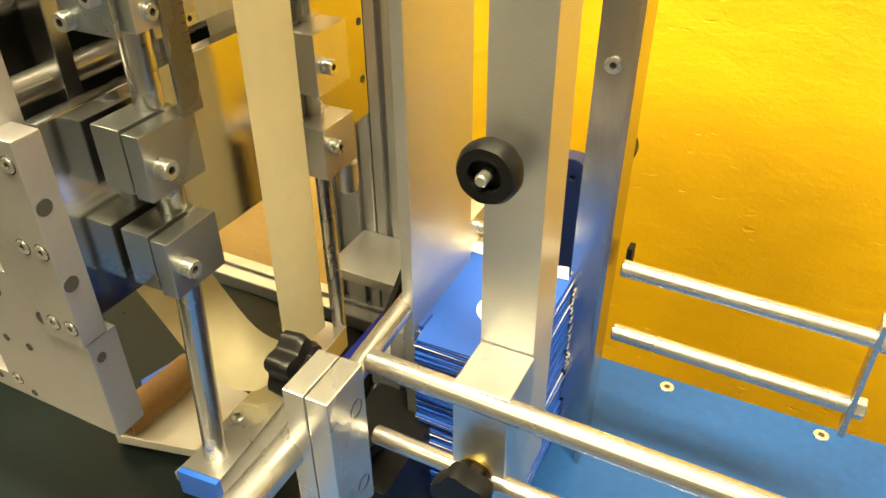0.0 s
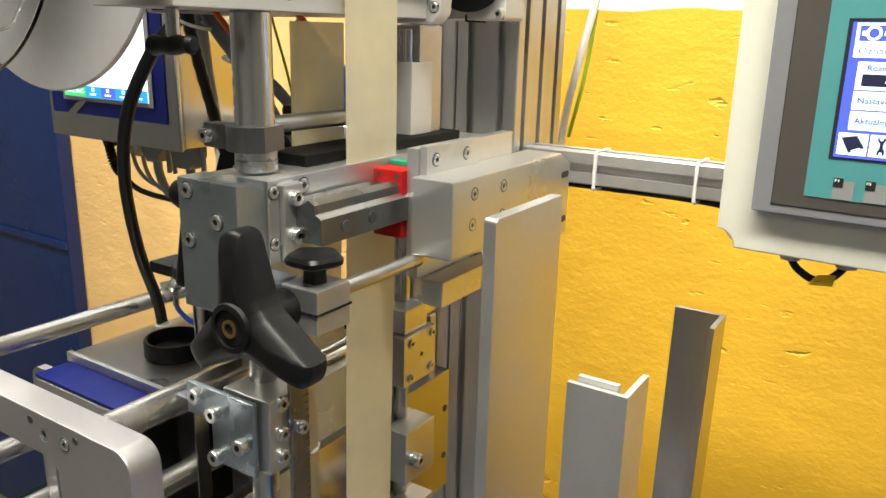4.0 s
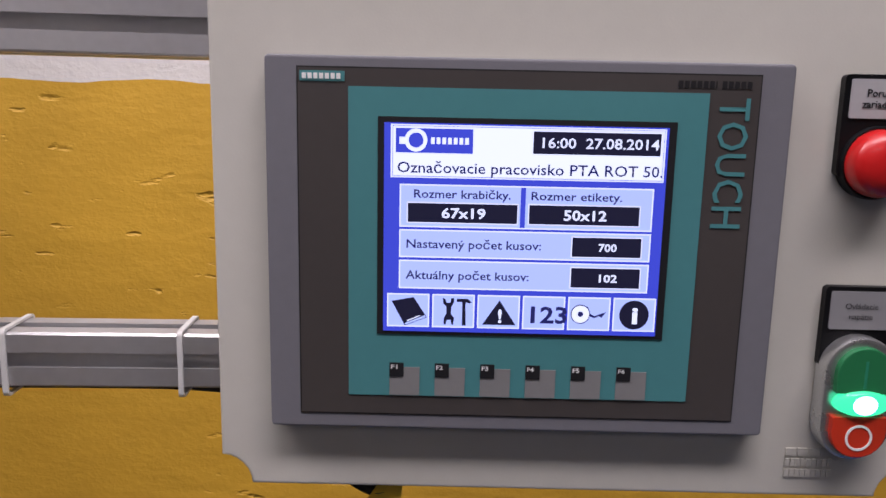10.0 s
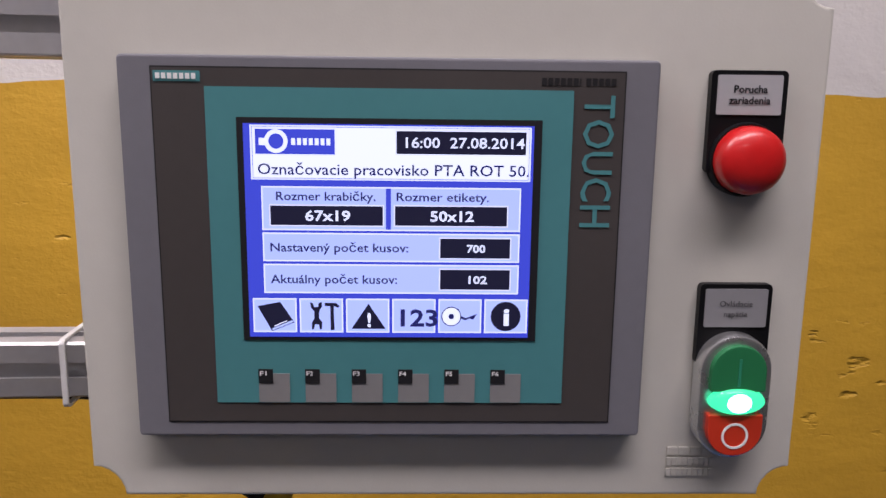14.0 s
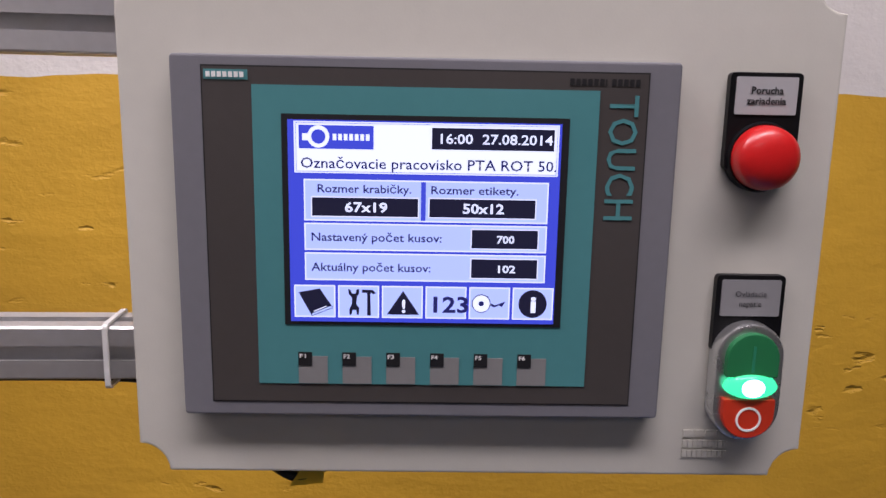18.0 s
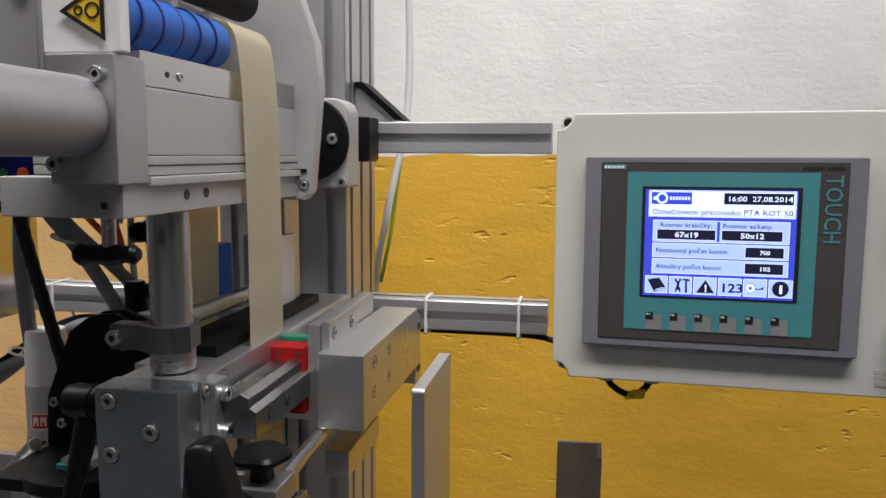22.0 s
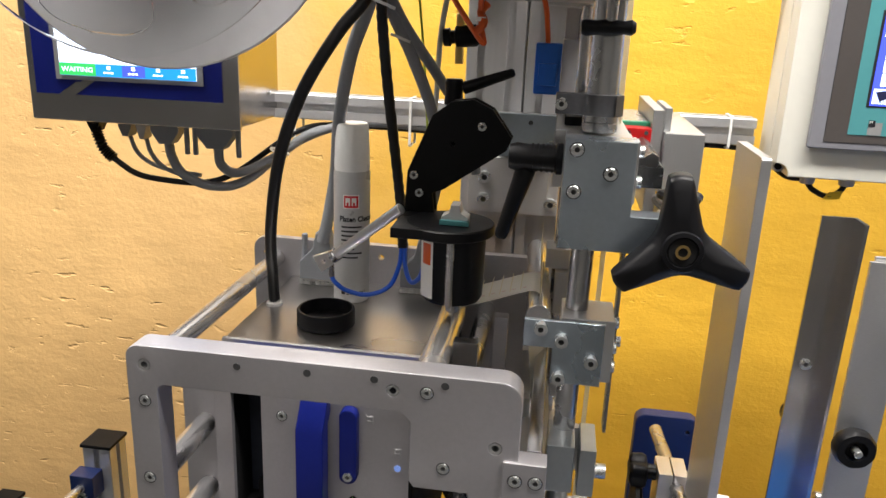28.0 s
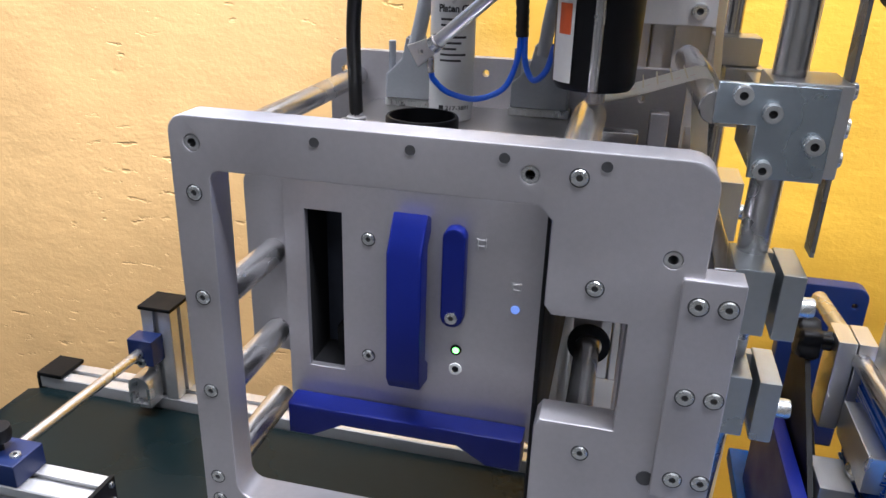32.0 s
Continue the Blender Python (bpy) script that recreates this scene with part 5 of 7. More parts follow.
part("sign_edge", slab("y", 0.2284, 0.2288, [(-0.3255, 1.5733), (-0.3038, 1.5602), (-0.3038, 1.5860)], [[(-0.3222, 1.5733), (-0.3057, 1.5632), (-0.3057, 1.5830)]]), M_INK, sign)
part("sign_mark", slab("y", 0.2284, 0.2288, ring2(-0.3095, 1.5733, 0.0036, 14), [ring2(-0.3095, 1.5733, 0.0027, 14)]), M_INK, sign)
part("sign_mark", slab("y", 0.2284, 0.2288, ring2(-0.3162, 1.5733, 0.0022, 12), [ring2(-0.3162, 1.5733, 0.0014, 12)]), M_INK, sign)
part("rubber_roller", lathe((-0.319, 0.2455, 1.5755), (0, 1, 0), [(0, 0), (0.0145, 0)] + [(0.0150 - (0.0012 if k % 2 else 0), 0.001 + 0.0125 * k) for k in range(9)] + [(0.0145, 0.105), (0, 0.105)], 30), M_ROLLB, head, "blue rubber feed roller")
# dark rings, slightly proud, stand in for the grooves' shade
for k in range(5):
    part("roller_groove", pipe((-0.319, 0.2590 + 0.0185 * k, 1.5755), (-0.319, 0.2605 + 0.0185 * k, 1.5755), 0.0152, 0.0140, 30), M_INKB, head)
part("pressure_roller", rod((-0.325, 0.282, 1.611), (-0.325, 0.410, 1.611), 0.0125, 26), M_BLACKM, head)
part("roller_arm", slab("y", 0.268, 0.281, rrect(-0.339, -0.312, 1.585, 1.625, 0.010), bev=0.001), M_MILL, head)
screw(head, (-0.325, 0.268, 1.610), (0, -1, 0), 0.0042, 0.002)
part("support_plate", slab("y", 0.4465, 0.4605, [(-0.365, 1.479), (-0.298, 1.479), (-0.292, 1.485), (-0.285, 1.557), (-0.287, 1.590), (-0.303, 1.635), (-0.318, 1.69), (-0.365, 1.69)], bev=0.0015), M_GREYL, head)
# raised near-black strip holds the slot's shade
part("plate_slot", bx(-0.3055, -0.2945, 0.4457, 0.4462, 1.4985, 1.5015, 0), M_DARK, head)
hole(head, (-0.313, 0.4463, 1.4860), (0, -1, 0), 0.0022)
screw(head, (-0.2970, 0.4465, 1.4898), (0, -1, 0), 0.0034, 0.002, sunk=0.001)
part("axle", rod((-0.328, 0.4605, 1.526), (-0.328, 0.576, 1.526), 0.0125, 28), M_STEEL, head)
part("axle_flange", lathe((-0.329, 0.540, 1.5245), (0, 1, 0), [(0.0126, 0), (0.034, 0), (0.035, 0.001), (0.035, 0.006), (0.0126, 0.006)], 40), M_BLACKM, head)
screw(head, (-0.307, 0.540, 1.5248), (0, -1, 0), 0.0046, 0.002)
part("axle_clamp", slab("y", 0.5465, 0.5780, rrect(-0.371, -0.2955, 1.4835, 1.559, (0.003, 0.003, 0.014, 0.014)), bev=0.002), M_GREYL, head, "light grey cast axle clamp")
part("clamp_slit", bx(-0.3325, -0.3315, 0.5455, 0.5775, 1.482, 1.4875, 0), M_DARK, head)
screw(head, (-0.3005, 0.5465, 1.4885), (0, -1, 0), 0.0042, 0.005)
part("clamp_arm", bx(-0.371, -0.330, 0.578, 0.6168, 1.495, 1.550, 0.002), M_GREYL, head)
part("clamp_cover", bx(-0.3190, -0.2900, 0.592, 0.625, 1.5055, 1.546, 0.003), M_BLACK, head)
part("hand_screw_rod", rod((-0.3180, 0.2460, 1.4640), (-0.3180, 0.2460, 1.4822), 0.0036, 16), M_STEEL, head)
part("hand_screw", lathe((-0.3360, 0.2460, 1.4635), (1, 0, 0.03), [(0, 0), (0.0040, 0.0004), (0.0054, 0.003), (0.0044, 0.009), (0.0052, 0.0150), (0.0052, 0.0200), (0.0040, 0.026), (0.0048, 0.0305), (0.0030, 0.0330), (0, 0.0332)], 18), M_BLACK, head, "black crosswise hand screw")
# drive hub with orange ring and black dished disc
part("drive_tube", rod((-0.320, 0.110, 1.528), (-0.320, 0.227, 1.528), 0.0178, 36), M_BLAST, head)
part("drive_collar", lathe((-0.315, 0.0865, 1.530), (0, 1, 0), [(0.015, 0), (0.0232, 0.001), (0.0235, 0.006), (0.0228, 0.021), (0.0205, 0.0235), (0.010, 0.0235)], 36), M_BLACKM, head)
part("orange_ring", lathe((-0.313, 0.052, 1.530), (0, 1, 0), [(0.015, 0), (0.0238, 0.001), (0.0250, 0.004), (0.0250, 0.031), (0.0240, 0.0335), (0.015, 0.0345)], 40), M_ORANGE, head)
disc = lathe((-0.312, 0.021, 1.5300), (0, 1, 0), [(0, 0.0070), (0.0120, 0.0070), (0.0132, 0.0080), (0.0138, 0.0150), (0.0152, 0.0180), (0.0240, 0.0175), (0.0265, 0.004), (0.0285, 0.001), (0.0355, 0.0), (0.0380, 0.001), (0.0388, 0.003), (0.0383, 0.008), (0.033, 0.014), (0.0255, 0.024), (0.0240, 0.034), (0.015, 0.036)], 56)
part("dished_disc", disc, M_BLACKM, head, "matt black dished winding disc")
part("disc_screw", lathe((-0.312, 0.0285, 1.5292), (0, -1, 0), [(0.0060, 0), (0.0060, 0.0018), (0.0052, 0.0024), (0.0024, 0.0024), (0.0022, 0.0006), (0, 0.0006)], 24), M_SCREW, head)
part("screw_socket", rod((-0.312, 0.0262, 1.5292), (-0.312, 0.0259, 1.5292), 0.0022, 6), M_DARK, head)
# cream disc added for the bright background seen through the hole
part("hole_bore", rod((-0.2862, 0.0212, 1.5097), (-0.2862, 0.0208, 1.5097), 0.0023, 14), M_LINER, head)
part("disc_hole", lathe((-0.2862, 0.0214, 1.5097), (0, -1, 0), [(0.0028, -0.001), (0.0027, 0.0004), (0.0022, 0.0004), (0.0020, -0.0006), (0, -0.0006)], 18), M_BLACKM, head)

# ---- cream backing web hanging from the head ----


def ribbon(points, y0, y1, thick=0.0004, steps=6):
    """A web of paper with its width along y, through (x, z) points."""
    path = smooth_path([(px, 0, pz) for px, pz in points], steps)
    bm = bmesh.new()
    a = [bm.verts.new((p.x, y0, p.z)) for p in path]
    b = [bm.verts.new((p.x, y1, p.z)) for p in path]
    for k in range(len(path) - 1):
        bm.faces.new((a[k], a[k + 1], b[k + 1], b[k]))
    made = bmesh.ops.solidify(bm, geom=list(bm.faces), thickness=thick)
    return bm


web = thing("backing_web", "cream label backing web hanging from the dispensing head", "label web", (-0.305, 0.39, 0.93))
part("web", ribbon([(-0.340, 1.5895), (-0.330, 1.592), (-0.316, 1.592), (-0.306, 1.587), (-0.3010, 1.572), (-0.2980, 1.52), (-0.2975, 1.40), (-0.300, 1.2), (-0.302, 1.05), (-0.304, 0.93)], 0.3525, 0.4045), M_LINER, web)
part("web", ribbon([(-0.425, 1.2245), (-0.40, 1.231), (-0.366, 1.2435), (-0.354, 1.2470), (-0.345, 1.244)], 0.372, 0.425), M_LABEL, web, "printed white label web over the rollers")
part("web", ribbon([(-0.347, 1.2485), (-0.3475, 1.255), (-0.350, 1.30), (-0.346, 1.40), (-0.345, 1.478)], 0.3555, 0.4080), M_LINER, web)
for k in range(7):
    px = -0.418 + k * 0.0088
    zp = 1.2250 + 0.335 * (px + 0.425) + 0.0012 * math.sin((px + 0.425) * 45)
    part("label_gap", ribbon([(px, zp + 0.0006), (px + 0.0008, zp + 0.0009)], 0.3722, 0.4248), M_LINER, web)
    part("print_mark", ribbon([(px + 0.002, zp + 0.0015), (px + 0.005, zp + 0.0026)], 0.376, 0.379), M_MARK, web)
part("web", ribbon([(-0.304, 0.93), (-0.335, 0.90), (-0.38, 0.90), (-0.43, 0.96), (-0.47, 1.0)], 0.340, 0.4045), M_LINER, web)
bm = bmesh.new()
strip = [bm.verts.new(p) for p in ((-0.360, 0.385, 1.236), (-0.346, 0.425, 1.240), (-0.326, 0.425, 1.06), (-0.339, 0.385, 1.06))]
bm.faces.new(strip)
bmesh.ops.solidify(bm, geom=list(bm.faces), thickness=0.0004)
part("web", bm, M_LABEL, web, "white label web running down from the roller")

# ---- label applicator drive unit ----
unit = thing("drive_unit", "light grey label applicator drive unit with blue key pads", "labeller drive", (-0.43, 0.36, 1.485))
part("housing", bx(-0.5285, -0.362, 0.388, 0.480, 1.4825, 1.6290, 0.002), M_GREYC, unit)
part("lower_box", bx(-0.3645, -0.3400, 0.262, 0.42, 1.4840, 1.53, 0.002), M_GREYC, unit)
cover = part("gear_cover", slab("y", 0.249, 0.3875, rrect(-0.458, -0.350, 1.532, 1.599, (0.010, 0.004, 0.006, 0.010)), bev=0.003), M_GREYC, unit, "cast cover with raised six-armed star")
star = []
for k in range(6):
    a = radians(60 * k + 90)
    c0, s0 = math.cos(a), math.sin(a)
    star += [(-0.4155 + c0 * r - s0 * t, 1.5675 + s0 * r + c0 * t) for r, t in ((0.0096, -0.0055), (0.0260, -0.0055), (0.0260, 0.0055))]
part("cover_face", slab("y", 0.2481, 0.2489, rrect(-0.4575, -0.3525, 1.5355, 1.5975, (0.009, 0.003, 0.005, 0.009)), [star]), M_GREYC, unit, "cover face with recessed six-armed star")
for hx, hz in ((-0.4545, 1.568), (-0.358, 1.590)):
    screw(unit, (hx, 0.2475, hz), (0, -1, 0), 0.0042, 0.002)
part("key_pad", slab("y", 0.3865, 0.3878, rrect(-0.5185, -0.459, 1.5495, 1.6190, 0.002)), M_BLUE, unit, "blue key pad with display")
part("name_strip", slab("y", 0.3859, 0.3864, rrect(-0.5150, -0.4977, 1.5515, 1.5986, 0.001)), M_LABEL, unit)
for k in range(5):
    part("name_bar", bx(-0.5105, -0.5030, 0.3856, 0.3859, 1.5675 + k * 0.0055, 1.5715 + k * 0.0055, 0), M_INKB, unit)
for k in range(3):
    a = radians(60 * k)
    c, q = math.cos(a), math.sin(a)
    part("name_mark", slab("y", 0.3856 - 0.0001 * k, 0.3859 - 0.0001 * k, [(-0.5064 + c * u - q * v, 1.5595 + q * u + c * v) for u, v in ((-0.004, -0.0008), (0.004, -0.0008), (0.004, 0.0008), (-0.004, 0.0008))]), M_ORANGE, unit)
part("display", bx(-0.4955, -0.476, 0.3859, 0.3864, 1.569, 1.598, 0), M_LITSKY, unit, "lit pale blue display")
part("led", lathe((-0.5064, 0.3865, 1.6095), (0, -1, 0), [(0.003, 0), (0, 0.001)], 12), M_GREENP, unit)
part("led", lathe((-0.489, 0.3865, 1.6095), (0, -1, 0), [(0.003, 0), (0, 0.001)], 12), M_ORANGE, unit)
part("key_pad", slab("y", 0.3865, 0.3878, rrect(-0.5205, -0.4660, 1.4845, 1.5100, 0.0012)), M_BLUE, unit, "blue key pad with three keys")
part("key", lathe((-0.5078, 0.3865, 1.4985), (0, -1, 0), [(0.0044, 0), (0.0042, 0.0008), (0, 0.001)], 18), M_WHITE, unit)
part("key", lathe((-0.4925, 0.3865, 1.4980), (0, -1, 0), [(0.0036, 0), (0.0034, 0.0008), (0, 0.001)], 4), M_GREENP, unit)
part("key", lathe((-0.4771, 0.3865, 1.4972), (0, -1, 0), [(0.0044, 0), (0.0042, 0.0008), (0, 0.001)], 18), M_ORANGE, unit)
part("led", lathe((-0.5144, 0.3865, 1.4910), (0, -1, 0), [(0.0020, 0), (0, 0.0008)], 10), M_LEDY, unit)
part("dial", lathe((-0.4975, 0.3875, 1.5300), (0, -1, 0), [(0.0135, 0), (0.0142, 0.002), (0.0142, 0.058), (0.0134, 0.0595), (0, 0.0595)], 36), M_BLACKM, unit)
part("dial_sleeve", pipe((-0.4975, 0.3300, 1.5300), (-0.4975, 0.3550, 1.5300), 0.0146, 0.0142, 36), M_MILL, unit)
part("dial_face", lathe((-0.4975, 0.3278, 1.5300), (0, -1, 0), [(0.0140, 0), (0.0136, 0.001), (0, 0.001)], 36), M_SPUN, unit, "spun aluminium dial face")
for hx in (-0.4425, -0.4160):
    part("socket", lathe((hx, 0.387, 1.4965), (0, -1, 0), [(0.0092, 0), (0.0092, 0.004), (0.0076, 0.0045), (0.0066, 0.003), (0, 0.003)], 24), M_BLACK, unit)
    for k in range(3):
        part("caption_bar", bx(hx - 0.005 + k * 0.0034, hx - 0.0026 + k * 0.0034, 0.3874, 0.3879, 1.5100, 1.5120, 0), M_INK, unit)
# cable connectors on the top
for cx, kind in ((-0.5085, 0), (-0.4973, 1), (-0.4808, 2), (-0.4728, 1), (-0.4570, 2), (-0.4235, 3)):
    r = (0.0042, 0.0046, 0.0056, 0.0100)[kind]
    part("connector", lathe((cx, 0.425, 1.629), (0, 0, 1), [(r * 1.12, 0), (r * 1.12, 0.002), (r, 0.0025), (r, 0.008), (r * 1.06, 0.0085), (r * 1.06, 0.012), (r * 0.9, 0.0125), (r * 0.8, 0.014), (0, 0.014)], 20), M_SCREW, unit)
    if kind == 2:
        part("plug", lathe((cx, 0.425, 1.6432), (0, 0, 1), [(0.0060, 0), (0.0064, 0.001), (0.0064, 0.007), (0.0058, 0.008), (0.0063, 0.009), (0.0060, 0.022), (0.0042, 0.025), (0.0040, 0.040), (0.0028, 0.042), (0.0028, 0.075), (0, 0.075)], 20), M_BLACK, unit)
    if kind == 3:
        part("plug", lathe((cx, 0.425, 1.6432), (0, 0, 1), [(0.0105, 0), (0.0108, 0.002), (0.0105, 0.010), (0.0060, 0.013), (0, 0.013)], 24), M_BLACK, unit)
part("top_cable", cable([(-0.453, 0.425, 1.695), (-0.463, 0.425, 1.712), (-0.496, 0.425, 1.680), (-0.528, 0.43, 1.642), (-0.545, 0.44, 1.615)], 0.003), M_RUBBER, unit)
part("guide_cover", slab("y", 0.305, 0.345, [(-0.4266, 1.6509), (-0.4075, 1.6547), (-0.3843, 1.6472), (-0.3700, 1.6380), (-0.3579, 1.6226), (-0.3508, 1.6054), (-0.3560, 1.6040), (-0.3626, 1.6170), (-0.3725, 1.6240), (-0.3859, 1.6299), (-0.3990, 1.6373), (-0.4181, 1.6347)], bev=0.001), M_SMOKE, unit, "curved smoky web guide")
part("guide_back", slab("y", 0.3455, 0.3870, [(-0.4150, 1.6370), (-0.3990, 1.6390), (-0.3859, 1.6310), (-0.3725, 1.6250), (-0.3626, 1.6180), (-0.3626, 1.6000), (-0.4150, 1.6000)]), M_BLAST, unit)
part("guide_knob", lathe((-0.3702, 0.3045, 1.6224), (0, -1, 0), [(0.0095, 0), (0.0098, 0.002), (0.0090, 0.006), (0.0060, 0.010), (0.0025, 0.0118), (0, 0.012)], 26), M_CLOUD, unit, "clear rounded knob")
part("guide_bolt", lathe((-0.3702, 0.3045, 1.6224), (0, -1, 0), [(0.0055, 0), (0.0055, 0.005), (0.0035, 0.008), (0, 0.0085)], 18), M_SCREW, unit)
part("web_hook", cable([(-0.3570, 0.300, 1.6090), (-0.3520, 0.300, 1.6010), (-0.3490, 0.300, 1.5920), (-0.3500, 0.300, 1.5840)], 0.0022, 8), M_BLACK, unit)
part("hook_block", bx(-0.3605, -0.3500, 0.296, 0.306, 1.6005, 1.6085, 0.001), M_WHITE, unit)
part("rear_shield", slab("y", 0.395, 0.40, ring2(-0.345, 1.665, 0.062, 8)), M_BLAST, unit, "eight-sided grey plate behind the guide")
part("tongue_screw", lathe((-0.3135, 0.2302, 1.6225), (0, -1, 0), [(0.0050, 0), (0.0048, 0.0015), (0, 0.0018)], 20), M_MILL, head)
part("tongue_nub", rod((-0.314, 0.2335, 1.638), (-0.314, 0.2335, 1.655), 0.0030, 20), M_WHITE, head)
part("mount", bx(-0.45, -0.40, 0.4802, 0.6168, 1.50, 1.60, 0.002), M_BLAST, unit)

# orange sensor lead
lead = thing("sensor_lead", "orange sensor lead with tied loop and blue plug", "cable", (-0.40, 0.34, 1.42))
part("lead", cable([(-0.4425, 0.381, 1.4965), (-0.437, 0.374, 1.487), (-0.418, 0.386, 1.458), (-0.409, 0.392, 1.447), (-0.412, 0.392, 1.462), (-0.411, 0.380, 1.483), (-0.401, 0.368, 1.497), (-0.386, 0.364, 1.502), (-0.371, 0.370, 1.497), (-0.362, 0.385, 1.480), (-0.359, 0.405, 1.460), (-0.358, 0.412, 1.448)], 0.0022, 8), M_ORANGE, lead)
part("knot", cable([(-0.415, 0.386, 1.456), (-0.409, 0.384, 1.463), (-0.412, 0.388, 1.471), (-0.407, 0.390, 1.478)], 0.0034, 8), M_ORANGE, lead)
part("tie", bx(-0.4155, -0.4075, 0.382, 0.394, 1.464, 1.4675, 0.0005), M_WHITE, lead)
part("plug", bx(-0.3675, -0.3460, 0.405, 0.430, 1.4080, 1.4490, 0.0012), M_SENSOR, lead, "bright blue plug")
part("plug_lip", bx(-0.3640, -0.3490, 0.402, 0.405, 1.415, 1.433, 0.0008), M_SENSOR, lead)

# bracket and clamp levers below the unit
clamp = thing("swivel_clamp", "black clamping lever over a zinc-plated slotted plate", "clamp", (-0.42, 0.45, 1.33))
part("slotted_plate", bx(-0.4175, -0.330, 0.546, 0.552, 1.330, 1.3745, 0.001), M_ZINC, clamp)
for hx, hz in ((-0.372, 1.366), (-0.372, 1.342)):
    hole(clamp, (hx, 0.5458, hz), (0, -1, 0), 0.0022)
part("mounting_plate", bx(-0.440, -0.328, 0.604, 0.616, 1.255, 1.318, 0.001), M_ALU, clamp)
for hx, hz in ((-0.4215, 1.270), (-0.346, 1.268), (-0.4215, 1.295)):
    screw(clamp, (hx, 0.604, hz), (0, -1, 0), 0.0075, 0.003)
part("standoff", bx(-0.412, -0.340, 0.5522, 0.6165, 1.335, 1.368, 0.001), M_MILL, clamp)
part("lever_boss", lathe((-0.4400, 0.4550, 1.3898), (0, 0, 1), [(0, 0), (0.0085, 0), (0.0088, 0.002), (0.0078, 0.012), (0.0086, 0.020), (0.0070, 0.0235), (0, 0.024)], 22), M_BLACK, clamp)
part("clamp_lever", taper((-0.4322, 0.4550, 1.4049), (-0.3861, 0.4550, 1.4216), 0.0058, 0.0040), M_BLACK, clamp, "black clamping lever")
part("gauge_valve", lathe((-0.455, 0.48, 1.448), (1, 0, 0.1), [(0.008, 0), (0.0085, 0.006), (0.006, 0.007), (0.006, 0.010), (0.010, 0.012), (0.010, 0.030), (0.007, 0.034), (0, 0.034)], 20), M_BLACK, clamp)
part("fitting", rod((-0.440, 0.48, 1.425), (-0.440, 0.48, 1.470), 0.004, 14), M_BRASS, clamp)
part("screw_spindle", rod((-0.331, 0.315, 1.405), (-0.331, 0.315, 1.478), 0.0035, 12), M_STEEL, clamp)
part("spring_housing", bx(-0.345, -0.318, 0.4605, 0.49, 1.40, 1.478, 0.001), M_BLAST, clamp)
part("piston", rod((-0.328, 0.458, 1.44), (-0.328, 0.458, 1.475), 0.0055, 16), M_STEEL, clamp)
part("piston_block", bx(-0.346, -0.316, 0.448, 0.475, 1.375, 1.452, 0.001), M_GREYL, clamp)

# ---- label reel ----
reel = thing("label_reel", "label reel between a grey plate and a clear flange", "label reel", (-0.707, 0.35, 1.41))
REEL_SCALE, REEL_SHIFT = 1.57, Vector((0.2000, 0.1425, -0.8704))
AX = Vector((-0.563, 0.0, 1.563))
part("back_plate", lathe((AX.x, 0.165, AX.z), (0, 1, 0), [(0, 0), (0.1080, 0), (0.1090, 0.001), (0.1090, 0.003), (0, 0.004)], 84), M_DISC, reel, "round light grey back plate")
part("label_roll", pipe((AX.x, 0.128, AX.z), (AX.x, 0.164, AX.z), 0.0455, 0.038, 56), M_LABEL, reel, "wound roll of white labels")
part("core", pipe((AX.x, 0.104, AX.z), (AX.x, 0.164, AX.z), 0.0378, 0.034, 48), M_CORE, reel, "brown cardboard core")
part("mandrel", pipe((AX.x, 0.068, AX.z), (AX.x, 0.160, AX.z), 0.0325, 0.027, 48), M_MANDREL, reel, "ribbed translucent grey mandrel")
for k in range(20):
    a = 2 * math.pi * k / 20
    c, s = math.cos(a), math.sin(a)
    part("mandrel_rib", rod((AX.x + 0.0325 * c, 0.078, AX.z + 0.0325 * s), (AX.x + 0.0325 * c, 0.108, AX.z + 0.0325 * s), 0.0012, 6), M_MANDREL if k % 3 else M_GREYP, reel)
part("inner_drum", rod((AX.x, 0.075, AX.z), (AX.x, 0.16, AX.z), 0.0215, 40), M_GREYL, reel)
part("front_ring", lathe((AX.x, 0.062, AX.z), (0, 1, 0), [(0.0265, 0), (0.0335, 0.001), (0.0345, 0.006), (0.0335, 0.010), (0.0265, 0.010), (0.0265, 0)], 48), M_CLOUD, reel)
part("hub", lathe((AX.x, 0.045, AX.z), (0, 1, 0), [(0, 0), (0.0235, 0.002), (0.0255, 0.008), (0.0255, 0.030), (0, 0.030)], 40), M_BLACK, reel)
rows = [(0.0, 0.0, 0.0), (0.0120, 0.0, 0.0), (0.0165, 0.0010, 0.04), (0.0200, 0.0045, 0.10), (0.0215, 0.0100, 0.12), (0.0222, 0.0160, 0.10), (0.0232, 0.0215, 0.045), (0.0240, 0.0255, 0.0), (0.0, 0.0255, 0.0)]
bm, ends = bmesh.new(), []
for r, hgt, deep in rows:
    ends.append([bm.verts.new((AX.x + r * (1 + deep * (math.cos(6 * a) - 0.35 * math.cos(12 * a))) * math.cos(a), 0.0265 + hgt, AX.z + r * (1 + deep * (math.cos(6 * a) - 0.35 * math.cos(12 * a))) * math.sin(a))) for a in (2 * math.pi * k / 96 for k in range(96))] if r else [bm.verts.new((AX.x, 0.0265 + hgt, AX.z))])
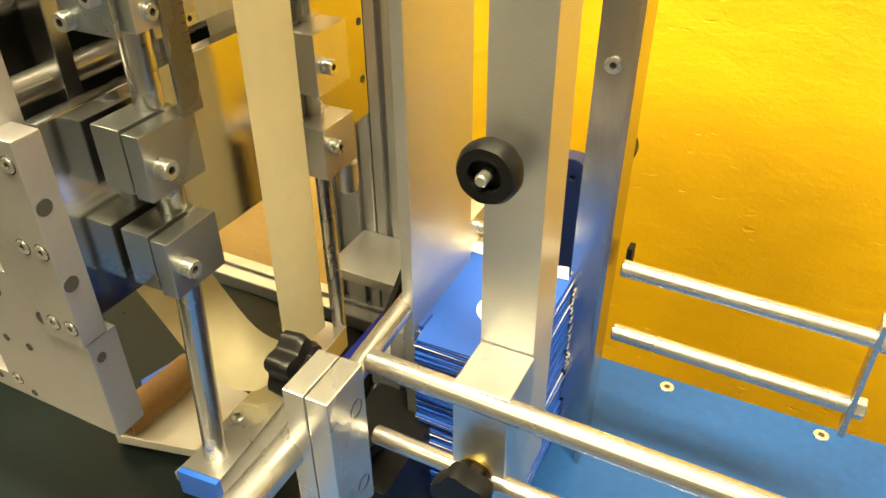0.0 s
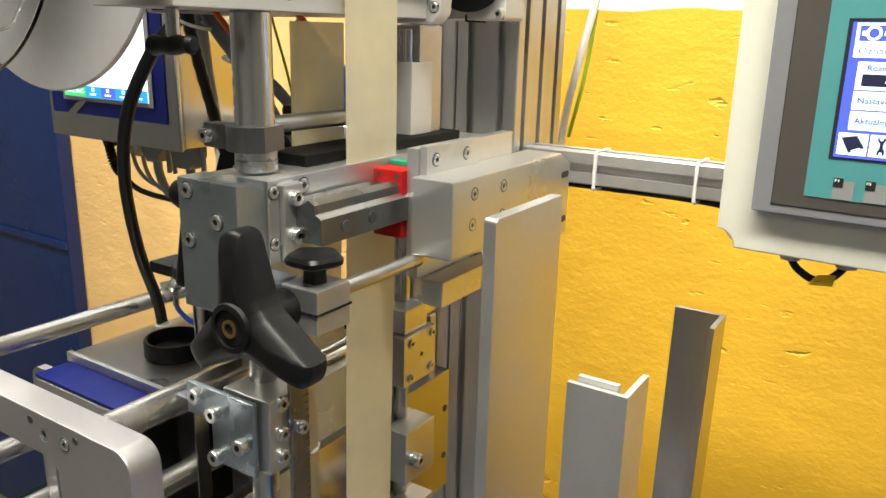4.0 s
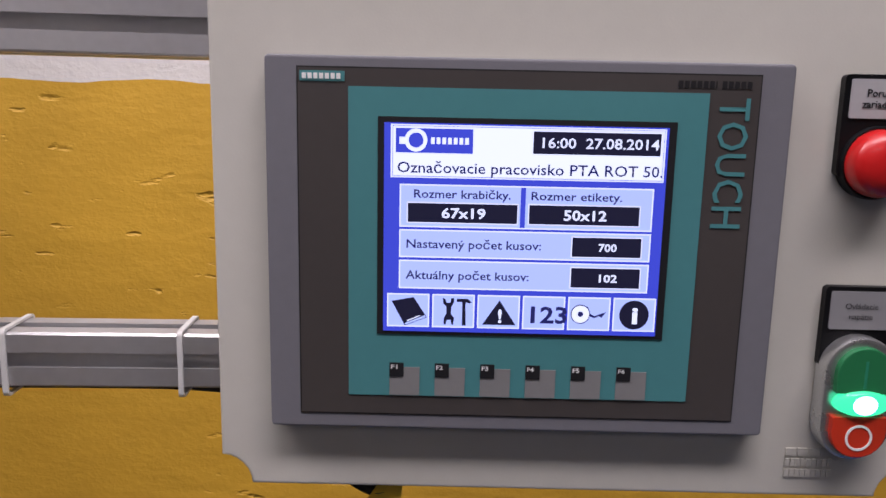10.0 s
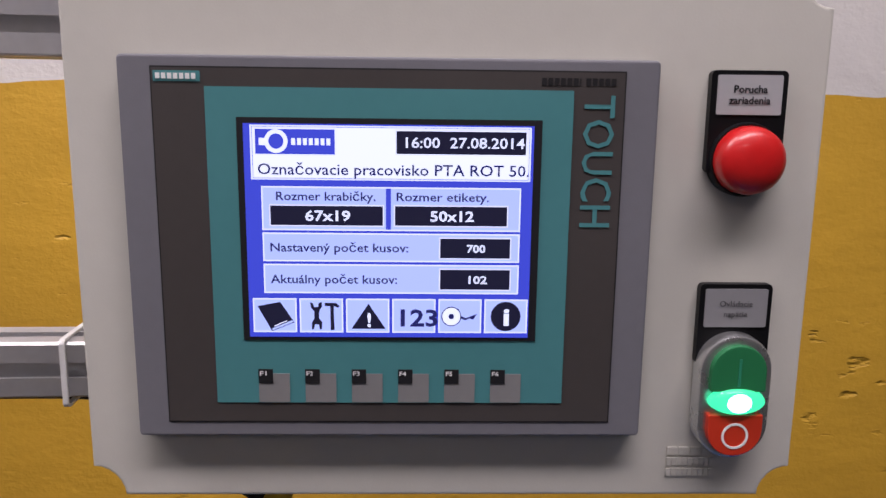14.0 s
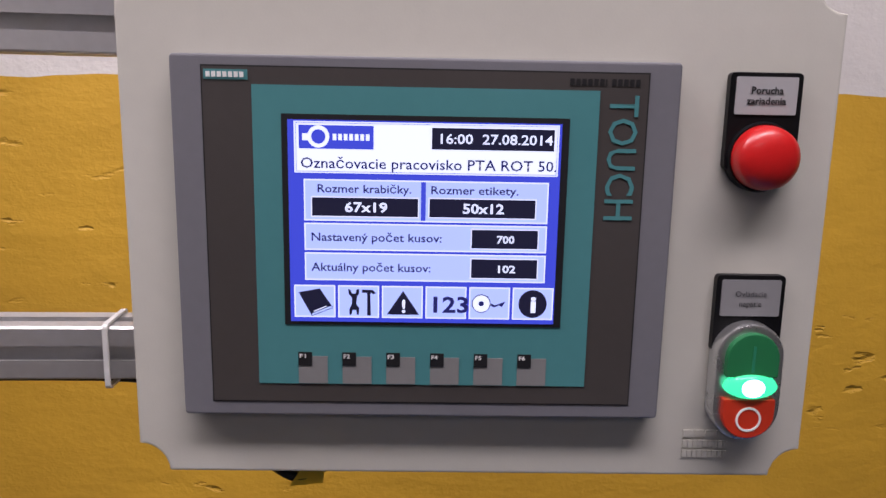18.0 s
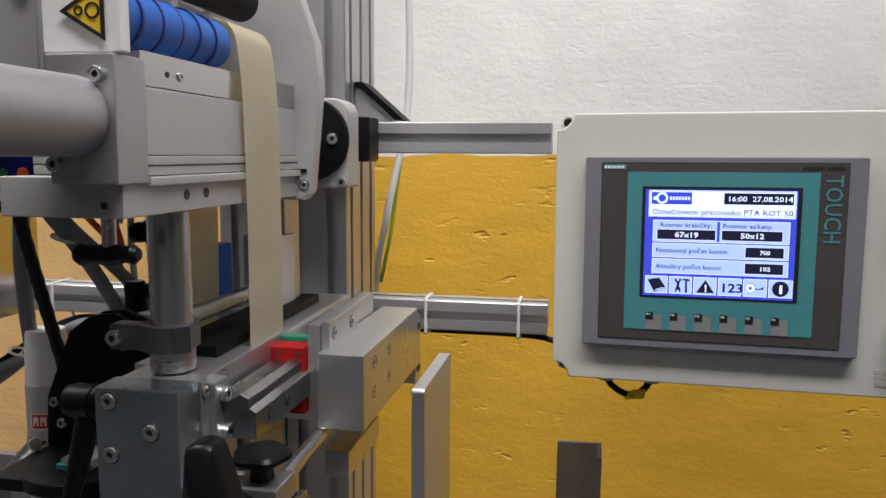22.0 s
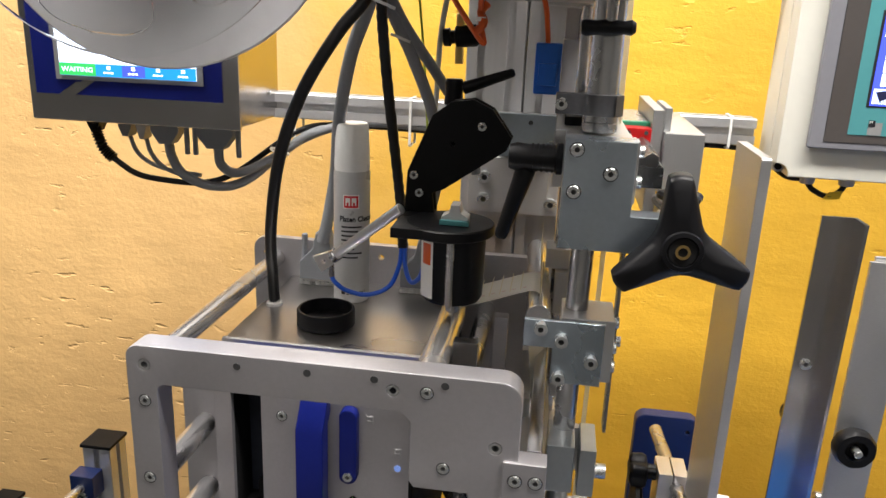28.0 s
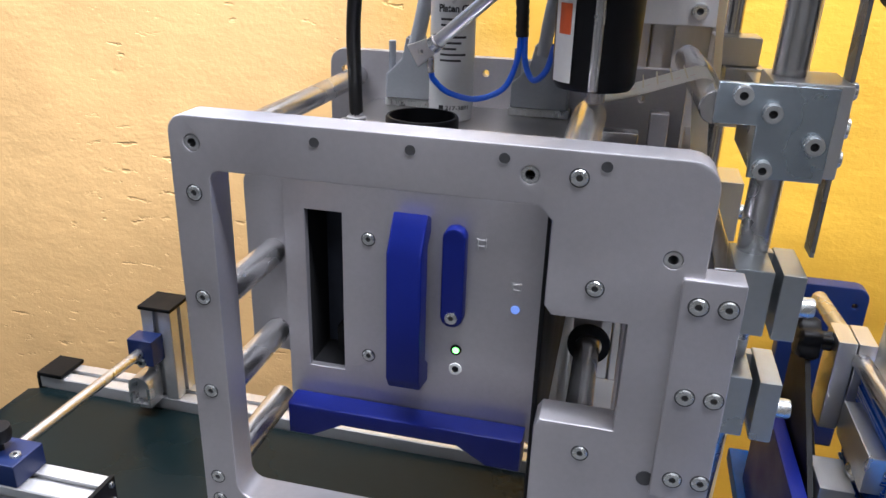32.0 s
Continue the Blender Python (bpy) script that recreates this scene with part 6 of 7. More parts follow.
for lo, hi in zip(ends, ends[1:]):
    for k in range(96):
        n = (k + 1) % 96
        bm.faces.new([lo[0], hi[k], hi[n]] if len(lo) == 1 else [lo[k], lo[n], hi[0]] if len(hi) == 1 else [lo[k], lo[n], hi[n], hi[k]])
part("hand_knob", bm, M_BLACK, reel, "black lobed hand knob")
part("knob_cap", lathe((AX.x, 0.0266, AX.z), (0, -1, 0), [(0.0102, -0.0005), (0.0100, 0.0004), (0, 0.0006)], 32), M_BLACKM, reel)
part("flange", lathe((AX.x, 0.112, AX.z), (0, 1, 0), [(0.034, 0), (0.0990, 0), (0.1000, 0.0008), (0.1000, 0.0022), (0.0990, 0.003), (0.034, 0.003), (0.034, 0)], 84), M_GLASS, reel, "clear plastic flange with petal openings")
for k in range(6):
    mid = radians(60 * k + 20)
    pts = []
    for j in range(25):
        a = 2 * math.pi * j / 24
        c, s = math.cos(a), math.sin(a)
        rr = 0.069 + 0.021 * math.copysign(abs(c) ** 0.5, c)
        th = mid + radians(23) * math.copysign(abs(s) ** 0.6, s)
        pts.append((AX.x + rr * math.cos(th), 0.1112, AX.z + rr * math.sin(th)))
    part("petal_rim", cable(pts, 0.0008, 6, 2), M_GLASS, reel)
# sheared along the axle, then scaled and shifted to fit the camera's view
for ob in [o for o in bpy.data.objects if o.parent == reel]:
    for v in ob.data.vertices:
        v.co.x += (0.13 - v.co.y) * 0.16
        v.co = REEL_SCALE * v.co + REEL_SHIFT
part("reel_axle", rod((-0.692, 0.409, 1.584), (-0.692, 0.50, 1.584), 0.016), M_STEEL, reel)
part("reel_arm", bx(-0.74, -0.45, 0.4805, 0.50, 1.570, 1.598, 0.002), M_BLAST, reel)
part("turning_roller", pipe((-0.5285, 0.335, 1.6655), (-0.5290, 0.46, 1.6655), 0.0185, 0.0150, 32), M_STEEL, reel)
part("roller_end", rod((-0.5285, 0.338, 1.6655), (-0.5290, 0.346, 1.6655), 0.0149, 28), M_BLACKM, reel)
# the label web that leaves the roll for the turning roller
back, front = (Vector((-0.662, 0.400, 1.549)), Vector((-0.540, 0.400, 1.658))), (Vector((-0.624, 0.345, 1.5315)), Vector((-0.514, 0.345, 1.6200)))


def across(t0, t1, s0=0.0, s1=1.0, up=0.0):
    """A piece of that web, from t0 to t1 along it and s0 to s1 across."""
    bm = bmesh.new()
    way = (back[1] - back[0]).cross(front[0] - back[0]).normalized() * up
    bm.faces.new([bm.verts.new(back[0].lerp(back[1], t).lerp(front[0].lerp(front[1], t), q) + way) for t, q in ((t0, s0), (t1, s0), (t1, s1), (t0, s1))])
    bmesh.ops.solidify(bm, geom=list(bm.faces), thickness=0.0003)
    return bm


part("web", across(-0.06, 1.0), M_LABEL, reel, "white label web leaving the roll")
for k in range(9):
    part("label_gap", across(0.10 + 0.1 * k, 0.116 + 0.1 * k, 0.02, 0.98, 0.0006), M_LINER, reel)
    part("label_gap", across(0.10 + 0.1 * k, 0.116 + 0.1 * k, 0.02, 0.98, -0.0006), M_LINER, reel)

# ---- printer terminal on the left ----
term = thing("printer_terminal", "stainless steel printer terminal with lit touch screen and blue front", "terminal", (-0.79, 0.55, 1.345), move=(-0.0115, 0.040, -0.002))
part("case", bx(-0.905, -0.668, 0.496, 0.612, 1.345, 1.505, 0.003), M_STAIN, term)
part("front_plate", bx(-0.907, -0.666, 0.490, 0.4955, 1.343, 1.507, 0.002), M_STAIN, term)
part("blue_frame", slab("y", 0.4888, 0.4899, [(-0.898, 1.372), (-0.872, 1.372), (-0.850, 1.386), (-0.838, 1.386), (-0.861, 1.372), (-0.684, 1.372), (-0.684, 1.50), (-0.898, 1.50)]), M_BLUE, term)
part("silver_stripe", slab("y", 0.4882, 0.4887, [(-0.866, 1.371), (-0.853, 1.371), (-0.826, 1.389), (-0.840, 1.389)]), M_STAIN, term)
part("screen_rim", bx(-0.872, -0.704, 0.4872, 0.4881, 1.388, 1.495, 0.0005), M_KEY, term)
part("screen", bx(-0.866, -0.711, 0.4866, 0.4871, 1.393, 1.490, 0), M_LIT, term, "lit white screen")
part("screen_strip", bx(-0.866, -0.711, 0.4862, 0.4865, 1.393, 1.406, 0), M_LITSKY, term)
part("status_field", bx(-0.866, -0.824, 0.4858, 0.4861, 1.3932, 1.4058, 0), M_LITGRN, term)
words("WAITING", 0.0075, Matrix.Translation((-0.8635, 0.4856, 1.3968)) @ pose(0, 0, 0, 90), M_LIT, "status_text", term, width=0.036)
for k in range(4):
    x0 = -0.822 + k * 0.028
    part("screen_key", bx(x0, x0 + 0.026, 0.4858, 0.4861, 1.3938, 1.4052, 0), M_LITD if k == 1 else M_LITSKY, term)
    part("key_mark", bx(x0 + 0.011, x0 + 0.015, 0.4855, 0.4857, 1.4005, 1.4042, 0), M_LIT, term)
    for j in range(3):
        part("key_bar", bx(x0 + 0.007 + j * 0.004, x0 + 0.010 + j * 0.004, 0.4855, 0.4857, 1.3962, 1.3980, 0), M_LIT, term)
screw(term, (-0.668, 0.58, 1.376), (1, 0, 0), 0.0025, 0.002)
# plugs under the case
for px, w, hgt, mat in ((-0.862, 0.016, 0.018, M_BLACK), (-0.823, 0.016, 0.022, M_GREYP), (-0.803, 0.012, 0.024, M_GREYL), (-0.775, 0.034, 0.028, M_GREYP), (-0.715, 0.044, 0.030, M_GREYP)):
    plug = slab("y", 0.53, 0.548, [(px - w / 2, 1.3445), (px + w / 2, 1.3445), (px + w / 2, 1.3445 - hgt * 0.5), (px + w * 0.22, 1.3445 - hgt), (px - w * 0.22, 1.3445 - hgt), (px - w / 2, 1.3445 - hgt * 0.5)], bev=0.001)
    part("plug", plug, mat, term)
for px in (-0.752, -0.742, -0.69):
    part("thumb_screw", rod((px, 0.539, 1.305), (px, 0.539, 1.344), 0.003, 12), M_GREYP, term)

# ---- cables ----


def lead_of(name, label, points, r, mat, ridged=0.0, move=(0, 0, 0)):
    return single(name, cable([Vector(q) + Vector(move) for q in points], r, 12, 10, None, ridged), mat, label, "cable")


UNDER = (-0.0115, 0.040, -0.002)


lead_of("cable", "thick black ribbed cable below the terminal", [(-0.862, 0.535, 1.335), (-0.860, 0.535, 1.322), (-0.853, 0.535, 1.305), (-0.842, 0.535, 1.295)], 0.006, M_RUBBER, 0.2, move=UNDER)
lead_of("cable", "thin black cable sagging below the terminal", [(-0.842, 0.535, 1.295), (-0.815, 0.537, 1.278), (-0.775, 0.54, 1.272), (-0.735, 0.545, 1.272), (-0.70, 0.56, 1.285), (-0.64, 0.60, 1.33), (-0.58, 0.605, 1.34), (-0.44, 0.605, 1.338)], 0.0035, M_RUBBER, move=UNDER)
lead_of("cable", "grey cable from the terminal to the frame", [(-0.775, 0.54, 1.318), (-0.772, 0.54, 1.300), (-0.758, 0.54, 1.28), (-0.725, 0.545, 1.268), (-0.69, 0.56, 1.275), (-0.64, 0.595, 1.318), (-0.57, 0.603, 1.343), (-0.47, 0.605, 1.343)], 0.0055, M_GREYP, move=UNDER)
lead_of("cable", "grey cable from the terminal to the frame", [(-0.715, 0.54, 1.316), (-0.712, 0.54, 1.295), (-0.695, 0.55, 1.285), (-0.66, 0.58, 1.302), (-0.62, 0.60, 1.330), (-0.55, 0.615, 1.345), (-0.46, 0.612, 1.345)], 0.0055, M_GREYP, move=UNDER)
lead_of("cable", "thin grey cable below the terminal", [(-0.823, 0.54, 1.324), (-0.816, 0.54, 1.305), (-0.80, 0.54, 1.292), (-0.775, 0.542, 1.284), (-0.74, 0.545, 1.28)], 0.0025, M_GREYP, move=UNDER)
lead_of("cable", "thin grey cable below the terminal", [(-0.803, 0.54, 1.322), (-0.797, 0.54, 1.302), (-0.78, 0.54, 1.286), (-0.75, 0.544, 1.276)], 0.0025, M_GREYP, move=UNDER)
lead_of("cable", "black cable arching from the drive unit to the printer", [(-0.505, 0.41, 1.49), (-0.512, 0.40, 1.474), (-0.530, 0.39, 1.45), (-0.560, 0.385, 1.40), (-0.585, 0.395, 1.34), (-0.602, 0.415, 1.27), (-0.609, 0.435, 1.215), (-0.610, 0.440, 1.186)], 0.0055, M_RUBBER)
single("cable_grommet", lathe((-0.610, 0.440, 1.184), (0, 0, 1), [(0.008, 0), (0.008, 0.003), (0.006, 0.004), (0.0058, 0.007)], 18), M_GREYL, "light grey cable grommet on the printer top", "grommet")
lead_of("cable", "thick grey printer cable with moulded plug", [(-0.508, 0.42, 1.488), (-0.516, 0.43, 1.468), (-0.535, 0.45, 1.43), (-0.553, 0.475, 1.37), (-0.563, 0.495, 1.31), (-0.572, 0.498, 1.262), (-0.578, 0.498, 1.236)], 0.0062, M_GREYP)
lead_of("cable", "thick grey printer cable with moulded plug", [(-0.500, 0.42, 1.488), (-0.492, 0.43, 1.466), (-0.478, 0.45, 1.43), (-0.462, 0.47, 1.38), (-0.455, 0.485, 1.33), (-0.466, 0.495, 1.27), (-0.470, 0.497, 1.236)], 0.0055, M_GREYP)
lead_of("cable", "grey cable hanging from the drive unit", [(-0.497, 0.42, 1.488), (-0.482, 0.44, 1.455), (-0.455, 0.47, 1.41), (-0.430, 0.49, 1.365), (-0.42, 0.495, 1.32)], 0.0050, M_GREYP)
lead_of("cable", "black braided hose hanging from the drive unit", [(-0.496, 0.40, 1.488), (-0.496, 0.405, 1.46), (-0.493, 0.42, 1.40), (-0.487, 0.435, 1.33), (-0.481, 0.432, 1.285), (-0.479, 0.430, 1.258)], 0.0048, M_RUBBER, 0.06)
lead_of("air_hose", "thin blue air hose looping to the spray nozzle", [(-0.480, 0.430, 1.260), (-0.481, 0.426, 1.242), (-0.489, 0.420, 1.222), (-0.508, 0.414, 1.214), (-0.528, 0.410, 1.218), (-0.538, 0.406, 1.227), (-0.540, 0.4045, 1.233)], 0.0022, M_HOSE)
lead_of("air_hose", "thin blue air hose looping to the ink cup", [(-0.477, 0.430, 1.260), (-0.475, 0.424, 1.242), (-0.467, 0.412, 1.231), (-0.457, 0.402, 1.240), (-0.452, 0.394, 1.258)], 0.0022, M_HOSE)
lead_of("earth_wire", "thin green and yellow earth wire", [(-0.478, 0.47, 1.49), (-0.474, 0.49, 1.42), (-0.470, 0.50, 1.34), (-0.468, 0.50, 1.24)], 0.0012, M_INKY)
lead_of("air_hose", "milky air hose down to the clamp", [(-0.452, 0.48, 1.49), (-0.458, 0.48, 1.45), (-0.462, 0.49, 1.39), (-0.468, 0.50, 1.33)], 0.0026, M_HOSEC)
lead_of("cable", "white wire hanging along the upright", [(-0.290, 0.74, 1.75), (-0.289, 0.745, 1.60), (-0.295, 0.74, 1.53), (-0.311, 0.735, 1.45), (-0.326, 0.735, 1.36), (-0.328, 0.735, 1.2)], 0.004, M_WHITE)
lead_of("earth_wire", "green and yellow earth wire along the upright", [(-0.300, 0.745, 1.50), (-0.306, 0.748, 1.46), (-0.312, 0.748, 1.42), (-0.322, 0.745, 1.37)], 0.0022, M_INKY)

# white ties round the cable bundles
for tx, ty, tz, tr in ((-0.487, 0.437, 1.447, 0.0085), (-0.655, 0.585, 1.312, 0.0105), (-0.500, 0.41, 1.476, 0.0135)):
    single("cable_tie", lathe((tx, ty, tz), (0.35, 0.1, 1.0), [(tr, -0.0012), (tr + 0.0008, -0.0012), (tr + 0.0008, 0.0012), (tr, 0.0012), (tr, -0.0012)], 24), M_WHITE, "white nylon tie round the grey cables", "cable tie", "cable ties")

# moulded plugs on the back plate of the printer
for px in (-0.582, -0.472):
    plug = thing("connector_plug", "grey moulded connector plug screwed to the printer back", "plug", (px, 0.485, 1.185), group="connector plugs", move=(0, 0.034, -0.0015))
    part("hood", slab("y", 0.470, 0.492, [(px - 0.024, 1.192), (px + 0.024, 1.192), (px + 0.024, 1.212), (px + 0.012, 1.226), (px + 0.007, 1.244), (px - 0.006, 1.244), (px - 0.010, 1.226), (px - 0.024, 1.212)], bev=0.002), M_GREYP, plug)
    part("shell", bx(px - 0.026, px + 0.026, 0.474, 0.490, 1.1845, 1.1915, 0.001), M_SCREW, plug)
    part("thumb_screw", rod((px - 0.021, 0.481, 1.205), (px - 0.021, 0.481, 1.240), 0.0032, 12), M_GREYP, plug)
    for k in range(10):
        part("pin", bx(px - 0.022 + k * 0.0046, px - 0.0195 + k * 0.0046, 0.4715, 0.4738, 1.186, 1.190, 0), M_SCREW, plug)
    part("thumb_screw", rod((px + 0.021, 0.481, 1.205), (px + 0.021, 0.481, 1.236), 0.0032, 12), M_GREYP, plug)
    for k in range(5):
        part("relief_rib", bx(px - 0.0075 + 0.0006 * k, px + 0.0085 - 0.0006 * k, 0.4715, 0.4905, 1.2300 + 0.0034 * k, 1.2318 + 0.0034 * k, 0.0006), M_GREYP, plug)

# ---- things on the printer ----
can = thing("spray_can", "white-capped grey cleaner spray can standing on the printer", "spray can", (-0.543, 0.462, 1.184), move=(0.001, 0.0195, -0.0015))
part("can", lathe((-0.543, 0.462, 1.1845), (0, 0, 1), [(0, 0), (0.0170, 0), (0.0182, 0.002), (0.0182, 0.1335), (0.0170, 0.136)], 40), M_CANB, can)
part("cap", lathe((-0.543, 0.462, 1.320), (0, 0, 1), [(0.0172, 0), (0.0176, 0.002), (0.0170, 0.022), (0.0158, 0.044), (0.0145, 0.046), (0, 0.046)], 40), M_WHITE, can, "white plastic cap")


def wrap(mesh_ob, cx, cy, r):
    """Bends flat lettering, built in the plane y = cy - r, round a can's wall."""
    for v in mesh_ob.data.vertices:
        a = (v.co.x - cx) / r
        off = (cy - r) - v.co.y
        v.co.x, v.co.y = cx + (r + off) * math.sin(a), cy - (r + off) * math.cos(a)


CX, CY, CR = -0.543, 0.462, 0.0184


def can_text(text, size, x, z, mat, name, width=0.0, bold=0.0, off=0.0):
    ob = words(text, size, Matrix.Translation((x, CY - CR - off, z)) @ pose(0, 0, 0, 90), mat, name, can, width=width, bold=bold)
    wrap(ob, CX, CY, CR)


def can_patch(x0, x1, z0, z1, mat, name, off=0.0):
    bm = bmesh.new()
    n = 8
    lo = [bm.verts.new((x0 + (x1 - x0) * k / n, CY - CR - off, z0)) for k in range(n + 1)]
    hi = [bm.verts.new((x0 + (x1 - x0) * k / n, CY - CR - off, z1)) for k in range(n + 1)]
    for k in range(n):
        bm.faces.new((lo[k], lo[k + 1], hi[k + 1], hi[k]))
    ob = part(name, bm, mat, can)
    wrap(ob, CX, CY, CR)


TURN = 0.002
can_patch(-0.549 + TURN, -0.533 + TURN, 1.284, 1.298, M_LABEL, "logo_ground", 0.00015)
can_patch(-0.548 + TURN, -0.534 + TURN, 1.285, 1.297, M_INKR, "logo_plate", 0.0003)
for k in range(2):
    can_patch(-0.5465 + 0.006 * k + TURN, -0.5420 + 0.006 * k + TURN, 1.2872, 1.2950, M_LABEL, "logo_bar", 0.00045)
    can_patch(-0.5452 + 0.006 * k + TURN, -0.5434 + 0.006 * k + TURN, 1.2872, 1.2905, M_INKR, "logo_bar", 0.0006)
can_text("Platen Cleaner", 0.0076, -0.553 + TURN, 1.271, M_INK, "can_text", 0.040, 0.0003, 0.0002)
for k in range(8):
    can_patch(-0.551 + TURN, -0.530 - 0.004 * (k % 3) + TURN, 1.2645 - k * 0.0045, 1.2662 - k * 0.0045, M_INK, "text_bar", 0.0002)
can_patch(-0.551 + TURN, -0.547 + TURN, 1.1945, 1.1980, M_INK, "text_bar", 0.0002)
can_text("217-3891", 0.0048, -0.5455 + TURN, 1.1945, M_INK, "can_text", 0.020, 0.0001, 0.0002)

single("screw_cap", lathe((-0.546, 0.405, 1.1848), (0, 0, 1), [(0, 0.003), (0.0245, 0.003), (0.0245, 0.016), (0.0262, 0.016), (0.0272, 0.0145), (0.0272, 0.001), (0.0262, 0), (0, 0)], 48, None), M_BLACK, "black ribbed plastic screw cap upside down on the printer", "cap")

lamp = thing("ink_cup", "black ink cup with warning label under a hinged black bracket", "ink cup", (-0.424, 0.36, 1.235))
part("cup", lathe((-0.423, 0.365, 1.238), (0, 0, 1), [(0, 0), (0.024, 0), (0.0262, 0.004), (0.0275, 0.062), (0, 0.062)], 44), M_BLACK, lamp)
part("flange", lathe((-0.426, 0.362, 1.296), (0, 0, 1), [(0, 0), (0.036, 0), (0.037, 0.001), (0.037, 0.008), (0.036, 0.009), (0, 0.009)], 44), M_BLACK, lamp)
part("flange_bar", bx(-0.470, -0.430, 0.330, 0.372, 1.296, 1.3045, 0.001), M_BLACK, lamp)
part("clear_block", slab("y", 0.350, 0.366, [(-0.432, 1.3055), (-0.410, 1.3055), (-0.410, 1.3115), (-0.416, 1.3150), (-0.4175, 1.3215), (-0.4245, 1.3215), (-0.426, 1.3150), (-0.432, 1.3115)], bev=0.001), M_GREYL, lamp)
part("connector_strip", bx(-0.433, -0.409, 0.346, 0.350, 1.3055, 1.3095, 0.0005), M_TEAL, lamp)
part("bright_pin", rod((-0.4215, 0.3355, 1.240), (-0.4215, 0.3355, 1.296), 0.0033, 14), M_STEEL, lamp)
part("plunger", rod((-0.420, 0.352, 1.230), (-0.420, 0.352, 1.239), 0.006, 16), M_STEEL, lamp)
bm = bmesh.new()
n = 8
ang = [radians(-62 + 34 * k / n) for k in range(n + 1)]
for z0, z1, mat, nm in ((1.243, 1.294, M_LABEL, "label"),):
    lo = [bm.verts.new((-0.423 + 0.0276 * math.sin(a), 0.365 - 0.0276 * math.cos(a), z0)) for a in ang]
    hi = [bm.verts.new((-0.423 + 0.0283 * math.sin(a), 0.365 - 0.0283 * math.cos(a), z1)) for a in ang]
    for k in range(n):
        bm.faces.new((lo[k], lo[k + 1], hi[k + 1], hi[k]))
part("label", bm, M_LABEL, lamp, "white warning label with orange square")
bm = bmesh.new()
ang = [radians(-52 + 20 * k / n) for k in range(n + 1)]
lo = [bm.verts.new((-0.423 + 0.0284 * math.sin(a), 0.365 - 0.0284 * math.cos(a), 1.272)) for a in ang]
hi = [bm.verts.new((-0.423 + 0.0287 * math.sin(a), 0.365 - 0.0287 * math.cos(a), 1.290)) for a in ang]
for k in range(n):
    bm.faces.new((lo[k], lo[k + 1], hi[k + 1], hi[k]))
part("hazard_mark", bm, M_ORANGE, lamp)
arm = [(-0.470, 1.3045), (-0.444, 1.3045), (-0.446, 1.322), (-0.436, 1.326), (-0.385, 1.362), (-0.381, 1.372), (-0.388, 1.382), (-0.398, 1.395), (-0.414, 1.4025), (-0.432, 1.400), (-0.448, 1.388), (-0.468, 1.340)]
part("hinge_bracket", slab("y", 0.386, 0.392, arm, [ring2(-0.430, 1.365, 0.002, 10)], bev=0.001), M_BLACKM, lamp, "matt black swivel bracket")
part("hinge_bracket", slab("y", 0.40, 0.406, arm, bev=0.001), M_BLACKM, lamp)
part("bracket_fill", slab("y", 0.392, 0.40, [(-0.395, 1.372), (-0.405, 1.392), (-0.43, 1.392), (-0.446, 1.378), (-0.43, 1.350)]), M_BLACKM, lamp)
part("bracket_foot", bx(-0.470, -0.444, 0.372, 0.406, 1.296, 1.3045, 0.001), M_BLACKM, lamp)
for hx, hz in ((-0.406, 1.381), (-0.462, 1.337), (-0.457, 1.322)):
    screw(lamp, (hx, 0.386, hz), (0, -1, 0), 0.0036, 0.002)
nozzle = thing("spray_nozzle", "thin aluminium tube with a clear hose fitting at its end", "nozzle", (-0.51, 0.39, 1.28))
part("tube", rod((-0.470, 0.374, 1.310), (-0.540, 0.4040, 1.2505), 0.0047, 20), M_MILL, nozzle)
part("collar", rod((-0.534, 0.4015, 1.2557), (-0.539, 0.4037, 1.2514), 0.0062, 18), M_STEEL, nozzle)
part("fitting", slab("y", 0.4010, 0.4075, [(-0.5573, 1.2510), (-0.5400, 1.2575), (-0.5345, 1.2480), (-0.5490, 1.2364)], [ring2(-0.5470, 1.2470, 0.0019, 12)], bev=0.0006), M_MILL, nozzle, "silver end bracket with a small hole")
part("fitting_pin", rod((-0.540, 0.4045, 1.232), (-0.5405, 0.4045, 1.244), 0.0026, 12), M_STEEL, nozzle)

# ---- feeder: carton stack and its guides ----
stack = thing("carton_stack", "stack of flat blue printed folding cartons between guides", "carton stack", (-0.155, 0.385, 0.862), move=(-0.006, 0.012, 0.0))
rng = random.Random(4)
n_card, z = 44, 0.862
for k in range(n_card):
    dx, dy, sx = rng.uniform(-0.0016, 0.0016), rng.uniform(-0.0022, 0.0018), rng.uniform(-0.003, 0.003)
    step = -0.1765 + 0.5 * sx
    for j, (lo, hi, mat) in enumerate(((0.0, 0.0013, M_CARD), (0.0014, 0.0018, M_PAPER), (0.0019, 0.0032, M_CARD))):
        ex = rng.uniform(-0.0007, 0.0007)
        base = [(-0.190 + dx + ex, 0.338 + dy), (step, 0.338 + dy + ex), (step + 0.001, 0.325 + dy + ex), (-0.106 + dx + ex, 0.325 + dy - ex), (-0.1065 + dx - ex, 0.431 + dy), (-0.150, 0.432 + dy + ex), (-0.190 + dx - ex, 0.430 + dy)]
        part("carton", finish(slab("z", z + lo, z + hi, base), "carton_sheet", False), mat, stack)
    z += 0.0035
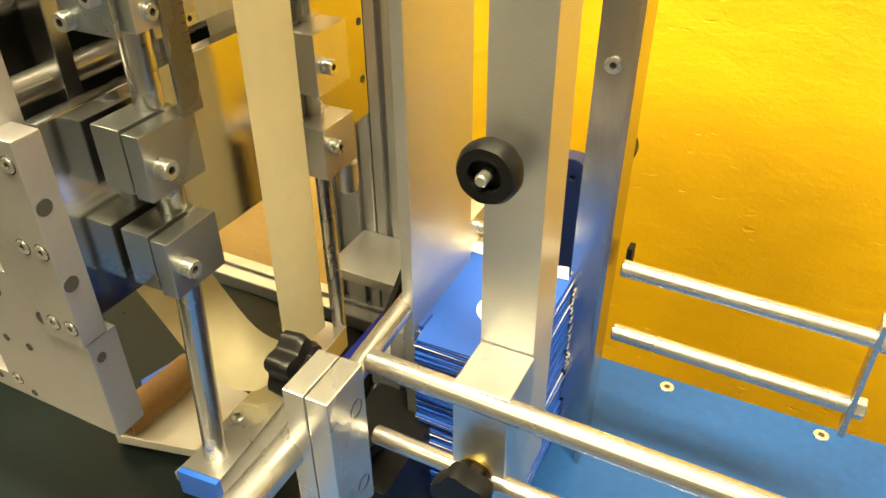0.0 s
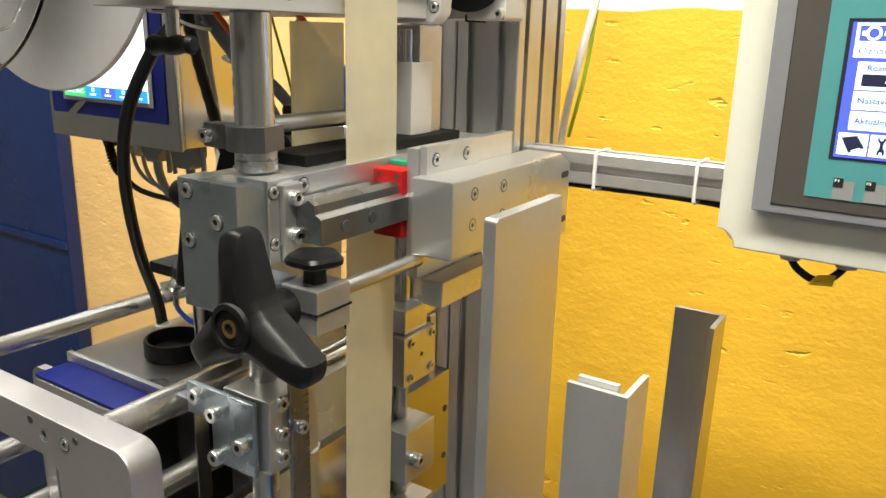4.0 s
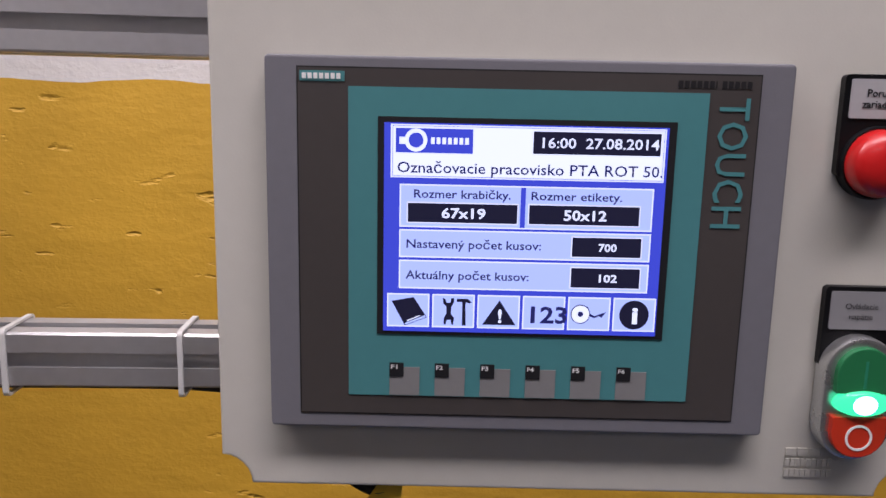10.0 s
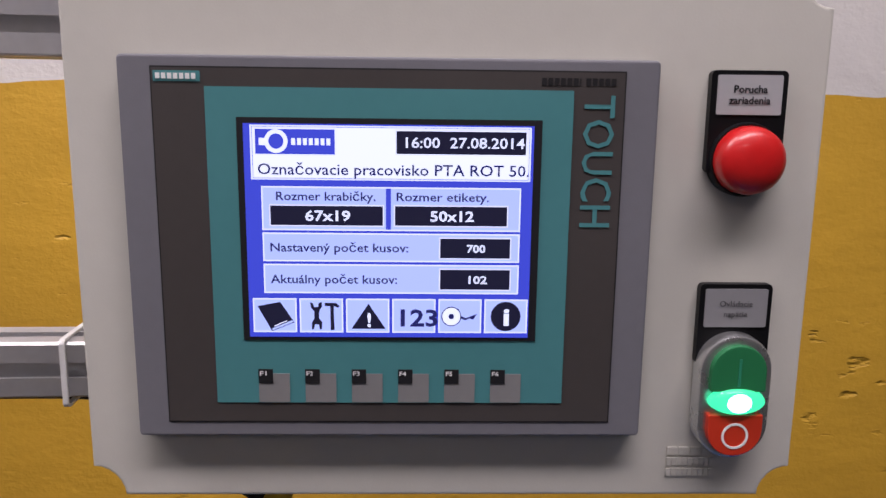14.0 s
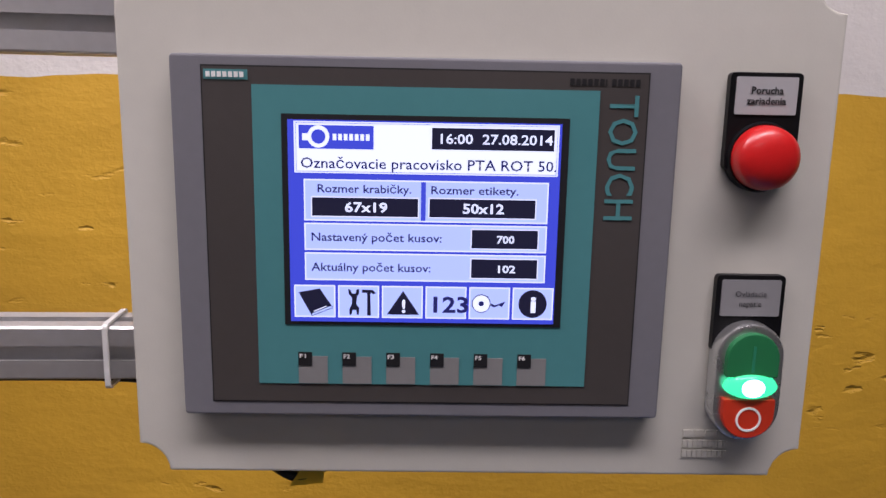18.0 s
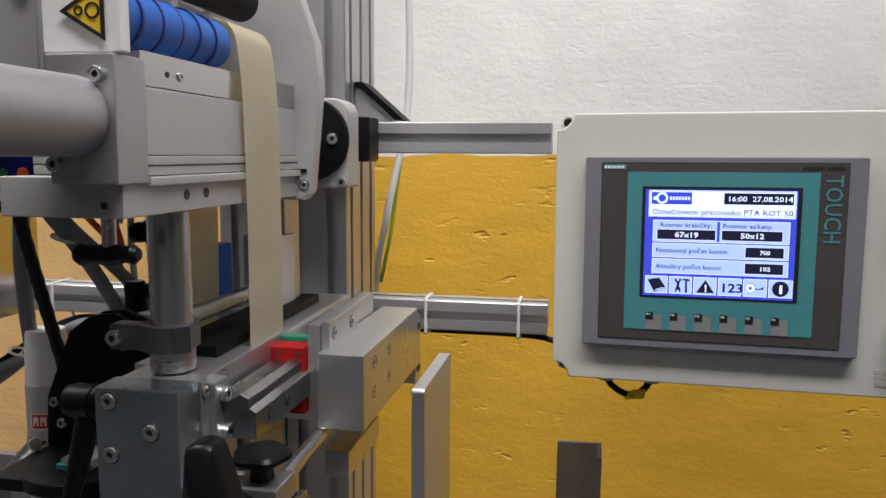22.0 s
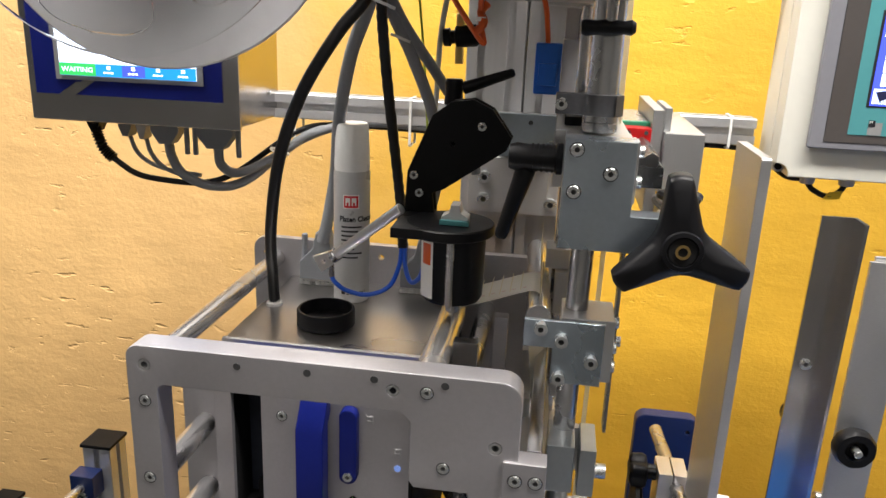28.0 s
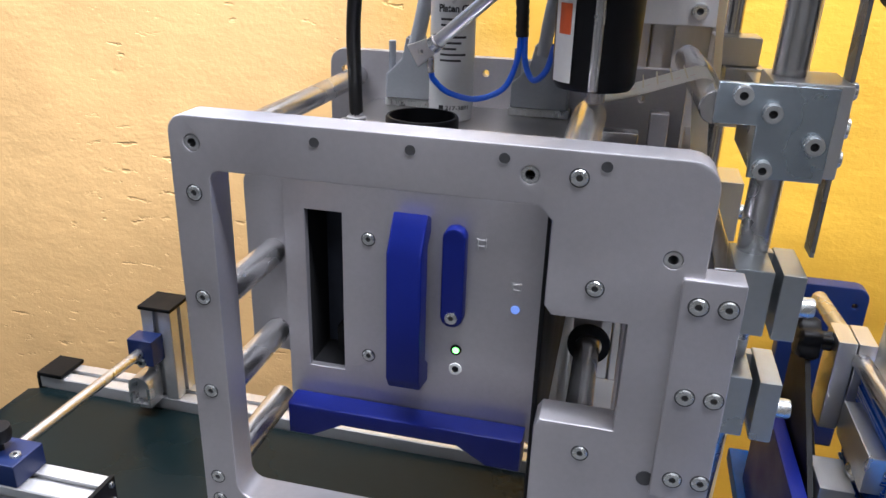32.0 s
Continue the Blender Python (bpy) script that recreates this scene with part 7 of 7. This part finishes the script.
for k in range(9):
    tz = z - 0.009 - 0.0085 * k
    part("torn_edge", cable([(-0.1050 + rng.uniform(-0.0005, 0.0015), 0.430, tz), (-0.1040 + rng.uniform(-0.0005, 0.0015), 0.4315, tz - 0.003), (-0.1048, 0.4305, tz - 0.0055)], 0.0006, 6, 3), M_PAPER, stack)
ZT = z
part("flap", slab("z", ZT + 0.0002, ZT + 0.001, [(-0.190, 0.43), (-0.135, 0.426), (-0.14, 0.446), (-0.185, 0.45)]), M_PAPER, stack, "raw inner side of a carton flap")
part("flap", slab("z", ZT + 0.0002, ZT + 0.001, [(-0.1220, 0.4260), (-0.1080, 0.4265), (-0.1125, 0.4410), (-0.1217, 0.4390)]), M_PAPER, stack)
part("score_line", slab("z", ZT + 0.0001, ZT + 0.0003, [(-0.1772, 0.338), (-0.1758, 0.338), (-0.1758, 0.352), (-0.1772, 0.352)]), M_INKB, stack)
part("print_ring", slab("z", ZT + 0.0002, ZT + 0.0005, ring2(-0.137, 0.376, 0.017, 32), [ring2(-0.137, 0.376, 0.0135, 32)]), M_LABEL, stack, "white round printed mark")
for pts in ([(-0.146, 0.366), (-0.140, 0.366), (-0.137, 0.386), (-0.143, 0.386)], [(-0.139, 0.366), (-0.133, 0.366), (-0.128, 0.386), (-0.134, 0.386)], [(-0.153, 0.3925), (-0.128, 0.3985), (-0.128, 0.4025), (-0.153, 0.3965)]):
    part("print_bar", slab("z", ZT + 0.0006, ZT + 0.0008, pts), M_LABEL, stack)

guide_a = thing("stack_guide", "upright aluminium angle with black knob guiding the cartons", "guide", (-0.112, 0.305, 0.86), group="carton stack guides", move=(0.0068, -0.001, -0.0046))
part("angle", slab("z", 0.97, 1.319, [(-0.128, 0.304), (-0.098, 0.304), (-0.098, 0.334), (-0.101, 0.334), (-0.101, 0.307), (-0.128, 0.307)]), M_ALU, guide_a)
part("inner_angle", slab("z", 0.97, 1.322, [(-0.124, 0.3075), (-0.104, 0.3075), (-0.104, 0.3105), (-0.124, 0.3105)]), M_ALU, guide_a)
part("foot_block", bx(-0.1275, -0.0965, 0.268, 0.3035, 0.965, 1.071, 0.0012), M_MILL, guide_a)
part("knob", lathe((-0.1195, 0.303, 1.182), (0, -1, 0), [(0.007, 0), (0.0075, 0.006), (0.0138, 0.008), (0.0150, 0.011), (0.0150, 0.016), (0.0132, 0.0195), (0.008, 0.0195), (0.0075, 0.014), (0, 0.014)], 48, None, lambda a: 1 + 0.012 * math.cos(9 * a)), M_BLACK, guide_a, "black lobed clamping knob")
part("knob_stud", rod((-0.1195, 0.2885, 1.182), (-0.1195, 0.279, 1.182), 0.003, 14), M_SCREW, guide_a)
part("grip", lathe((-0.113, 0.267, 1.012), (0, -1, 0), [(0.006, 0), (0.006, 0.008), (0.0155, 0.010), (0.0165, 0.015), (0.0155, 0.021), (0, 0.022)], 40, None, lambda a: 1 + 0.10 * math.cos(5 * a)), M_BLACK, guide_a, "black star grip")
part("grip_washer", lathe((-0.113, 0.268, 1.012), (0, -1, 0), [(0.010, 0), (0.010, 0.002), (0.004, 0.002)], 20), M_BRASS, guide_a)
guide_b = thing("stack_guide", "polished steel angle behind the cartons with one screw", "guide", (-0.096, 0.43, 0.86), group="carton stack guides", move=(0.0005, 0.0135, -0.0055))
bm = slab("z", 0.862, 1.319, [(-0.112, 0.430), (-0.085, 0.430), (-0.085, 0.405), (-0.0820, 0.405), (-0.0820, 0.433), (-0.112, 0.433)])
for v in bm.verts:
    v.co.x += (v.co.z - 1.319) * 0.010
part("angle", bm, M_STAIN, guide_b)
screw(guide_b, (-0.1025, 0.430, 1.179), (0, -1, 0), 0.0052, 0.002)
part("rear_knob", lathe((-0.098, 0.434, 1.12), (0, 1, 0), [(0.006, 0), (0.006, 0.006), (0.013, 0.008), (0.013, 0.016), (0, 0.017)], 24), M_BLACK, guide_b)
guide_p = thing("stack_guide", "tall flat aluminium side guide plate for the cartons", "guide", (-0.19, 0.39, 0.90), group="carton stack guides")
part("plate", slab("x", -0.194, -0.186, rrect(0.345, 0.432, 0.90, 1.376, 0.003), bev=0.0008), M_ALU, guide_p)
part("clamp_foot", bx(-0.2095, -0.1945, 0.352, 0.425, 0.972, 1.002, 0.001), M_MILL, guide_p)
for hy in (0.366, 0.410):
    screw(guide_p, (-0.1945, hy, 1.02), (-1, 0, 0), 0.004, 0.003)

rods = thing("guide_rods", "pair of steel rods joined by a flat end bar", "rod frame", (0.0, 0.415, 0.98), move=(0.003, 0.012, -0.001))
for rz in (1.042, 0.988):
    part("rod", rod((-0.080, 0.418, rz + 0.004), (0.080, 0.418, rz), 0.0058, 22), M_STEEL, rods)
part("end_bar", bx(0.0700, 0.0735, 0.4108, 0.4252, 0.966, 1.057, 0.001), M_STEEL, rods)
for rz in (1.042, 0.988):
    part("end_nut", lathe((0.0735, 0.418, rz), (1, 0, 0), [(0.007, 0), (0.007, 0.006), (0, 0.006)], 6), M_SCREW, rods)
part("clip", bx(-0.082, -0.078, 0.434, 0.444, 1.033, 1.050, 0.001), M_BLACKM, rods)
rods2 = thing("guide_rods", "steel rods through the front clamp block", "rod frame", (0.0, 0.262, 1.0))
part("rod", rod((-0.17, 0.268, 1.0605), (0.42, 0.268, 1.0480), 0.0065, 24), M_STEEL, rods2)
part("rod", rod((-0.17, 0.268, 1.004), (0.42, 0.268, 0.993), 0.0055, 24), M_STEEL, rods2)

near = thing("clamp_block", "split milled aluminium clamp block with black grip", "clamp", (-0.178, 0.233, 0.98), move=(0.005, 0, -0.0075))
part("jaw", bx(-0.192, -0.1795, 0.217, 0.249, 0.985, 1.085, 0.001), M_MILL, near)
part("jaw", bx(-0.1788, -0.166, 0.217, 0.249, 0.985, 1.085, 0.001), M_MILL, near)
for hz in (1.062, 1.005):
    part("bore", lathe((-0.166, 0.240, hz), (1, 0, 0), [(0.005, 0.0004), (0.0048, -0.002), (0, -0.002)], 16), M_DARK, near)
part("grip", lathe((-0.193, 0.253, 1.062), (-1, 0, 0), [(0.008, 0), (0.008, 0.012), (0.0145, 0.014), (0.0160, 0.018), (0.0150, 0.028), (0, 0.030)], 60, None, lambda a: 1 + 0.17 * math.cos(5 * a)), M_BLACK, near, "black star grip")
part("cross_shaft", rod((-0.196, 0.10, 1.040), (-0.1945, 0.226, 1.040), 0.0095, 24), M_STEEL, near)
part("cross_shaft", rod((-0.193, 0.2495, 1.040), (-0.212, 0.560, 1.034), 0.0070, 24), M_STEEL, near)
far = thing("clamp_block", "split milled aluminium clamp block with black grip", "clamp", (-0.215, 0.45, 0.95))
part("jaw", bx(-0.2185, -0.2045, 0.44, 0.475, 0.965, 1.0435, 0.001), M_MILL, far)
part("jaw", bx(-0.2037, -0.190, 0.44, 0.475, 0.965, 1.0435, 0.001), M_MILL, far)
for hz in (1.030, 0.978):
    screw(far, (-0.190, 0.455, hz), (1, 0, 0), 0.0045, 0.007)
part("grip", lathe((-0.219, 0.458, 1.034), (-1, 0, 0), [(0.007, 0), (0.007, 0.008), (0.0140, 0.010), (0.0158, 0.014), (0.0150, 0.024), (0.0120, 0.0265), (0, 0.027)], 60, None, lambda a: 1 + 0.15 * math.cos(5 * a)), M_BLACK, far, "black star grip")

feeder = thing("carton_feeder", "navy blue carton feeder with belts and guide plates", "feeder", (-0.22, 0.5, 0.86))
part("side_plate", slab("y", 0.596, 0.614, rrect(-0.225, -0.152, 0.845, 1.025, (0.002, 0.002, 0.012, 0.012)), [ring2(-0.164, 1.006, 0.0022, 10)], bev=0.002), M_NAVY, feeder)
part("inner_wall", bx(-0.252, -0.240, 0.30, 0.50, 0.85, 0.96, 0.002), M_BLUE, feeder)
part("belt_guard", slab("x", -0.238, -0.234, [(0.33, 0.86), (0.49, 0.86), (0.49, 1.03), (0.47, 1.04), (0.33, 0.93)]), M_BLACKM, feeder)
part("drive_belt", cable([(-0.231, 0.49, 1.02), (-0.230, 0.42, 0.975), (-0.229, 0.34, 0.92)], 0.003, 8), M_RUBBER, feeder)
part("drive_belt", cable([(-0.228, 0.485, 0.99), (-0.227, 0.42, 0.95), (-0.226, 0.34, 0.895)], 0.003, 8), M_RUBBER, feeder)
part("bearing_block", bx(-0.232, -0.208, 0.36, 0.40, 0.92, 0.965, 0.001), M_MILL, feeder)
part("bearing_cap", lathe((-0.200, 0.38, 0.965), (0, 0, 1), [(0, 0), (0.010, 0), (0.012, 0.006), (0.010, 0.010), (0, 0.010)], 22), M_STEEL, feeder)
part("lower_block", bx(-0.226, -0.172, 0.275, 0.36, 0.862, 0.94, 0.001), M_BLACK, feeder)
for hz in (0.95, 0.93):
    screw(feeder, (-0.208, 0.37, hz), (1, 0, 0), 0.004, 0.005)
part("lower_knob", lathe((-0.20, 0.30, 0.94), (0, 0, 1), [(0.006, 0), (0.006, 0.008), (0.014, 0.010), (0.014, 0.02), (0, 0.021)], 28, None, lambda a: 1 + 0.1 * math.cos(5 * a)), M_BLACK, feeder)

# ---- things on the belt ----
single("paper_tube", pipe((-0.5150, 0.340, 0.7765), (-0.5090, 0.432, 0.7765), 0.0175, 0.0145, 28), M_KRAFT, "brown cardboard tube lying on the belt", "tube")
tray = thing("label_card", "raw card with blue printed carton lying on the belt", "card", (-0.45, 0.37, 0.754))
part("card", slab("z", 0.7535, 0.7555, [(-0.52, 0.335), (-0.435, 0.355), (-0.43, 0.44), (-0.50, 0.45)]), M_PAPER, tray)
part("tray_wall", slab("z", 0.7557, 0.766, [(-0.519, 0.332), (-0.436, 0.352), (-0.4365, 0.354), (-0.5195, 0.334)]), M_PAPER, tray)
part("sleeve", slab("z", 0.7560, 0.7580, [(-0.561, 0.406), (-0.531, 0.380), (-0.522, 0.435), (-0.549, 0.451)]), M_CARD, tray)
carton = thing("folded_carton", "flat blue carton with white edge lying on the belt", "carton", (-0.765, 0.395, 0.754))
part("panel", slab("z", 0.7535, 0.7565, [(-0.808, 0.3865), (-0.805, 0.4260), (-0.722, 0.4080), (-0.7256, 0.3640)]), M_CARD, carton)
part("flap", slab("z", 0.7570, 0.7580, [(-0.809, 0.3870), (-0.806, 0.4262), (-0.798, 0.4245), (-0.801, 0.3850)]), M_PAPER, carton)
part("print_ring", slab("z", 0.7568, 0.7572, ring2(-0.745, 0.390, 0.015, 28), [ring2(-0.745, 0.390, 0.0115, 28)]), M_LABEL, carton)
for k in range(3):
    part("print_bar", slab("z", 0.7568, 0.7572, [(-0.790 + 0.009 * k, 0.392), (-0.7835 + 0.009 * k, 0.3905), (-0.7835 + 0.009 * k, 0.409), (-0.790 + 0.009 * k, 0.4105)]), M_LABEL, carton)

# ---- ceiling lamps, assumed and out of view ----
for lx, ly, lz, power in LAMPS:
    lum = thing("ceiling_lamp", "white ceiling batten lamp, assumed out of view", "ceiling lamp", (lx, ly, 2.9), group="ceiling lamps")
    part("batten", bx(lx - 0.66, lx + 0.66, ly - 0.14, ly + 0.14, 2.865, 2.899, 0.002), M_WHITE, lum)
